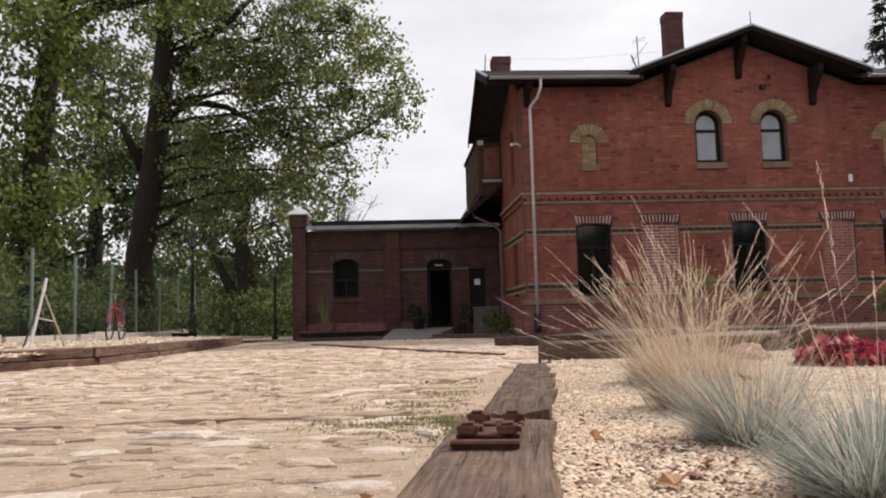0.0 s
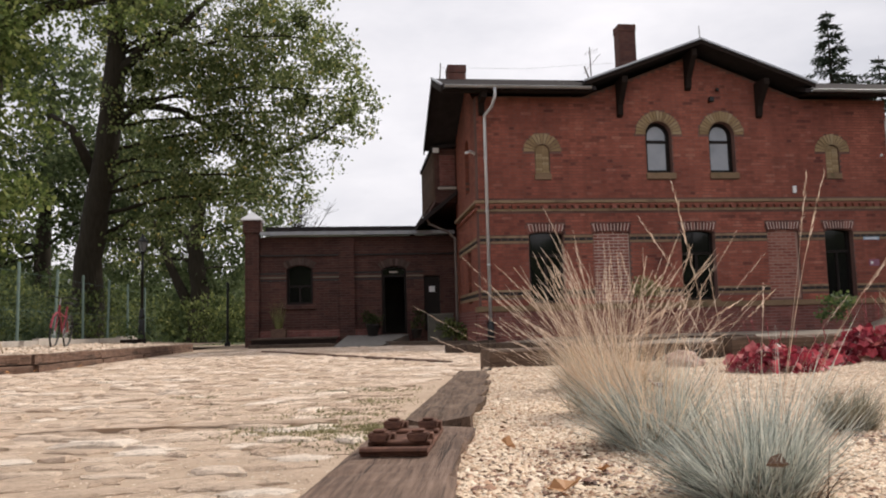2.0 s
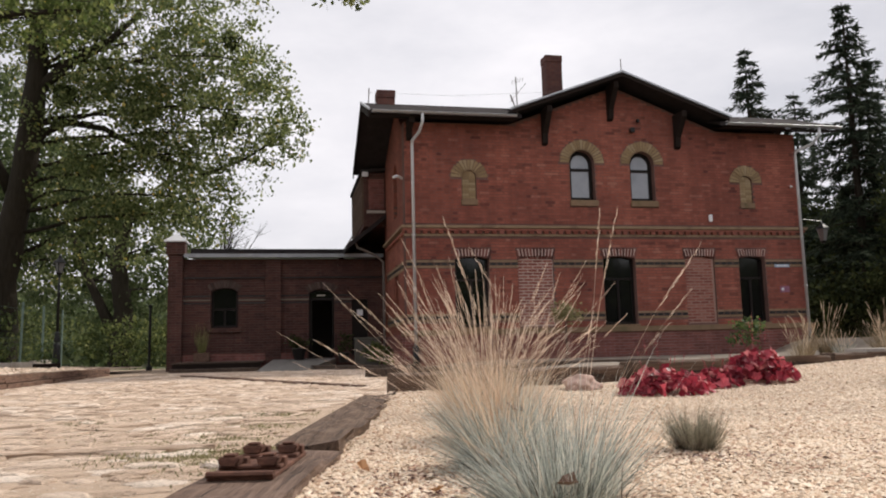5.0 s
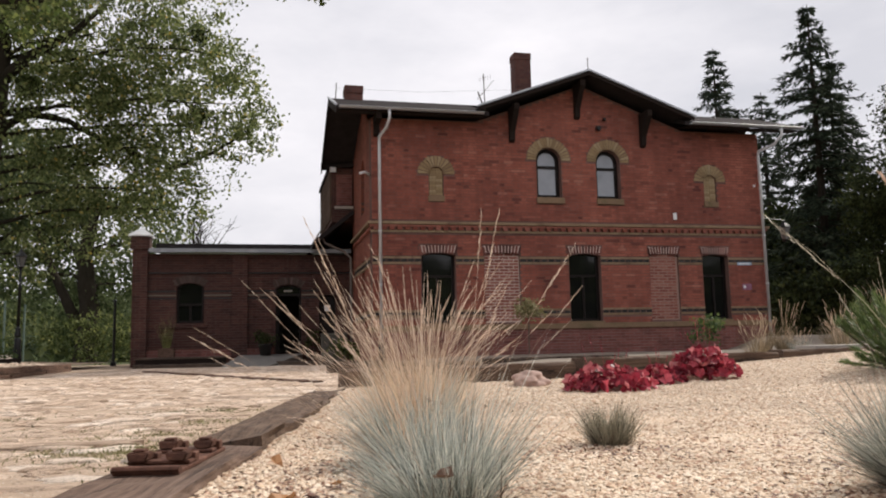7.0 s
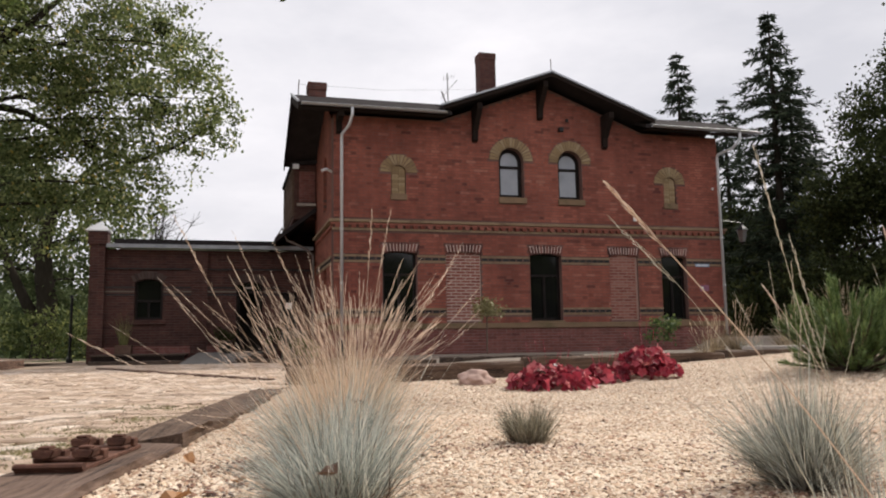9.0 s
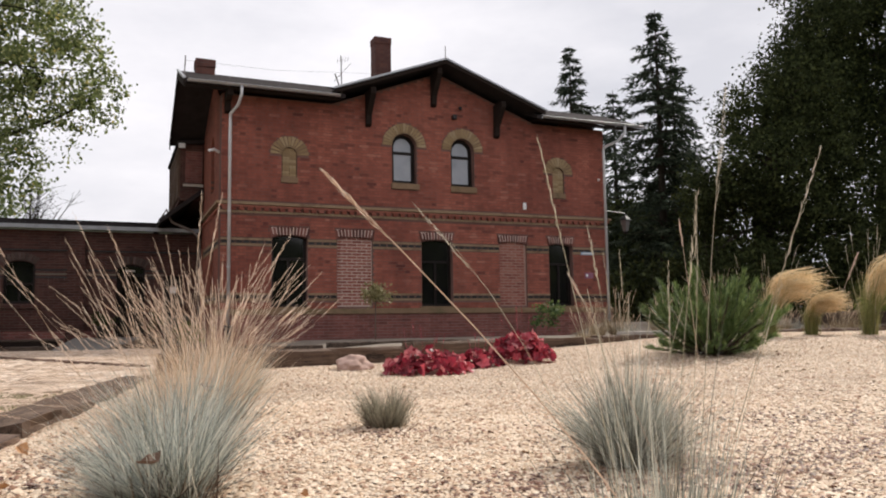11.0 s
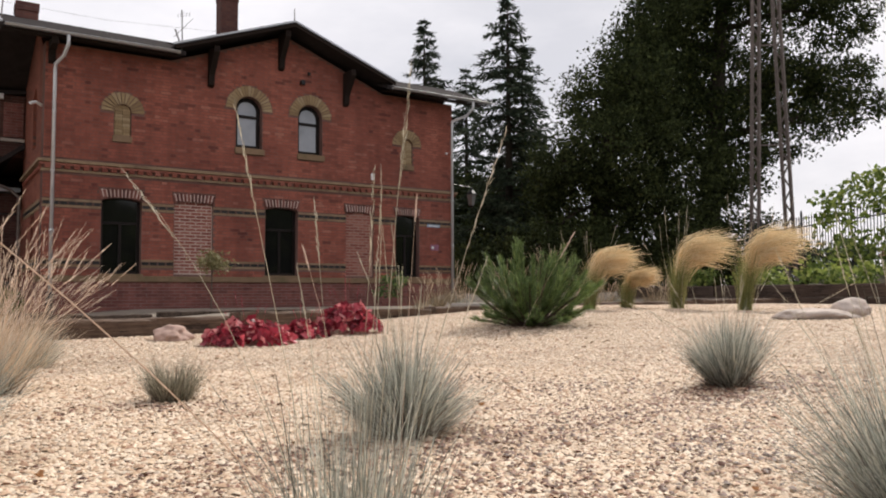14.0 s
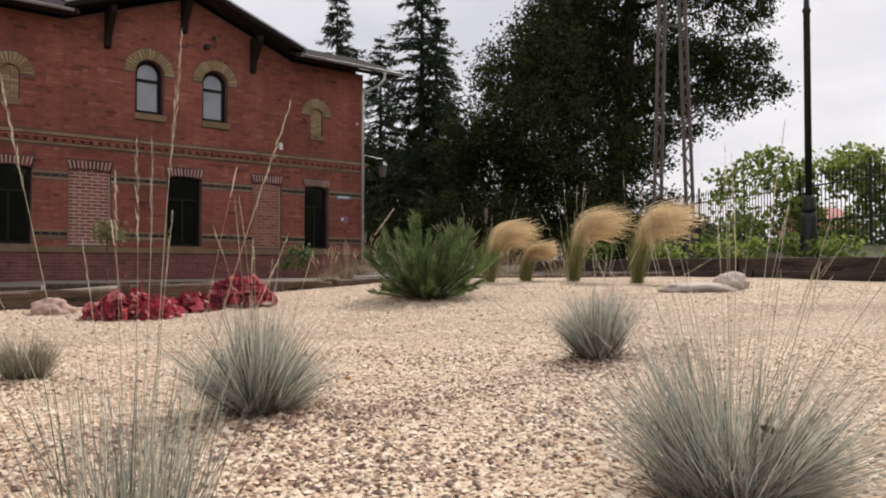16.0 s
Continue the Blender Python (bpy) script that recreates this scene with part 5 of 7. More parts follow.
def limbs_to(bm, rnd, stem, blobs, r0):
    """Crooked limbs from the nearest point of the stem to each part of the crown, with twigs."""
    for x, y, z, rad in blobs:
        end = Vector((x, y, z))
        root = min(stem, key=lambda p: (Vector(p) - end).length + max(0, p[2] - z + 0.3) * 2)
        a = Vector(root)
        n = 6
        pts = [a.lerp(end, i / n) + Vector((rnd.gauss(0, 0.12), rnd.gauss(0, 0.12), 0.35 * math.sin(math.pi * i / n) + rnd.gauss(0, 0.06))) * (1 if 0 < i else 0) for i in range(n + 1)]
        tube(pts, [r0 * (1 - 0.85 * i / n) for i in range(n + 1)], 6, bm)
        for _ in range(5):
            q = pts[rnd.randint(3, n)]
            w = Vector((rnd.gauss(0, 1), rnd.gauss(0, 1), rnd.gauss(0.2, 0.6))).normalized() * rad * rnd.uniform(0.6, 1.0)
            tube([q, q + w * 0.5 + Vector((0, 0, 0.08)), q + w], [r0 * 0.25, r0 * 0.14, r0 * 0.04], 4, bm)


def tree(name, label, stem, radii, blobs, per_m3, leaf, mat, seed, extra=(), limb=0.12, spray=0.4, per_spray=16, group="", hang=0.3):
    rnd = random.Random(seed)
    ob = thing(name, label, "tree", group, at=(stem[0][0], stem[0][1], 0))
    shift = Matrix.Translation((-stem[0][0], -stem[0][1], 0))
    fine, rr = [], []
    for i in range(len(stem) - 1):
        for j in range(4):
            f = j / 4
            fine.append(Vector(stem[i]).lerp(Vector(stem[i + 1]), f) + Vector((rnd.gauss(0, 0.03), rnd.gauss(0, 0.03), 0)))
            rr.append(radii[i] * (1 - f) + radii[i + 1] * f)
    fine.append(Vector(stem[-1]))
    rr.append(radii[-1])
    parts = [part("trunk", tube(fine, rr, 12), M["bark"], ob, "", True)]
    bm = bmesh.new()
    limbs_to(bm, rnd, [tuple(p) for p in fine[4:]] or [stem[-1]], blobs, limb)
    for pts, r in extra:
        tube(pts, [r * (1 - 0.7 * i / (len(pts) - 1)) for i in range(len(pts))], 8, bm)
    parts.append(part("limb_mass", bm, M["bark"], ob, "", True))
    parts.append(part("crown", foliage(blobs, per_m3, leaf, seed, mat, spray, per_spray, hang=hang), None, ob, "crown of many small leaves with gaps of sky"))
    for p in parts:
        p.data.transform(shift)
    return ob


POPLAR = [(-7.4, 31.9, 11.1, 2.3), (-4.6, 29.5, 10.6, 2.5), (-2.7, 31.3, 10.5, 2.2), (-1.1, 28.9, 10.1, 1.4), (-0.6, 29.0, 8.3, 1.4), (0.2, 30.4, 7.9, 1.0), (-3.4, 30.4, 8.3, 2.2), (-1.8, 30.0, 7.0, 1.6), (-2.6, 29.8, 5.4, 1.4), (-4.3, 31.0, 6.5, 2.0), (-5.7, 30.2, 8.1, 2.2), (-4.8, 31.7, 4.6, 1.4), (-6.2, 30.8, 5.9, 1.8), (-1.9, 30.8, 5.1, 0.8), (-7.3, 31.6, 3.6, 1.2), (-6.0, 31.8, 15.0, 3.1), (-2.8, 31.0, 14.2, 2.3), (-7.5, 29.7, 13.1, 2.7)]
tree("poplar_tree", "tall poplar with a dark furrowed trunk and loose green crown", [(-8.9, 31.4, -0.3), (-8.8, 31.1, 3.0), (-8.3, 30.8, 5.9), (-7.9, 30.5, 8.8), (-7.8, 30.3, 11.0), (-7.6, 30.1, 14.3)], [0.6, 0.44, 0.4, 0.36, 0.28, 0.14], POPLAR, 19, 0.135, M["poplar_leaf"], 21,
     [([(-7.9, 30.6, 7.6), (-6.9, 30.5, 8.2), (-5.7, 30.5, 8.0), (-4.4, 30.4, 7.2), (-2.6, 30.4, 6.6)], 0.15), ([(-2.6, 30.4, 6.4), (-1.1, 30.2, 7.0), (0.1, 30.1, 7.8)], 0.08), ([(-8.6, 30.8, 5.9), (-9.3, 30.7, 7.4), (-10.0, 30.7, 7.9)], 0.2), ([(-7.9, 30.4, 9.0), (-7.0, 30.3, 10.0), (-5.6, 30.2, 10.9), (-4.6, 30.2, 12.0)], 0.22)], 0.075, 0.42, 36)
for x, y, z, r in ((-6.82, 29.9, 8.93, 0.42), (-1.54, 29.9, 8.22, 0.36), (-1.5, 29.0, 10.7, 0.3)):
    ball = thing("mistletoe", "dark round mistletoe ball in the poplar crown", "mistletoe", "mistletoe balls", at=(x, y, z))
    part("foliage", foliage([(0, 0, 0.0, r)], 1300, 0.07, int(r * 100), M["lime_leaf"], 0.12, 12, "foliage"), None, ball)
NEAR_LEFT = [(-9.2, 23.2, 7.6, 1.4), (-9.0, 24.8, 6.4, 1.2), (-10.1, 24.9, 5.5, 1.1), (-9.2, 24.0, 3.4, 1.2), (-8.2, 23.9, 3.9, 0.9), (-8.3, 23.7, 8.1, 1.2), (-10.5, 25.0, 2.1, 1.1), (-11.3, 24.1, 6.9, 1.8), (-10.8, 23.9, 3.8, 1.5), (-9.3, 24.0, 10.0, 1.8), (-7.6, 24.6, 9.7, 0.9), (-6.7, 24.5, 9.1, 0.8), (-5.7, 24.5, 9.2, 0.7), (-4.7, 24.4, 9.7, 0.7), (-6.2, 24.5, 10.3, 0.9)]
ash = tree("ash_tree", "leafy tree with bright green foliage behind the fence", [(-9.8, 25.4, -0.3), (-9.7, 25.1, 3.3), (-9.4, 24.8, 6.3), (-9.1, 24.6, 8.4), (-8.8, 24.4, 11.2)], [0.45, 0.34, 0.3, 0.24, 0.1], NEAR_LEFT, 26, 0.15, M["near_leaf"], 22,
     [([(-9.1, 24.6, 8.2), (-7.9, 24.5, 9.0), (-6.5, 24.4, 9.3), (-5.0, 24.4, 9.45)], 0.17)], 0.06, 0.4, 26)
FAR_LEFT = [(-18.1, 48.9, 5.4, 2.1), (-15.9, 48.8, 11.2, 2.4), (-16.3, 47.9, 14.6, 2.7), (-13.5, 46.3, 6.6, 2.1), (-16.6, 46.6, 2.7, 1.8), (-20.1, 47.3, 3.1, 2.4), (-19.5, 48, 9.0, 2.6), (-22.5, 47.0, 7.0, 3.0), (-14.5, 47, 8.8, 2.4), (-12.0, 47.5, 10.6, 2.3)]
tree("oak_tree", "distant tree with a dense dull green crown", [(-16.5, 48, -0.3), (-16.6, 48, 5), (-16.3, 48, 14)], [0.5, 0.4, 0.15], FAR_LEFT, 22, 0.26, M["far_leaf"], 23, limb=0.12, spray=0.6)
tree("willow_tree", "distant leaning willow with a forked trunk", [(-7.8, 44.4, -0.3), (-7.6, 44.2, 2.7), (-7.8, 44.0, 5.0), (-7.3, 43.7, 7.6)], [0.55, 0.45, 0.36, 0.15], [(-8.4, 46.2, 4.6, 1.8), (-5.7, 44.2, 5.6, 1.5), (-3.8, 42.7, 5.8, 0.9), (-11.9, 46.0, 4.4, 1.6), (-6.8, 45.5, 3.6, 1.5), (-11.1, 46.2, 7.8, 1.8), (-8.0, 45, 8.2, 1.7), (-9.8, 45, 9.6, 1.8), (-5.2, 44, 7.6, 1.3), (-10.5, 45.5, 6.0, 1.7), (-9.2, 46, 6.6, 1.5)], 24, 0.22, M["far_leaf"], 24,
     [([(-8.0, 44.3, 1.6), (-8.5, 44.3, 2.6), (-9.2, 44.2, 4.2), (-9.9, 44.0, 6.2)], 0.34)], 0.1, 0.55, hang=0.8)
bare = bmesh.new()
rnd = random.Random(9)
for i in range(15):
    q = Vector((-2.9 + rnd.gauss(0, 0.5), 48.4, 5.2))
    w = Vector((rnd.gauss(0.3, 0.5), rnd.gauss(0, 0.3), rnd.uniform(1.8, 3.2)))
    tube([(-2.9, 48.4, 1.0), q, q + w * 0.5, q + w], [0.07, 0.04, 0.022, 0.008], 5, bare)
    for _ in range(9):
        f = q + w * rnd.uniform(0.3, 0.9)
        tube([f, f + Vector((rnd.gauss(0, 0.5), rnd.gauss(0, 0.3), rnd.uniform(0.2, 0.8)))], [0.016, 0.006], 4, bare)
ob = thing("bare_tree", "bare grey branches of a dead tree behind the annex", "tree", at=(-2.9, 48.4, 0))
p = part("limb_mass", bare, M["bark"], ob)
p.data.transform(Matrix.Translation((2.9, -48.4, 0)))

LIME = [(24.0, 25.8, 8.3, 1.7), (23.2, 24.2, 6.0, 2.4), (23.5, 26.1, 4.0, 2.4), (25.0, 23.8, 3.2, 2.2), (21.5, 26.1, 5.0, 1.2), (23.6, 23.6, 8.5, 1.6), (26.9, 23.7, 5.1, 2.0), (19.6, 24.9, 2.0, 1.2), (24.9, 22.6, 2.2, 1.5), (22.0, 24.6, 2.0, 1.7), (26.0, 24.4, 11.6, 1.6), (25.2, 24.8, 9.9, 1.7), (24.6, 24.6, 7.2, 1.8), (21.2, 24.9, 5.4, 1.2), (23.5, 25.5, 1.4, 1.8), (26.5, 23.5, 1.8, 1.6), (28.6, 22.6, 2.2, 1.8)]
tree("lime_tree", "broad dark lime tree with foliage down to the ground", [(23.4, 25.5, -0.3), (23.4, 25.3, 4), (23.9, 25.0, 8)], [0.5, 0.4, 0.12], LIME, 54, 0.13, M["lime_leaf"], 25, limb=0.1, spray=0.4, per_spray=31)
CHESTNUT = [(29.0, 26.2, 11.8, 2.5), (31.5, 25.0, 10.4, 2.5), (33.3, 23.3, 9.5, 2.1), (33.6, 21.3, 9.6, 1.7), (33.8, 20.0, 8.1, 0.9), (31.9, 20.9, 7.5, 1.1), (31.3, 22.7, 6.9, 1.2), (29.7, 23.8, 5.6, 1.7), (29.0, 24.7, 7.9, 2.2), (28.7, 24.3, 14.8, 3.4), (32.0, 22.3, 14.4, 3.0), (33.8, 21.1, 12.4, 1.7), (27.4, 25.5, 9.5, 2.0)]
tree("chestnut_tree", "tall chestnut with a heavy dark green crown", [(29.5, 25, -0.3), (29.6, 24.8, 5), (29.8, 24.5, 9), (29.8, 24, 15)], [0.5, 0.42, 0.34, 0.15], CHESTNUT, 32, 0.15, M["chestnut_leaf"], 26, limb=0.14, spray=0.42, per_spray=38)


def spruce_tree(at, height, radius, seed):
    """A tapered stem with whorls of drooping, uneven boughs full of hanging twigs."""
    rnd = random.Random(seed)
    r = np.random.RandomState(seed)
    ob = thing("spruce_tree", "dark narrow spruce with drooping boughs", "tree", "spruces behind the house", at=(at[0], at[1], 0))
    part("trunk", tube([(0, 0, -0.3), (0, 0, height * 0.5), (0, 0, height)], [0.22, 0.13, 0.015], 8), M["bark"], ob)
    bm, s = bmesh.new(), Soup()
    z = 0.6
    while z < height - 0.15:
        f = 1 - z / height
        lmax = radius * f ** 0.75 * rnd.uniform(0.62, 1.08) + 0.12
        for i in range(rnd.randint(5, 7)):
            a = rnd.uniform(0, 2 * math.pi)
            l = lmax * rnd.uniform(0.6, 1.15)
            out = Vector((math.cos(a), math.sin(a), 0))
            pts = [Vector((0, 0, z)) + out * l * q + Vector((0, 0, l * (0.12 * q - 0.5 * q * q + 0.22 * q ** 4))) for q in (0, 0.25, 0.5, 0.75, 1)]
            tube(pts, [0.03, 0.022, 0.016, 0.01, 0.004], 4, bm, caps=False)
            side = Vector((-out.y, out.x, 0))
            for k in range(int(13 + 26 * l)):
                q = rnd.random() ** 0.7
                j = min(3, int(q * 4))
                p = pts[j].lerp(pts[j + 1], q * 4 - j)
                way = (out * rnd.uniform(0.2, 0.9) + side * rnd.gauss(0, 0.75) + Vector((0, 0, rnd.uniform(-0.9, 0.25)))).normalized()
                sd = way.cross(Vector((rnd.gauss(0, 1), rnd.gauss(0, 1), rnd.gauss(0, 1)))).normalized()
                s.leaf(p, way, sd, rnd.uniform(0.28, 0.55) * (0.5 + 0.5 * f + 0.1), rnd.uniform(0.045, 0.085))
        z += rnd.uniform(0.22, 0.4)
    part("bough", bm, M["bark"], ob)
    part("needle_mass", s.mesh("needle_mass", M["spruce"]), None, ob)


spruce_tree((20.9, 34.4), 13.8, 3.3, 1)
spruce_tree((22.2, 29.6), 13.9, 3.4, 2)
spruce_tree((26.8, 39.2), 13.6, 3.3, 3)
spruce_tree((24.6, 31.5), 12.2, 3.2, 4)

bm = bmesh.new()
tube([(-8.9, 24.5, 10.6), (-6.0, 21.0, 13.6), (-2.6, 17.6, 12.9), (-0.3, 17.1, 9.2), (0.7, 16.9, 7.35), (1.3, 16.8, 6.8), (1.55, 16.8, 6.58)], [0.13, 0.1, 0.08, 0.05, 0.03, 0.015, 0.004], 6, bm)
limb = part("branch", bm, M["bark"], ash, "long branch hanging over the yard")
twigs = part("leafage", foliage([(1.45, 16.8, 6.7, 0.22), (1.1, 16.8, 6.9, 0.28), (0.7, 16.9, 7.25, 0.4), (0.0, 17.0, 8.4, 0.7)], 260, 0.13, 71, M["poplar_leaf"], 0.14, 10, "leafage"), None, ash)
for p in (limb, twigs):
    p.data.transform(Matrix.Translation((9.8, -25.4, 0)))

# hedge and climbers: nobody could count their leaves
def hedge(name, label, blobs, per, leaf, mat, seed, spray=0.3):
    ob = new(name, foliage(blobs, per, leaf, seed, mat, spray, 14, name))
    return tagged(ob, label, "shrub", kind="stuff")


hedge("shrubbery", "ivy and bushes grown through the wire fence", [(-14.7, 35.0, 1.5, 1.1), (-12.8, 34.6, 1.9, 1.1), (-11.4, 35.4, 1.4, 1.0), (-9.8, 35.8, 1.3, 1.0), (-8.0, 35.1, 1.3, 0.9), (-6.5, 35.1, 1.1, 0.9), (-5.0, 34.9, 1.2, 1.0), (-4.4, 35.0, 0.8, 0.7), (-5.7, 35.7, 0.5, 0.7), (-8.6, 27, 1.2, 0.8), (-8.4, 29, 0.9, 0.8), (-8.6, 24.5, 1.0, 0.8), (-8.5, 22, 1.5, 0.9), (-8.7, 20, 1.2, 0.9), (-8.6, 18, 1.0, 0.9), (-8.6, 31, 1.2, 0.9), (-8.4, 33, 1.0, 0.9)], 60, 0.13, M["shrub_leaf"], 31)
hedge("far_thicket", "dense dull thicket far behind the fence", [(-22 + 2.6 * i, 52 + (i % 3), 1.6 + 0.5 * (i % 2), 1.9) for i in range(8)] + [(-30 + 6 * i, 60, 3.0, 3.2) for i in range(5)], 22, 0.3, M["far_leaf"], 32, 0.6)
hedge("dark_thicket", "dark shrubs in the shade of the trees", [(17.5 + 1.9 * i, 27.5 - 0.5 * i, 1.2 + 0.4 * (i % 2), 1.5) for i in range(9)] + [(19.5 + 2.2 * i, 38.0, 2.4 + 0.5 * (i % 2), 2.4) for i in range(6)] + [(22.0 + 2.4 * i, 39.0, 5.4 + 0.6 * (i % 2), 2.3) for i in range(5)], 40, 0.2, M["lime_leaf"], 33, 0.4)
hedge("vine", "sunlit vine leaves behind the iron fence", [(17.0, 12.0, 2.2, 0.5), (17.3, 11.4, 2.6, 0.5), (18.3, 11.2, 2.5, 0.5), (18.7, 10.4, 2.7, 0.5), (19.2, 9.9, 1.9, 0.7), (18.0, 10.4, 1.2, 0.5), (17.4, 12.0, 1.3, 0.5), (16.0, 12.3, 0.9, 0.3), (19.2, 9.2, 2.4, 0.7), (17.9, 11.1, 1.5, 0.5), (18.8, 11.5, 2.0, 0.6), (19.5, 10.6, 2.6, 0.7)], 130, 0.13, M["vine_leaf"], 34, 0.22)
hedge("far_hedge", "pale distant hedge beyond the iron fence", [(34 + 4 * i, 22 - 4.5 * i, 1.2, 1.9) for i in range(7)], 22, 0.3, M["far_leaf"], 35, 0.5)

# out of view: foliage added so that the lower windows reflect dark, not sky
hedge("rear_belt", "unseen belt of foliage added behind the yard for the lower windows to reflect", [(-46 + 5.2 * i, -34 + 3 * math.sin(i * 1.7), 3.0 + 1.2 * math.sin(i * 2.3), 4.4) for i in range(26)] + [(-44 + 5.2 * i, -36, 7.0 + 1.2 * math.sin(i * 3.1), 3.2) for i in range(25)], 1.9, 1.6, M["far_leaf"], 37, 1.5)

hedge("far_wood", "pale distant wood along the horizon", [(-95 + 4.6 * i, 78 + 5 * math.sin(i * 2.1), 1.6 + 1.3 * abs(math.sin(i * 1.3)), 3.4) for i in range(24)] + [(-36 + 2.3 * i, 47 + 2 * math.sin(i * 1.9), 0.7, 1.1) for i in range(14)], 7, 0.65, M["far_leaf"], 38, 0.9)

# ---- base plate on the sleeper ----
def rust_mat():
    k = Mat("rusty_iron", rough=0.85, metal=0.25, spec=0.3)
    c = k.ramp(k.noise(18, 6, 0.7), (0.3, (0.05, 0.024, 0.017)), (0.55, (0.13, 0.06, 0.04)), (0.75, (0.22, 0.11, 0.075)))
    k.color(c)
    return k.bump(k.noise(60, 5, 0.7), 0.6, 0.004).m


M["rust"] = rust_mat()
plate_thing = thing("base_plate", "rusty iron rail base plate bolted to the sleeper", "rail fitting", at=(0.2, 6.26, 0.0))
plate_thing.rotation_euler = (0, 0, -0.2)
plate_thing.scale = (1.04, 1.2, 0.66)
part("plate", box(-0.1, 0.1, -0.24, 0.24, 0.002, 0.024, bevel=0.005), M["rust"], plate_thing)
for y in (-0.115, 0.115):
    part("rib", box(-0.098, 0.098, y - 0.028, y + 0.028, 0.025, 0.045, bevel=0.008), M["rust"], plate_thing)
for x in (-0.06, 0.06):
    for y in (-0.13, 0.13):
        clamp = bmesh.new()
        top = [clamp.verts.new((x + a * 0.036, y + b * 0.03, 0.088)) for a, b in ((-1, -1), (1, -1), (1, 1), (-1, 1))]
        low = [clamp.verts.new((x + a * 0.027, y + b * 0.036, 0.046)) for a, b in ((-1, -1), (1, -1), (1, 1), (-1, 1))]
        clamp.faces.new(top)
        clamp.faces.new(low[::-1])
        for n in range(4):
            clamp.faces.new((low[n], low[(n + 1) % 4], top[(n + 1) % 4], top[n]))
        bmesh.ops.bevel(clamp, geom=list(clamp.edges), offset=0.006, segments=2, affect="EDGES")
        bolt = part("clamp_block", clamp, M["rust"], plate_thing)
        part("bolt_head", box(x - 0.019, x + 0.019, y - 0.019, y + 0.019, 0.0885, 0.102, bevel=0.005), M["rust"], bolt)
        part("clip", box(x - 0.006, x + 0.04, y + 0.035, y + 0.075, 0.026, 0.072, bevel=0.006), M["rust"], plate_thing)
part("clamp", box(-0.022, 0.022, -0.08, 0.03, 0.026, 0.04, bevel=0.006), M["rust"], plate_thing)
part("lip", tube([(-0.1, -0.235, 0.03), (0.1, -0.235, 0.03)], 0.016, 8), M["rust"], plate_thing)

# ---- left edge of the yard ----
LB = "dark reddish wooden sleeper edging the yard, stacked two high"
pts = [(-5.6, 11.6), (-4.12, 14.15), (-4.1, 16.75), (-4.13, 19.35), (-4.17, 21.95), (-4.2, 24.55)]
for i, (p, q) in enumerate(zip(pts, pts[1:])):
    f = i / 6
    sleeper(p, q, 0.25, 0.18 - 0.07 * f, 0.12, LB, "sleeper_red", "sleepers along the yard", seed=20 + i)
    sleeper((p[0] + 0.03, p[1] + 0.05), (q[0] + 0.03, q[1] - 0.02), 0.25, 0.045 - 0.06 * f, 0.16, LB, "sleeper_red", "sleepers along the yard", seed=30 + i)


def strip_z(x, y):
    return 0.13 - 0.06 * (y - 9) / 20 + 0.12 * (-4.15 - x) / 3.15 + 0.02 * noise.noise((x * 2, y * 2, 0))


strip = sheet("gravel_strip", -7.3, -4.15, 11.0, 30.0, 10, 60, strip_z, M["sand"], "strip of rubble and gravel between the sleepers and the fence")
for v in strip.data.vertices:
    v.co.x -= max(0.0, 14.15 - v.co.y) * 0.58 * (v.co.x + 7.3) / 3.15
for i, y in enumerate((10.5, 12.6, 14.7, 16.8, 18.9, 21.0, 23.1, 25.2, 27.3, 29.4)):
    k0 = new("kerb_block", mesh_of("kerb_block", box(-0.07, 0.07, -0.98, 0.98, -0.2, 0.09 if i % 3 else 0.13, bevel=0.012), M["concrete"]))
    k0.location = (-7.0, y, 0.24)
    k0.rotation_euler = (0, random.gauss(0, 0.02), random.gauss(0, 0.02))
    tagged(k0, "pale concrete kerb block at the foot of the fence", "kerb", "kerb blocks")


def wire_mat():
    """Woven wire: a fine lattice with nothing between the wires."""
    k = Mat("green_wire_mesh", rough=0.6, spec=0.4)
    k.color((0.06, 0.1, 0.08))
    return k.m


M["wire"] = wire_mat()
fence = thing("wire_fence", "green wire mesh fence on slim steel posts", "fence", at=(-7.2, 0, 0))
bmw = Soup()
y0, y1, step = 11.0, 34.0, 0.1
n = int((y1 - y0) / step)
for sgn in (1, -1):
    for i in range(-17, n):
        ya, yb = y0 + i * step, y0 + i * step + 1.7
        za, zb = 0.15, 1.85
        if ya < y0:
            za += y0 - ya
            ya = y0
        if yb > y1:
            zb -= yb - y1
            yb = y1
        if sgn < 0:
            ya, yb = y0 + y1 - ya, y0 + y1 - yb
        a, b = Vector((0, ya, za)), Vector((0, yb, zb))
        bmw.leaf(a, (b - a).normalized(), Vector((0, 0.7, -0.7 * sgn)), (b - a).length, 0.004)
part("wire_mesh", bmw.mesh("wire_mesh", M["wire"]), None, fence)
y = 11.0
i = 0
while y <= 34:
    lean = (0.0, 0.05, -0.02, 0.03, 0.0)[i % 5]
    part("post", tube([(0.03, y, -0.1), (0.03 + lean, y + lean, 2.05)], 0.034, 8), M["green_metal"], fence)
    y += 2.1
    i += 1
for z in (0.2, 1.0, 1.84):
    part("line_wire", tube([(0, 11, z), (0, 34, z)], 0.005, 4), M["wire"], fence)


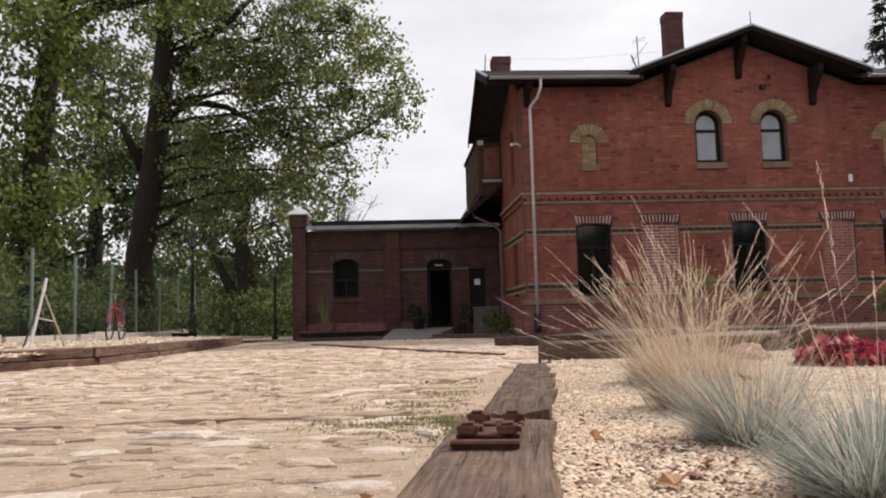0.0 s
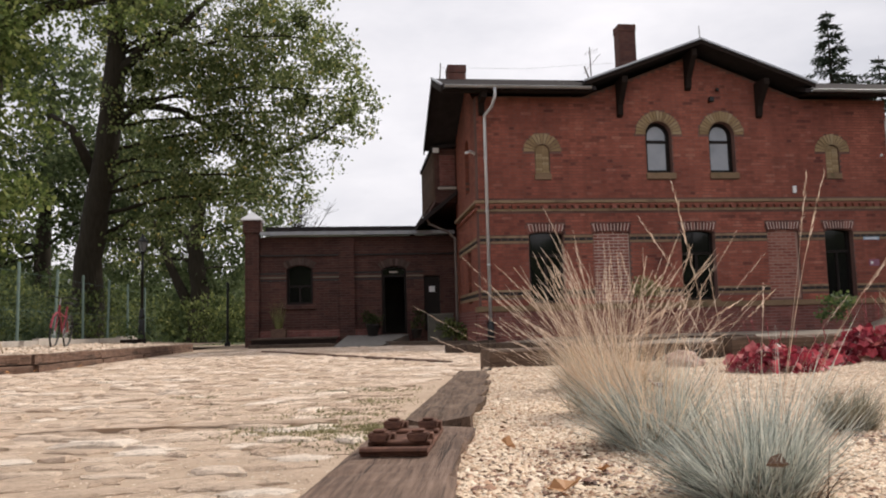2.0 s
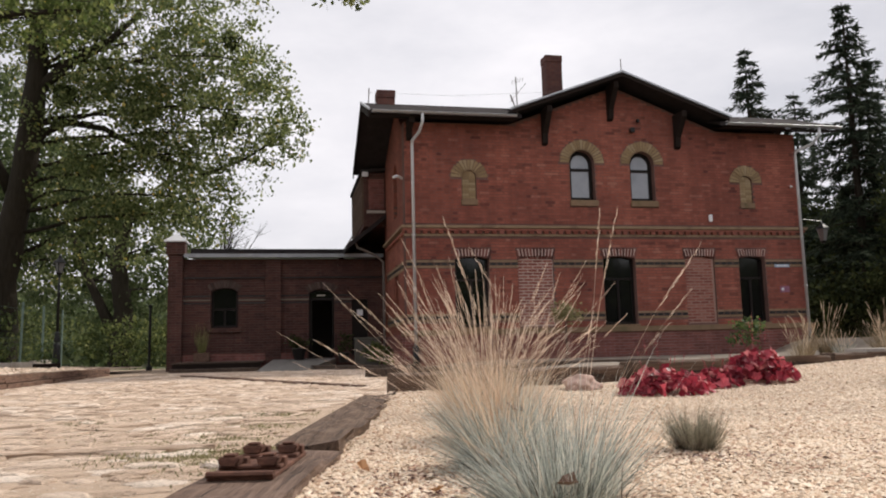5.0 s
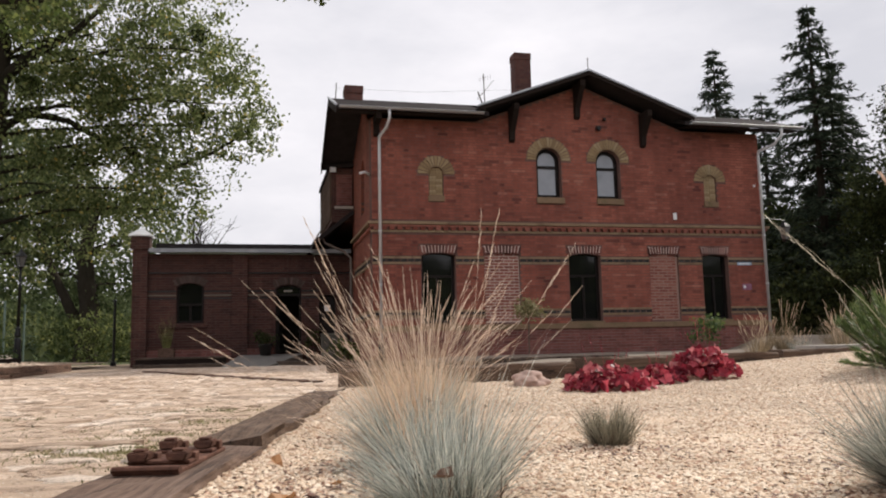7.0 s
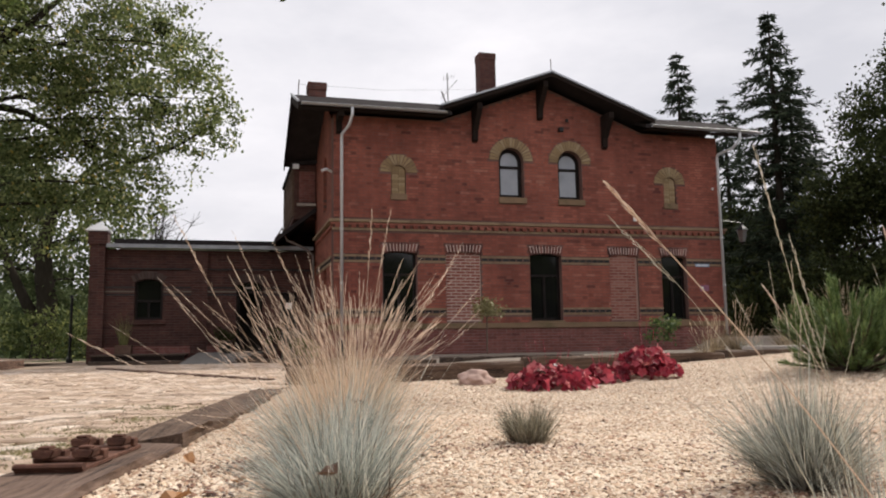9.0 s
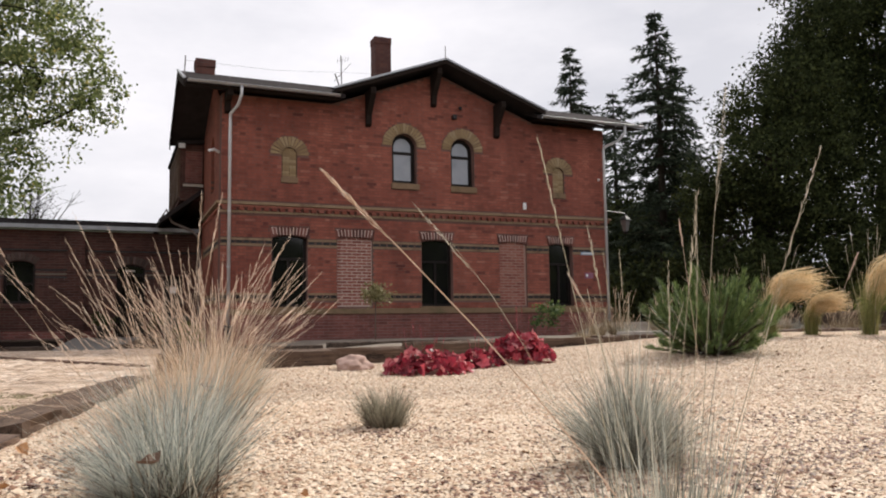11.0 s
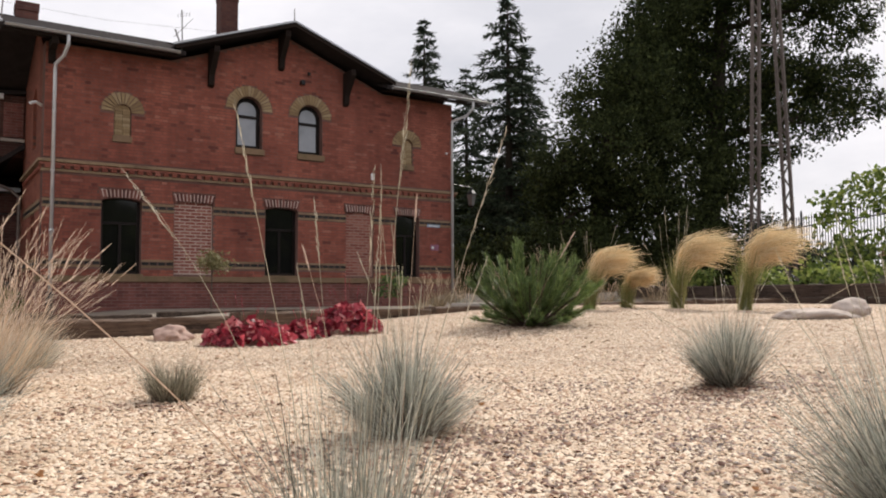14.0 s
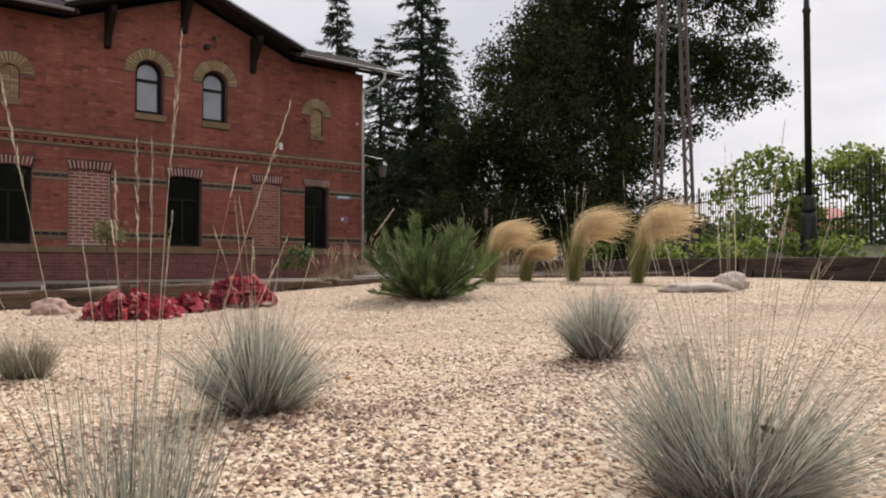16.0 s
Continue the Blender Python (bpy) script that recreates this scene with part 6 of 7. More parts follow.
def tripod():
    ob = thing("wooden_tripod", "white and pale wood tripod stand on the gravel strip", "tripod", at=(-5.35, 15.5, 0.15))
    top = Vector((0.09, 0, 0.84))
    part("leg", tube([top, (-0.05, -0.1, 0.0)], [0.02, 0.024], 8), M["white_plastic"], ob, "white front leg")
    part("leg", tube([top, (0.36, 0.12, 0.02)], [0.013, 0.016], 8), M["pale_wood"], ob)
    part("leg", tube([top, (-0.32, 0.3, 0.02)], [0.013, 0.016], 8), M["twig"], ob)
    part("head", tube([top, top + Vector((0.04, 0, 0.2))], [0.03, 0.02], 8), M["white_plastic"], ob)
    part("handle", tube([top + Vector((0.03, 0, 0.15)), top + Vector((-0.12, 0, 0.08))], 0.012, 6), M["black_iron"], ob)
    part("brace", tube([(0.04, -0.03, 0.45), (0.22, 0.06, 0.4)], 0.01, 6), M["white_plastic"], ob)


tripod()


def ring(c, r, t, axis="x", n=28, bm=None):
    pts = [(c[0] + (0 if axis == "x" else r * math.cos(2 * math.pi * i / n)), c[1] + (r * math.cos(2 * math.pi * i / n) if axis == "x" else 0), c[2] + r * math.sin(2 * math.pi * i / n)) for i in range(n + 1)]
    return tube(pts, t, 6, bm, caps=False)


def bicycle():
    red = simple("red_bicycle_paint", (0.22, 0.012, 0.03), 0.4, 0, 0.15, 8)
    rub = simple("black_rubber", (0.02, 0.02, 0.02), 0.8)
    ob = thing("bicycle", "red city bicycle leaning at the fence", "bicycle", at=(-6.22, 21.3, 0.17))
    ob.rotation_euler = (0, 0.1, 0.1)
    ob.scale = (1.04, 1.04, 1.04)
    for y in (-0.52, 0.52):
        w = part("wheel", ring((0, y, 0.34), 0.31, 0.011), M["black_iron"], ob)
        part("tyre", ring((0, y, 0.34), 0.33, 0.019), rub, w)
        sp = bmesh.new()
        for i in range(14):
            a = 2 * math.pi * i / 14
            tube([(0, y, 0.34), (0, y + 0.31 * math.cos(a), 0.34 + 0.31 * math.sin(a))], 0.002, 3, sp)
        part("spoke_set", sp, M["zinc"], w)
    for a, b, r in (((0, -0.52, 0.34), (0, -0.4, 0.86), 0.016), ((0, -0.42, 0.8), (0, 0.05, 0.32), 0.019), ((0, -0.4, 0.72), (0, 0.18, 0.62), 0.017), ((0, 0.05, 0.3), (0, 0.22, 0.85), 0.016), ((0, 0.05, 0.3), (0, 0.52, 0.34), 0.011), ((0, 0.18, 0.72), (0, 0.52, 0.34), 0.011)):
        part("frame_tube", tube([a, b], r, 8), red, ob)
    part("handlebar", tube([(-0.28, -0.3, 1.0), (-0.2, -0.4, 1.04), (0, -0.4, 1.0), (0.2, -0.4, 1.04), (0.28, -0.3, 1.0)], 0.013, 8), M["black_iron"], ob)
    part("stem", tube([(0, -0.4, 0.84), (0, -0.4, 1.0)], 0.014, 8), M["zinc"], ob)
    part("saddle", box(-0.07, 0.07, 0.13, 0.38, 0.9, 0.95, bevel=0.02), rub, ob)
    part("crank", ring((0.04, 0.05, 0.3), 0.09, 0.008), M["zinc"], ob)
    part("mudguard", tube([(0, -0.88, 0.4), (0, -0.78, 0.62), (0, -0.55, 0.71), (0, -0.3, 0.62)], 0.022, 6), red, ob)


bicycle()


def lantern(ob, z, s=1.0):
    """A four-sided old-fashioned lantern head."""
    part("lantern_glass", lathe([(0.085 * s, z + 0.02), (0.15 * s, z + 0.3 * s)], 4), M["lantern"], ob)
    bm = bmesh.new()
    for i in range(4):
        a = 2 * math.pi * i / 4
        tube([(0.09 * s * math.cos(a), 0.09 * s * math.sin(a), z), (0.16 * s * math.cos(a), 0.16 * s * math.sin(a), z + 0.32 * s)], 0.012 * s, 4, bm)
    part("lantern_frame", bm, M["black_iron"], ob)
    part("lantern_roof", lathe([(0.2 * s, z + 0.32 * s), (0.19 * s, z + 0.35 * s), (0.07 * s, z + 0.46 * s), (0.05 * s, z + 0.52 * s), (0.015 * s, z + 0.6 * s)], 8), M["black_iron"], ob)
    part("lantern_floor", lathe([(0.03 * s, z - 0.08), (0.1 * s, z - 0.02), (0.1 * s, z)], 8), M["black_iron"], ob)


k = Mat("frosted_lantern_glass", rough=0.4, spec=0.5)
k.color((0.14, 0.14, 0.135))
M["lantern"] = k.m


def street_lamp(at, z0, h, label, s=1.0):
    ob = thing("street_lamp", label, "lamp post", "lamp posts", at=(at[0], at[1], z0))
    part("base", lathe([(0.17 * s, 0), (0.17 * s, 0.1), (0.12 * s, 0.16), (0.14 * s, 0.28), (0.11 * s, 0.6), (0.115 * s, 0.78), (0.09 * s, 0.85)], 12), M["black_iron"], ob, "", True)
    part("collar", lathe([(0.1 * s, 0.86), (0.11 * s, 0.92), (0.075 * s, 1.02), (0.085 * s, 1.08), (0.06 * s, 1.15)], 12), M["black_iron"], ob, "", True)
    part("shaft", lathe([(0.055 * s, 1.14), (0.05 * s, h - 0.6), (0.07 * s, h - 0.58), (0.045 * s, h - 0.5), (0.035 * s, h)], 12), M["black_iron"], ob, "", True)
    lantern(ob, h + 0.05, s * 1.1)


street_lamp((-5.97, 26.95), 0.0, 2.75, "black iron lamp post with an old-fashioned lantern by the yard", 0.8)
street_lamp((14.95, 9.45), 0.5, 5.0, "tall black cast-iron lamp post on the raised bed", 1.12)

crate = thing("planter_box", "dark planter box with trailing plants at the lamp's foot", "planter", at=(-6.0, 26.2, 0.02))
part("box", box(-0.3, 0.3, -0.2, 0.2, 0, 0.26, bevel=0.02), M["soffit"], crate)
part("leafage", foliage([(-0.12, 0, 0.5, 0.24), (0.08, 0, 0.34, 0.2), (-0.05, 0, 0.75, 0.16)], 500, 0.07, 3, M["green_leaf"], 0.1, 10, "leafage"), None, crate)

# ---- in front of the annex: deck edges, ramp, pots ----
ramp = new("ramp", mesh_of("ramp", plate([(-0.45, 23.9, -0.03), (0.75, 23.7, -0.03), (1.75, 27.38, 0.22), (-0.1, 27.38, 0.22)], 0.3), M["grey_paving"]))
tagged(ramp, "grey paved ramp rising to the entrance", "ramp", kind="structure")
LD = "dark wooden sleeper edging the planting at the annex"
deck = thing("wooden_deck", "low dark weathered timber deck before the annex wall", "deck", at=(-1.5, 26.4, 0))
part("skirt", box(-1.18, 1.1, -0.86, -0.82, -0.1, 0.17, bevel=0.006), M["soffit"], deck)
part("skirt", box(-1.22, -1.18, -0.86, 1.02, -0.1, 0.17, bevel=0.006), M["soffit"], deck)
board = mesh_of("board", box(-1.24, 1.12, -0.07, 0.07, 0.172, 0.205, bevel=0.006), M["sleeper_x"])
for i in range(13):
    b0 = part("board", board, None, deck)
    b0.location = (0.012 * math.sin(i * 2.3), -0.82 + 0.148 * i, 0)
sleeper((-2.75, 25.6), (-0.35, 24.9), 0.24, 0.04, 0.18, LD, "sleeper_x", "sleepers at the annex", seed=42)
sleeper((1.0, 24.6), (3.3, 21.7), 0.24, 0.06, 0.2, LD, "sleeper_x", "sleepers at the annex", seed=43)
sleeper((1.6, 16.9), (4.2, 16.6), 0.26, 0.1, 0.2, LD, "sleeper_x", "sleepers at the annex", seed=44)
sleeper((4.3, 16.6), (6.9, 16.4), 0.26, 0.14, 0.2, LD, "sleeper_x", "sleepers at the annex", seed=45)
sleeper((-1.9, 21.2), (-0.3, 17.2), 0.12, -0.02, 0.1, "flat worn timber set almost flush across the yard", "sleeper_red", "timbers in the yard", seed=46)
sleeper((-0.3, 17.1), (1.2, 13.2), 0.12, -0.02, 0.1, "flat worn timber set almost flush across the yard", "sleeper_red", "timbers in the yard", seed=47)
sleeper((-2.6, 7.4), (-0.05, 7.45), 0.14, -0.041, 0.1, "flat sandy timber set flush between the stones", "sleeper_dusty", "timbers in the yard", seed=48)
sleeper((-5.1, 7.35), (-2.65, 7.4), 0.14, -0.041, 0.1, "flat sandy timber set flush between the stones", "sleeper_dusty", "timbers in the yard", seed=49)
post = thing("iron_post", "thin dark iron post at the end of the fence", "post", at=(-4.17, 30.9, -0.06))
part("shaft", tube([(0, 0, 0), (0.01, 0, 2.1)], 0.045, 8), M["black_iron"], post)
part("cap", lathe([(0.06, 2.1), (0.06, 2.14), (0.02, 2.18)], 8), M["black_iron"], post)
part("foot", lathe([(0.1, 0), (0.1, 0.12), (0.06, 0.16)], 8), M["black_iron"], post)


def bush(name, at, z, blobs, per, leaf, mat, label, seed, pot=None, stem=0.0, category="shrub"):
    ob = thing(name, label, category, at=(at[0], at[1], z))
    if pot:
        part("pot", lathe([(pot * 0.7, 0), (pot, pot * 1.5), (pot * 1.05, pot * 1.5), (pot * 1.05, pot * 1.7), (pot * 0.9, pot * 1.7)], 14), M["pot"], ob, "", True)
    if stem:
        part("stem", tube([(0, 0, 0), (0.01, 0, stem)], 0.014, 6), M["twig"], ob)
    part("foliage", foliage(blobs, per, leaf, seed, mat, 0.12, 12, "foliage"), None, ob)
    return ob


M["pot"] = simple("dark_pot", (0.035, 0.03, 0.028), 0.6)
M["terracotta"] = simple("terracotta", (0.3, 0.12, 0.07), 0.8)
bush("potted_shrub", (0.65, 27.0), 0.2, [(0, 0, 0.5, 0.25)], 900, 0.07, M["lime_leaf"], "round dark shrub in a pot beside the entrance", 51, 0.2)
pg = thing("potted_grass", "tall thin dry grass in a low wooden pot on the deck", "potted plant", at=(-2.1, 27.0, 0.207))
part("pot", box(-0.22, 0.22, -0.16, 0.16, 0.0, 0.26, bevel=0.015), M["sleeper_red"], pg)
s = Soup()
cushion(s, random.Random(52), 130, 0.1, 0.85, 0.3, 0.25, 0.008, 5)
p = part("foliage", s.mesh("foliage", M["stipa_green"]), None, pg)
p.location.z = 0.25
bush("potted_shrub", (1.95, 26.9), 0.1, [(0, 0, 0.5, 0.2), (0.05, 0, 0.75, 0.14)], 700, 0.07, M["lime_leaf"], "slim dark shrub beside the doorway", 53, 0.16)
cabinet = thing("meter_cabinet", "grey-green utility cabinet in the corner of the walls", "cabinet", at=(2.55, 25.9, 0))
part("body", box(-0.35, 0.35, -0.2, 0.2, 0.0, 0.75, bevel=0.02), simple("grey_green_paint", (0.085, 0.08, 0.065), 0.7), cabinet)
part("lid", box(-0.37, 0.37, -0.22, 0.22, 0.752, 0.79, bevel=0.008), simple("grey_green_paint_lid", (0.11, 0.105, 0.085), 0.7), cabinet)
bush("evergreen_shrub", (2.75, 25.0), 0.0, [(0, 0, 0.35, 0.35), (0.3, -0.3, 0.25, 0.25)], 500, 0.08, M["shrub_leaf"], "low evergreen shrub at the house corner", 54)

# ---- raised ground before and beside the house ----
M["soil"] = simple("grey_brown_soil", (0.2, 0.165, 0.13), 0.95, 0, 0.4, 2, 0.5)
def terrace_z(x, y):
    f = max(0.0, min(1.0, (x - 2.8) / 2.5))
    up = max(0.0, min(1.0, (x - 13.0) / 1.0))
    return -0.07 + f * 0.17 + up * 0.33 + 0.012 * noise.noise((x, y, 2))


terrace = sheet("terrace", 2.6, 60.0, 11.62, 22.52, 200, 40, terrace_z, M["soil"], "sandy raised ground between the bed and the house")


def upper_z(x, y):
    return 0.46 + 0.34 * max(0.0, min(1.0, (x - 14.2) / 2.5)) + 0.03 * noise.noise((x, y, 5))


upper = sheet("raised_bed", 13.82, 60.0, -6.0, 11.6, 90, 40, upper_z, M["lawn"], "raised bed of earth and low plants behind the sleeper wall")
LW = "dark wooden sleeper in the retaining wall of the raised bed"
for i, (p, q) in enumerate(zip([(13.72, 2.0), (13.72, 4.6), (13.72, 7.2), (13.72, 9.8), (13.72, 12.4)], [(13.72, 4.56), (13.72, 7.16), (13.72, 9.76), (13.72, 12.36), (13.72, 14.9)])):
    sleeper(p, q, 0.24, 0.32, 0.24, LW, "sleeper_black", "sleepers of the wall", seed=60 + i)
    sleeper((p[0] + 0.02, p[1] + 0.3), (q[0] + 0.02, q[1] + 0.28), 0.24, 0.54, 0.215, LW, "sleeper_black", "sleepers of the wall", seed=70 + i)
slabs = new("stone_slab", mesh_of("stone_slab", box(-1.0, 1.0, -0.2, 0.2, -0.06, 0.0, bevel=0.01), M["concrete"]))
slabs.location = (8.2, 12.0, 0.275)
tagged(slabs, "long pale plank lying behind the bed", "plank")
hedge("low_plants", "low green plants on the raised bed", [(15.2 + 0.8 * (i % 4), 6.5 + 0.8 * i, 0.75, 0.32) for i in range(9)] + [(14.25 + 0.35 * (i % 3), 5.2 + 0.55 * i, 0.66 + 0.06 * (i % 2), 0.26) for i in range(17)], 420, 0.09, M["vine_leaf"], 36, 0.14)


def iron_fence():
    ob = thing("iron_fence", "black wrought-iron palisade fence with pointed bars", "fence", at=(0, 0, 0))
    a, b = Vector((15.2, 5.6, 0.82)), Vector((21.5, 17.6, 0.82))
    d = (b - a).normalized()
    n = int((b - a).length / 0.115)
    bar = mesh_of("bar", tube([(0, 0, 0), (0, 0, 1.45), (0, 0, 1.5), (0, 0, 1.58)], [0.011, 0.011, 0.02, 0.002], 5), M["black_iron"])
    for i in range(n):
        p = a + d * 0.115 * i
        if i % 18 == 0:
            part("fence_post", tube([p, p + Vector((0, 0, 1.65)), p + Vector((0, 0, 1.72))], [0.03, 0.03, 0.01], 8), M["black_iron"], ob)
        else:
            o = part("bar", bar, None, ob)
            o.location = p
    for z in (0.15, 0.55, 1.3):
        part("rail", tube([a + Vector((0, 0, z)), b + Vector((0, 0, z))], 0.018, 6), M["black_iron"], ob)


iron_fence()

far_house = thing("far_house", "distant pale house with a faded red roof beyond the fence", "house", at=(60.5, 29.6, -0.1))
part("wall", box(-2.6, 2.6, -2.2, 2.2, 0, 3.0), M["concrete"], far_house)
part("roof", slab([(-2.7, 3.004), (2.7, 3.004), (0, 5.0)], [], 5.8, lambda u, v, w: Vector((w - 2.9, u, v))), simple("faded_red_tile", (0.5, 0.22, 0.19), 0.8, 0, 0.2, 3), far_house, "faded red tiled roof")


def mast():
    """A power mast of two laced steel columns that lean together."""
    ob = thing("lattice_mast", "weathered steel lattice mast of two leaning columns", "mast", at=(25.2, 19.0, 0))
    for sgn in (-1, 1):
        col = new("column")
        col.parent = ob
        foot, top = Vector((0.52 * sgn, -0.4 * sgn, 0)), Vector((0.16 * sgn, -0.12 * sgn, 15))
        across = Vector((0.8, -0.6, 0))
        rails = []
        for o in (-0.13, 0.13):
            a, b = foot + across * o, top + across * o * 0.8
            rails.append((a, b))
            part("rail", tube([a, b], 0.065, 4), M["old_steel"], col)
        n = 34
        for i in range(n):
            p = rails[i % 2][0].lerp(rails[i % 2][1], i / n)
            q = rails[(i + 1) % 2][0].lerp(rails[(i + 1) % 2][1], (i + 1) / n)
            part("lacing_bar", tube([p, q], 0.03, 4), M["old_steel"], col)
    for z in (2.0, 5.5, 9.0, 12.5):
        f = z / 15
        w = 0.52 + (0.16 - 0.52) * f
        part("tie", tube([(-w, 0.77 * w, z), (w, -0.77 * w, z)], 0.03, 4), M["old_steel"], ob)


mast()

# ---- fittings of the house ----
part("alarm_box", box(11.6, 11.7, FY - 0.05, FY - 0.002, 3.68, 3.87, bevel=0.01), M["white_plastic"], house, "small white box above the cornice")
part("floodlight", box(9.4, 9.52, FY - 0.16, FY - 0.02, 6.1, 6.22, bevel=0.02), M["black_iron"], house, "dark floodlight in the gable")
part("floodlight", box(9.63, 9.7, FY - 0.1, FY - 0.02, 6.4, 6.48, bevel=0.015), M["black_iron"], house)
part("security_camera", tube([(14.2, FY - 0.01, 4.68), (14.15, FY - 0.12, 4.68), (14.05, FY - 0.24, 4.66)], 0.03, 8), M["white_plastic"], house, "small white camera on the wall")
part("security_camera", tube([(XL - 0.01, 23.0, 4.8), (XL - 0.14, 22.9, 4.84), (XL - 0.28, 22.7, 4.76)], 0.035, 8), M["white_plastic"], house, "white camera on a bracket")
sign = part("sign", box(13.5, 13.95, FY - 0.02, FY - 0.008, 2.42, 2.5), simple("pale_blue_sign", (0.3, 0.38, 0.5), 0.4), house, "narrow pale blue sign")
part("lettering", box(13.55, 13.9, FY - 0.026, FY - 0.021, 2.445, 2.475), M["white_plastic"], sign, "pale bar of lettering")
sign = part("sign", box(13.62, 13.9, FY - 0.02, FY - 0.002, 1.73, 1.9), simple("violet_sign", (0.25, 0.1, 0.16), 0.4), house, "small dark plaque with a pale mark")
part("lettering", box(13.65, 13.72, FY - 0.026, FY - 0.021, 1.78, 1.85), M["white_plastic"], sign)
wl = part("wall_lantern", tube([(14.43, 23.6, 3.75), (15.0, 23.6, 3.95), (15.9, 23.7, 3.9)], 0.013, 6), M["black_iron"], house, "wall bracket with a lantern")
for nm, pr, mt in (("lantern_glass", [(0.09, 3.32), (0.16, 3.66)], "lantern"), ("lantern_roof", [(0.2, 3.67), (0.17, 3.71), (0.06, 3.82), (0.02, 3.9)], "black_iron"), ("lantern_floor", [(0.03, 3.24), (0.1, 3.315)], "black_iron")):
    part(nm, lathe(pr, 6, (15.9, 23.7, 0)), M[mt], wl)

# aerials and rods on the roof
part("lightning_rod", tube([(9.0, YE, AP), (9.0, YE, AP + 0.35)], 0.012, 5), M["old_steel"], house)
part("lightning_rod", tube([(X0 + 0.02, YE + 0.6, EAVE + 0.3), (X0 + 0.05, YE + 0.6, EAVE + 0.85)], 0.014, 5), M["old_steel"], house)
aer = part("aerial", tube([(6.2, 22.4, 6.4), (6.18, 22.4, 7.45)], 0.014, 5), M["old_steel"], house, "thin television aerial")
part("aerial_boom", tube([(6.0, 22.4, 6.75), (6.42, 22.3, 7.25)], 0.008, 4), M["old_steel"], aer)
for i in range(5):
    part("aerial_rod", tube([(6.05 + 0.07 * i, 22.25, 7.3 + 0.02 * i), (6.12 + 0.07 * i, 22.55, 7.3 + 0.02 * i)], 0.006, 4), M["old_steel"], aer)
part("aerial_strut", tube([(6.2, 22.4, 6.45), (6.02, 22.4, 6.95)], 0.02, 4), M["old_steel"], aer)
wire = bmesh.new()
tube([(X0 + 0.05, YE + 0.6, 6.95), (4.5, 22.6, 6.93), (6.2, 22.4, 7.0), (8.2, 25, 8.0)], 0.0028, 4, wire)
part("roof_wire", wire, M["old_steel"], house)

# side of the house: timber balcony, pipe, downpipe
bal = thing("bay", "jettied reddish bay with a slatted side on the house flank", "bay", at=(0, 0, 0))
part("body", box(2.56, 3.69, 26.5, 30.2, 4.1, 5.75), M["brick_shaded"], bal)
part("rear_wall", box(2.6, 3.69, 30.22, 30.4, 3.1, 4.2), M["brick_shaded"], bal)
part("front_panel", box(2.7, 3.17, 26.46, 26.496, 4.62, 5.55, bevel=0.01), M["brick_plinth"], bal, "reddish front panel")
part("ledge", box(2.64, 3.2, 26.42, 26.494, 4.5, 4.58, bevel=0.01), M["concrete"], bal, "pale ledge")
slat = mesh_of("slat", box(2.5, 2.556, -0.05, 0.05, 4.2, 5.7, bevel=0.008), M["sleeper_dark"])
for i in range(12):
    o = part("slat", slat, None, bal)
    o.location.y = 26.6 + 0.32 * i
part("roof", plate([(2.46, 26.4, 5.82), (3.69, 26.4, 5.95), (3.69, 30.3, 5.95), (2.46, 30.3, 5.82)], 0.1), M["roofing"], bal)
part("patch", box(2.5, 2.68, 26.33, 26.38, 5.6, 5.74, bevel=0.01), M["white_plastic"], bal, "torn white sheet at the eaves")
part("skirt_roof", plate([(2.0, 26.2, 3.5), (3.19, 26.2, 4.45), (3.19, 30.4, 4.45), (2.0, 30.4, 3.5)], 0.14), M["roofing"], bal, "dark lean-to roof under the bay")
part("downpipe", tube([(2.05, 26.4, 3.5), (2.2, 26.4, 3.8), (2.35, 26.38, 3.45), (2.9, 26.35, 3.2), (3.1, 26.3, 3.0), (3.1, 26.3, 0.4)], 0.04, 8), M["old_steel"], house, "zinc pipe in the corner")

# ---- plants in front of the house ----
standard = bush("standard_rose", (5.55, 17.75), 0.15, [(0, 0, 0.92, 0.2), (-0.1, 0, 0.85, 0.15), (0.14, 0, 0.84, 0.15)], 1300, 0.06, M["weed_leaf"], "small standard tree with a round head on a thin stem", 55, None, 0.85)
bush("shrub", (9.9, 18.6), 0.18, [(0, 0, 0.4, 0.3), (0.2, 0, 0.6, 0.2)], 500, 0.08, M["green_leaf"], "green shrub under the window", 56)


def dry_grass(at, z, n, length, seed, mat="straw", label="dry straw-coloured grass clump before the house"):
    rnd = random.Random(seed)
    ob = thing("dry_grass", label, "ornamental grass", "grasses before the house", at=(at[0], at[1], z))
    s = Soup()
    cushion(s, rnd, n, 0.12, length, 0.75, 0.5, 0.007, 5)
    part("foliage", s.mesh("foliage", M[mat]), None, ob)
    s = Soup()
    stalks(s, rnd, max(4, n // 12), 0.1, length * 1.35, 0.5, 0.3, 0.005, 0.012)
    part("flower_stalk", s.mesh("flower_stalk", M["straw"]), None, ob)


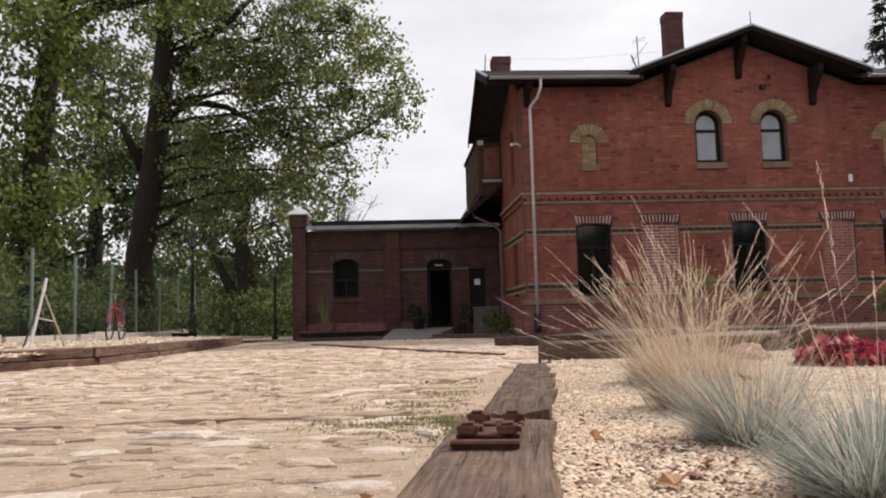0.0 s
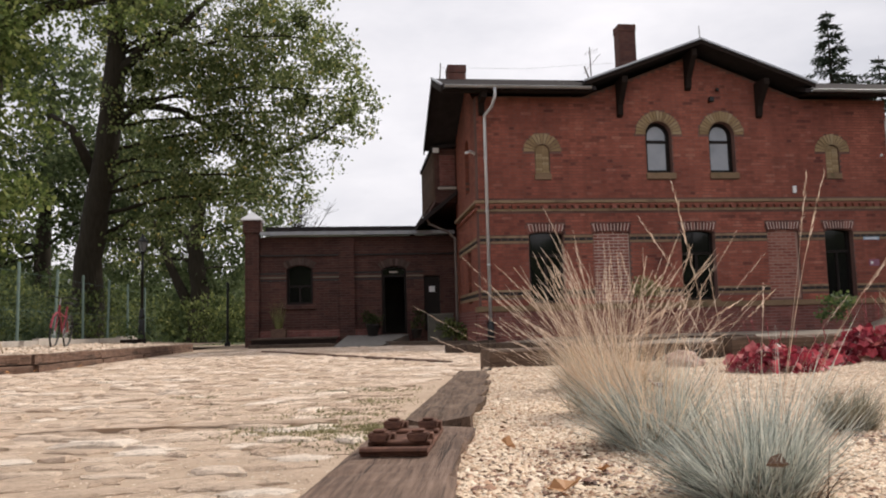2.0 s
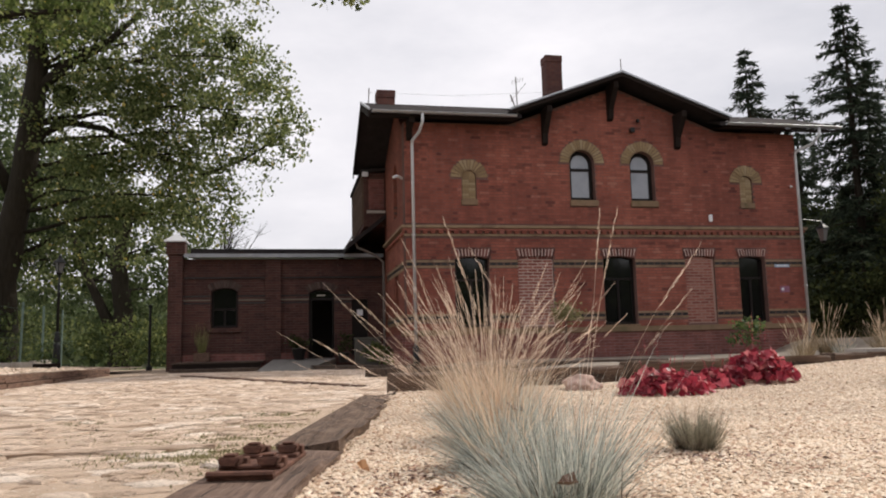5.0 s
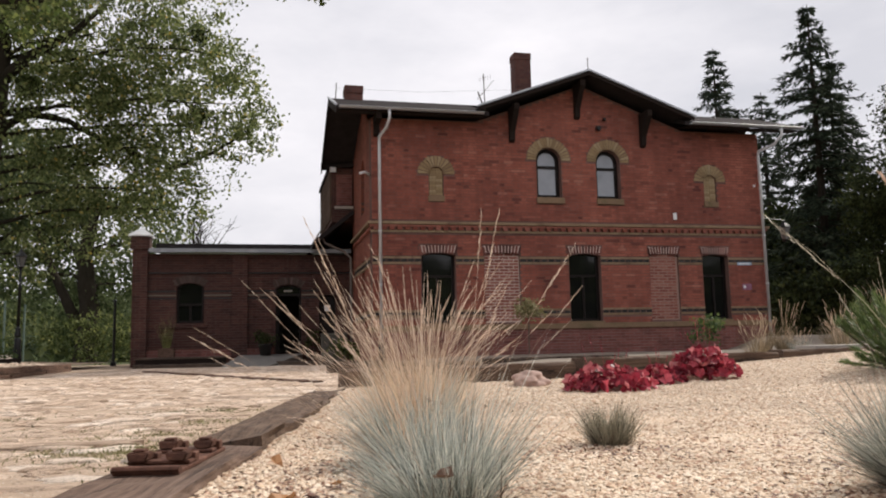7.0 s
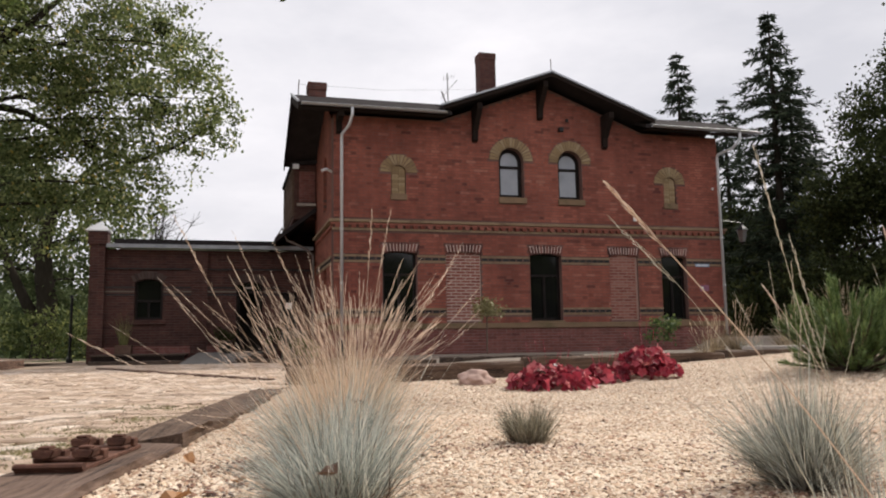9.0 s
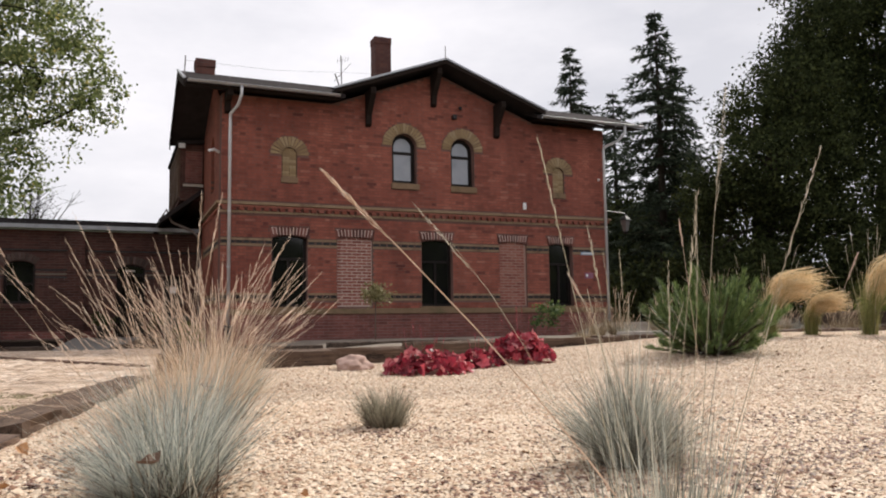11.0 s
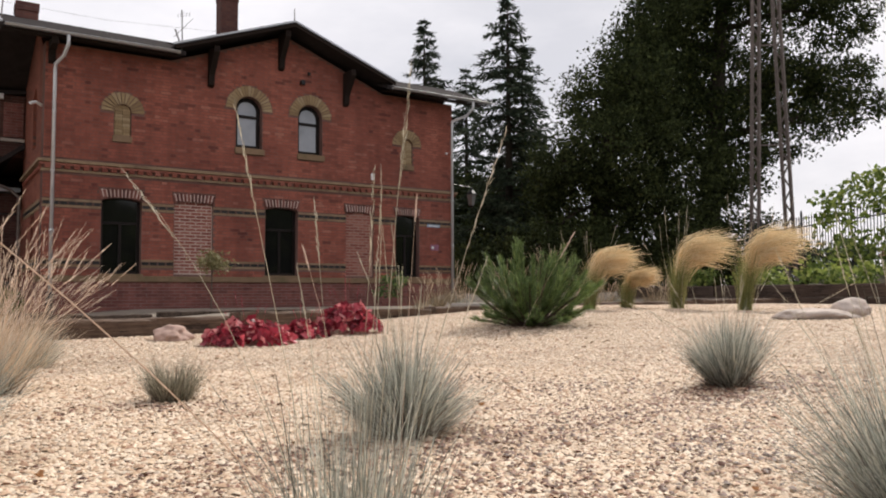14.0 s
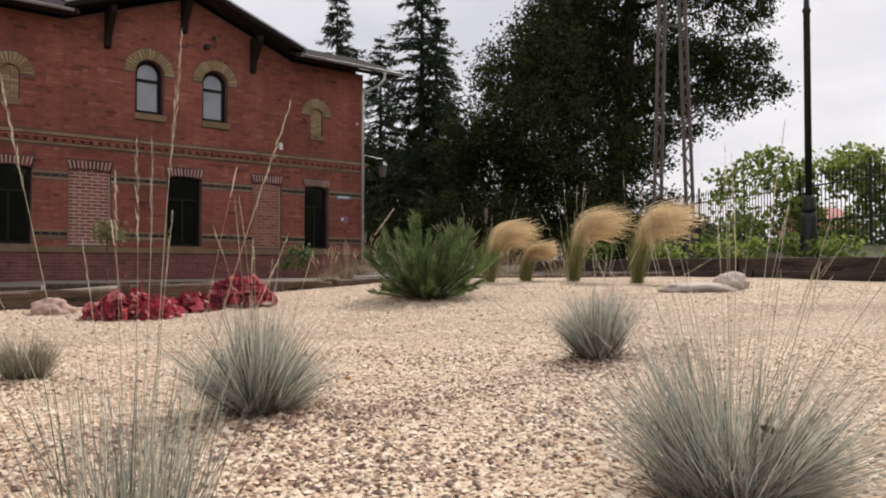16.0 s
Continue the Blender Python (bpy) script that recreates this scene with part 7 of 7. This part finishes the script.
for i, (x, y, n, l) in enumerate([(10.3, 17.2, 220, 0.6), (11.2, 17.8, 260, 0.75), (12.0, 17.2, 220, 0.65), (12.9, 18.0, 300, 0.85), (13.6, 17.4, 260, 0.8), (14.4, 18.2, 300, 0.9), (15.4, 17.6, 240, 0.8), (7.6, 13.6, 120, 0.4), (12.3, 16.2, 160, 0.45), (9.4, 13.2, 160, 0.35), (10.4, 12.9, 180, 0.42), (11.3, 13.3, 200, 0.45), (12.2, 12.9, 200, 0.45), (13.1, 13.4, 220, 0.5), (9.9, 14.6, 200, 0.5), (11.9, 14.4, 220, 0.55)]):
    dry_grass((x, y), terrace_z(x, y), n, l, 80 + i, "dry_meadow", "dry brownish grass clump before the house")
for i, (x, y) in enumerate([(11.0, 15.8), (11.8, 15.4), (12.7, 15.8), (13.2, 14.8), (10.2, 16.0)]):
    dry_grass((x, y), terrace_z(x, y), 240, 0.35, 100 + i, "fescue", "low blue-green grass before the house")

# ---- fieldstones of the yard, gravel ----
def cobble_mat(name, single):
    k = Mat(name, rough=0.9, spec=0.2)
    c = k.ramp(k.rnd() if single else k.island(), (0, (0.52, 0.395, 0.3)), (0.35, (0.6, 0.47, 0.365)), (0.75, (0.68, 0.55, 0.44)), (1, (0.8, 0.7, 0.6)))
    wide = k.n("ShaderNodeNewGeometry").outputs["Position"]
    fine = k.ramp(k.noise(34, 8, 0.8, vector=wide), (0.34, (0.5, 0.47, 0.45)), (0.48, (0.98, 0.97, 0.96)), (0.72, (1.2, 1.19, 1.18)))
    dirt = k.ramp(k.noise(4.5, 6, 0.7, vector=wide), (0.4, (1.1, 1.09, 1.08)), (0.55, (1.0, 0.98, 0.96)), (0.75, (0.78, 0.72, 0.66)))
    k.color(k.mix(0.8, k.mix(0.8, c, fine, "MULTIPLY"), dirt, "MULTIPLY"))
    return k.bump(k.noise(20, 8, 0.78, vector=wide), 0.9, 0.03).m


M["cobble"], M["cobble_single"] = cobble_mat("pale_fieldstone_paving", False), cobble_mat("pale_fieldstone", True)


def cobble_shape(rnd, w, l, h):
    """A flat-topped, rounded, uneven stone: its ring, shoulder and cap."""
    n = 9
    ph = rnd.uniform(0, 1)
    out = [(1 + rnd.uniform(-0.45, 0.2)) for _ in range(n)]
    vs = []
    for f, z in ((1.0, -0.8), (0.95, 0.5), (0.72, 0.95)):
        for i in range(n):
            a = 2 * math.pi * (i + ph) / n
            c, s_ = math.cos(a), math.sin(a)
            sq = 1 / max(abs(c), abs(s_)) ** 0.85
            vs.append((w / 2 * c * sq * out[i] * f, l / 2 * s_ * sq * out[i] * f, h * (z + (rnd.uniform(-0.45, 0.3) if z > 0.9 else rnd.uniform(-0.5, 0.2)))))
    vs.append((0, 0, h * 1.05))
    fs = []
    for r in range(2):
        for i in range(n):
            j = (i + 1) % n
            fs.append((r * n + i, r * n + j, (r + 1) * n + j, (r + 1) * n + i))
    fs += [(2 * n + i, 2 * n + (i + 1) % n, 3 * n) for i in range(n)]
    return vs, fs


rnd = random.Random(77)
protos = []
for _ in range(16):
    vs, fs = cobble_shape(rnd, 1, 1, 1)
    protos.append((vs, fs, mesh_from("fieldstone", vs, fs, M["cobble_single"], False)))
allv, allf, near = [], [], 0
y = 4.0
row = 0
while y < 24.0:
    depth = 0.085 + 0.035 * rnd.random() + 0.003 * (y - 4)
    x = -5.6 + rnd.uniform(0, 0.2)
    while x < (edge_left(y) if y < 10.6 else 1.6 + (y - 10.6) * 0.05):
        w = rnd.choice((0.1, 0.15, 0.21, 0.28, 0.36)) * rnd.uniform(0.8, 1.25) + 0.003 * (y - 4)
        edge = edge_left(y) + 0.02 if y < 10.6 else 99
        bare = noise.noise((x * 0.45, y * 0.45, 9.0)) > 0.46 or noise.noise((x * 1.5, y * 1.5, 4.0)) > 0.42 or rnd.random() < 0.14
        if x + w < edge and not bare and x > -3.95 - 0.08 * rnd.random() - max(0.0, 14.2 - y) * 0.58:
            vs, fs, me = protos[rnd.randrange(16)]
            zz = yard_z(x, y)
            h = rnd.choice((0.005, 0.007, 0.01, 0.012, 0.016)) * rnd.uniform(0.7, 1.3)
            cx, cy = x + w / 2, y + depth / 2 + rnd.uniform(-0.025, 0.025) + 0.05 * noise.noise((x * 1.1, row * 0.7, 0.0))
            turn = rnd.gauss(0, 0.22)
            sx, sy = w * rnd.uniform(0.9, 1.25), depth * rnd.uniform(0.8, 1.3)
            tz = rnd.gauss(0, 0.012)
            if near < 300 and y < 8.6 and x > -2.6:
                ob = new("fieldstone", me)
                ob.parent = yard
                ob.matrix_local = Matrix.Translation((cx, cy, zz)) @ Matrix.Rotation(turn, 4, "Z") @ Matrix.Diagonal((sx, sy, h, 1))
                near += 1
            else:
                k0 = len(allv)
                c, s_ = math.cos(turn), math.sin(turn)
                allv += [(cx + c * a * sx - s_ * b * sy, cy + s_ * a * sx + c * b * sy, zz + q * h + tz * a) for a, b, q in vs]
                allf += [tuple(k0 + i for i in f) for f in fs]
        x += w
    y += depth
    row += 1
paving = new("paving", mesh_from("paving", allv, allf, M["cobble"], False))
paving.parent = yard
tagged(paving, "rows of pale worn fieldstones set in sand", kind="stuff")


def pebble_mat():
    k = Mat("cream_pebbles", rough=0.8, spec=0.3)
    c = k.ramp(k.island(), (0, (0.24, 0.13, 0.085)), (0.07, (0.4, 0.25, 0.165)), (0.26, (0.58, 0.43, 0.3)), (0.6, (0.69, 0.555, 0.42)), (0.9, (0.77, 0.66, 0.53)), (1, (0.6, 0.4, 0.29)))
    c = k.mix(0.5, c, k.ramp(k.noise(160, 3), (0.3, (0.8, 0.78, 0.75)), (0.7, (1.1, 1.1, 1.1))), "MULTIPLY")
    k.color(k.mix(0.8, c, k.ramp(k.noise(1.7, 6, 0.7), (0.34, (0.72, 0.67, 0.63)), (0.5, (1.02, 1.02, 1.01)), (0.7, (1.13, 1.13, 1.12))), "MULTIPLY"))
    return k.m


M["pebble"] = pebble_mat()
M["grit"] = leaf_mat("sandy_grit", (0, (0.34, 0.25, 0.19)), (0.5, (0.55, 0.43, 0.34)), (1, (0.7, 0.58, 0.48)), through=0.02, rough=0.9)


def pebbles(name, label, n, spot, size, seed, mat, ground=None):
    """Loose stones strewn over the bed: many small uneven octahedra in one mesh."""
    r = np.random.RandomState(seed)
    xy = spot(r, n)
    n = len(xy)
    z = np.array([(ground or bed_z)(a, b) for a, b in xy])
    base = np.array([(1, 0, 0), (0.3, 0.9, 0.1), (-0.8, 0.55, 0), (-0.85, -0.5, 0.1), (0.3, -0.95, 0), (0.1, 0.05, 0.5)])
    base[:5, 2] -= 0.12
    faces = np.array([(0, 1, 5), (1, 2, 5), (2, 3, 5), (3, 4, 5), (4, 0, 5)])
    s = size * r.lognormal(0, 0.26, n)
    v = base[None] * (1 + r.uniform(-0.25, 0.25, (n, 6, 3)))
    v = v * (s[:, None] * r.uniform(0.7, 1.25, (n, 3)))[:, None, :] / 2
    a = r.uniform(0, 2 * np.pi, n)
    t = r.normal(0, 0.22, n)
    y2, z2 = v[:, :, 1] * np.cos(t)[:, None] - v[:, :, 2] * np.sin(t)[:, None], v[:, :, 1] * np.sin(t)[:, None] + v[:, :, 2] * np.cos(t)[:, None]
    x2 = v[:, :, 0] * np.cos(a)[:, None] - y2 * np.sin(a)[:, None]
    y3 = v[:, :, 0] * np.sin(a)[:, None] + y2 * np.cos(a)[:, None]
    co = np.stack([x2 + xy[:, :1], y3 + xy[:, 1:], z2 + (z + s * r.uniform(-0.05, 0.3, n))[:, None]], -1)
    f = (np.arange(n)[:, None, None] * 6 + faces[None]).reshape(-1, 3)
    me = bpy.data.meshes.new(name)
    me.vertices.add(n * 6)
    me.vertices.foreach_set("co", co.ravel())
    me.loops.add(len(f) * 3)
    me.loops.foreach_set("vertex_index", f.ravel())
    me.polygons.add(len(f))
    me.polygons.foreach_set("loop_start", np.arange(len(f)) * 3)
    me.update(calc_edges=True)
    me.materials.append(mat)
    me.shade_smooth()
    ob = new(name, me)
    return tagged(ob, label, "gravel", kind="stuff")


def inside(p):
    lo = edge_right(p[:, 1])
    return p[p[:, 0] > lo]


def near_spot(r, n):
    """Over the near part of the bed, thinning out with the distance."""
    d = 0.35 + 4.2 * r.uniform(0, 1, n) ** 0.75
    a = r.uniform(radians(-8), radians(78), n)
    p = np.stack([0.55 + d * np.sin(a) * 1.05, 3.2 + d * np.cos(a)], 1)
    return inside(p)


def far_spot(r, n):
    p = np.stack([r.uniform(0.3, 12, n), r.uniform(5.5, 11.3, n)], 1)
    return inside(p)


pebbles("gravel", "loose cream and tan gravel stones", 150000, near_spot, 0.0132, 3, M["pebble"])
pebbles("far_gravel", "cream gravel further off", 62000, far_spot, 0.0175, 4, M["pebble"])


def litter_spot(r, n):
    c = np.array([(2.25, 4.95), (1.85, 5.05), (2.1, 4.75), (3.9, 5.2), (0.75, 5.3), (3.7, 5.25), (1.6, 4.85), (1.95, 4.45), (4.1, 5.1), (5.6, 8.6), (1.75, 6.1), (2.2, 4.3), (0.6, 5.7), (0.8, 6.1), (3.0, 5.0), (2.9, 4.6), (2.6, 4.95), (3.4, 5.7), (3.2, 5.1), (2.75, 4.4), (3.6, 5.0), (3.05, 6.2), (2.45, 5.5)])
    p = c[r.randint(0, len(c), n)] + r.normal(0, 0.15, (n, 2)) * np.array([1.3, 0.8])
    wide = np.stack([r.uniform(2.2, 4.8, n // 6), r.uniform(3.6, 6.4, n // 6)], 1)
    p = np.concatenate([p, wide])
    return inside(p)


M["dark_chips"] = leaf_mat("dark_litter", (0, (0.07, 0.035, 0.025)), (0.6, (0.17, 0.085, 0.06)), (1, (0.32, 0.18, 0.12)), through=0.05)
pebbles("plant_litter", "dark dry plant litter scattered on the gravel", 5200, litter_spot, 0.013, 8, M["dark_chips"], lambda a, b: bed_z(a, b) + 0.005)


def grit_spot(r, n):
    """Over the near half of the yard, thickest beside the sleeper."""
    p = np.stack([r.uniform(-3.6, 1.0, n), 4.2 + 7.0 * r.uniform(0, 1, n) ** 1.4], 1)
    near = r.normal(0, 1, (n // 3, 2)) * np.array([0.22, 0.7]) + np.array([-0.35, 5.6])
    p = np.concatenate([p, near])
    return p[(p[:, 0] < edge_left(p[:, 1])) & (p[:, 1] > 4.0)]


pebbles("grit", "sandy grit and stone chips strewn over the yard", 7000, grit_spot, 0.008, 12, M["grit"], lambda a, b: yard_z(a, b) + 0.003)


def rubble_spot(r, n):
    return np.stack([r.uniform(-6.9, -4.35, n), r.uniform(12.5, 26.0, n)], 1)


pebbles("rubble", "pale broken stones on the strip before the fence", 5000, rubble_spot, 0.06, 13, M["grit"], strip_z)
rnd = random.Random(41)
for x, y in [(-3.9, 13.9), (-3.75, 14.3), (-3.7, 14.9), (-3.8, 15.3), (-4.1, 13.6), (-0.35, 5.05), (-0.2, 5.5), (-0.75, 5.0), (-0.42, 5.3)]:
    fallen((x, y), rnd.uniform(0.018, 0.03) if y < 6 else rnd.uniform(0.03, 0.05), int(x * 100) % 97, yard_z(x, y) + 0.015)
weeds = Soup()
rnd = random.Random(31)
for cx, cy, n in ((0.0, 7.1, 2000), (0.16, 7.1, 1200), (-0.33, 7.25, 700), (-0.05, 7.75, 800), (0.2, 9.3, 700), (0.02, 6.7, 350), (0.12, 8.4, 500), (-0.15, 9.4, 300), (-1.0, 9.2, 250), (-0.6, 8.2, 200), (-2.6, 8.8, 250), (-2.2, 11.5, 200), (-3.2, 7.9, 200)):
    for _ in range(n):
        x, y = rnd.gauss(cx, 0.16), rnd.gauss(cy, 0.16)
        pts, out = blade_path(rnd, (x, y, yard_z(x, y)), rnd.uniform(0.2, 1.2), rnd.uniform(0, 6.3), rnd.uniform(0.008, 0.03), 0.6, 3)
        weeds.ribbon(pts, [0.006, 0.006, 0.004], Vector((rnd.gauss(0, 1), rnd.gauss(0, 1), 0)).normalized())
w = new("weeds", weeds.mesh("weeds", M["weed_leaf"]))
tagged(w, "patches of low green weeds between the stones", "weeds", kind="stuff")

# ---- bricks and other small pieces of the walls ----
for name, me, parent, m in PIECES:
    ob = new(name, me)
    ob.parent = parent
    ob.matrix_local = m


# ---- brickwork of the front ----
def blocked(z):
    """Stretches of the front, at a height, that openings, arches and bands take up; None: the whole course."""
    for zc in (2.535, 1.18):
        if abs(z - zc) < 0.125:
            return None
    if CORN - 0.3 < z < CORN + 0.035:
        return None
    out = []
    for a, b in LOW:
        if Z0 - 0.03 < z < Z1:
            out.append((a - 0.01, b + 0.01))
        elif Z1 <= z < Z1 + RISE + 0.24:
            f = (z - Z1) / 0.28
            out.append((a - 0.02 - 0.05 * f, b + 0.02 + 0.05 * f))
    for spans, low, spring, r in ((UPW, 4.05, 5.24, 0.64), (NICHE, 4.04, 4.78, 0.5)):
        for a, b in spans:
            c = (a + b) / 2
            if low - 0.03 < z < spring - 0.03:
                out.append((a - 0.012, b + 0.012))
            elif spring - 0.03 <= z < spring + r:
                w = math.sqrt(max(0.0, r * r - max(0.0, z - spring) ** 2))
                out.append((c - w, c + w))
    return sorted(out)


def course(z, shift):
    lo, hi = XL + 0.004, XR - 0.004
    if z > EAVE - 0.04:
        w = 3.0 * (1 - (z - EAVE + 0.04) / (GZ - 0.05 - EAVE)) - 0.05
        lo, hi = 9.0 - w, 9.0 + w
    gaps = blocked(z)
    if gaps is None or hi - lo < 0.2:
        return []
    runs, at = [], lo
    for a, b in gaps + [(hi, hi)]:
        if a > at:
            runs.append((at, min(a, hi)))
        at = max(at, b)
    out = []
    for a, b in runs:
        x = XL + shift - 0.6
        header = False
        while x < b:
            l = 0.12 if header else 0.25
            p, q = max(x, a + 0.003), min(x + l, b - 0.003)
            if q - p > 0.03:
                out.append((p, q))
            x += l + 0.012
            header = not header
    return out


wv, wf, singles = [], [], 0
shapes = {}
rnd = random.Random(404)
z, row = LEDGE + 0.04, 0
while z < GZ - 0.1:
    for p, q in course(z, 0.19 if row % 2 else 0.0):
        proud = FY - 0.004 - rnd.uniform(0.0, 0.004)
        h = 0.0325 + rnd.uniform(-0.002, 0.0015)
        if singles < 300 and q - p in (0.25, 0.12) or (singles < 300 and 1.3 < z < 2.4 and p < 8.2 and round(q - p, 3) in (0.25, 0.12)):
            key = round(q - p, 3)
            if key not in shapes:
                shapes[key] = piece_mesh("wall_brick", key, 0.02, 0.065, M["wall_brick_single"])
            ob = new("brick", shapes[key])
            ob.parent = front_wall
            ob.matrix_local = Matrix.Translation(((p + q) / 2, proud + 0.01, z))
            singles += 1
            continue
        k0 = len(wv)
        wv += [(x, y, zz) for x in (p, q) for y in (proud, FY + 0.012) for zz in (z - h, z + h)]
        wf += [tuple(k0 + i for i in f) for f in ((0, 1, 3, 2), (4, 6, 7, 5), (0, 4, 5, 1), (0, 2, 6, 4), (1, 5, 7, 3))]
    z += 0.077
    row += 1
brickwork = new("brickwork", mesh_from("brickwork", wv, wf, M["wall_brick"]))
brickwork.parent = front_wall
tagged(brickwork, "weathered red bricks laid in courses", kind="stuff")
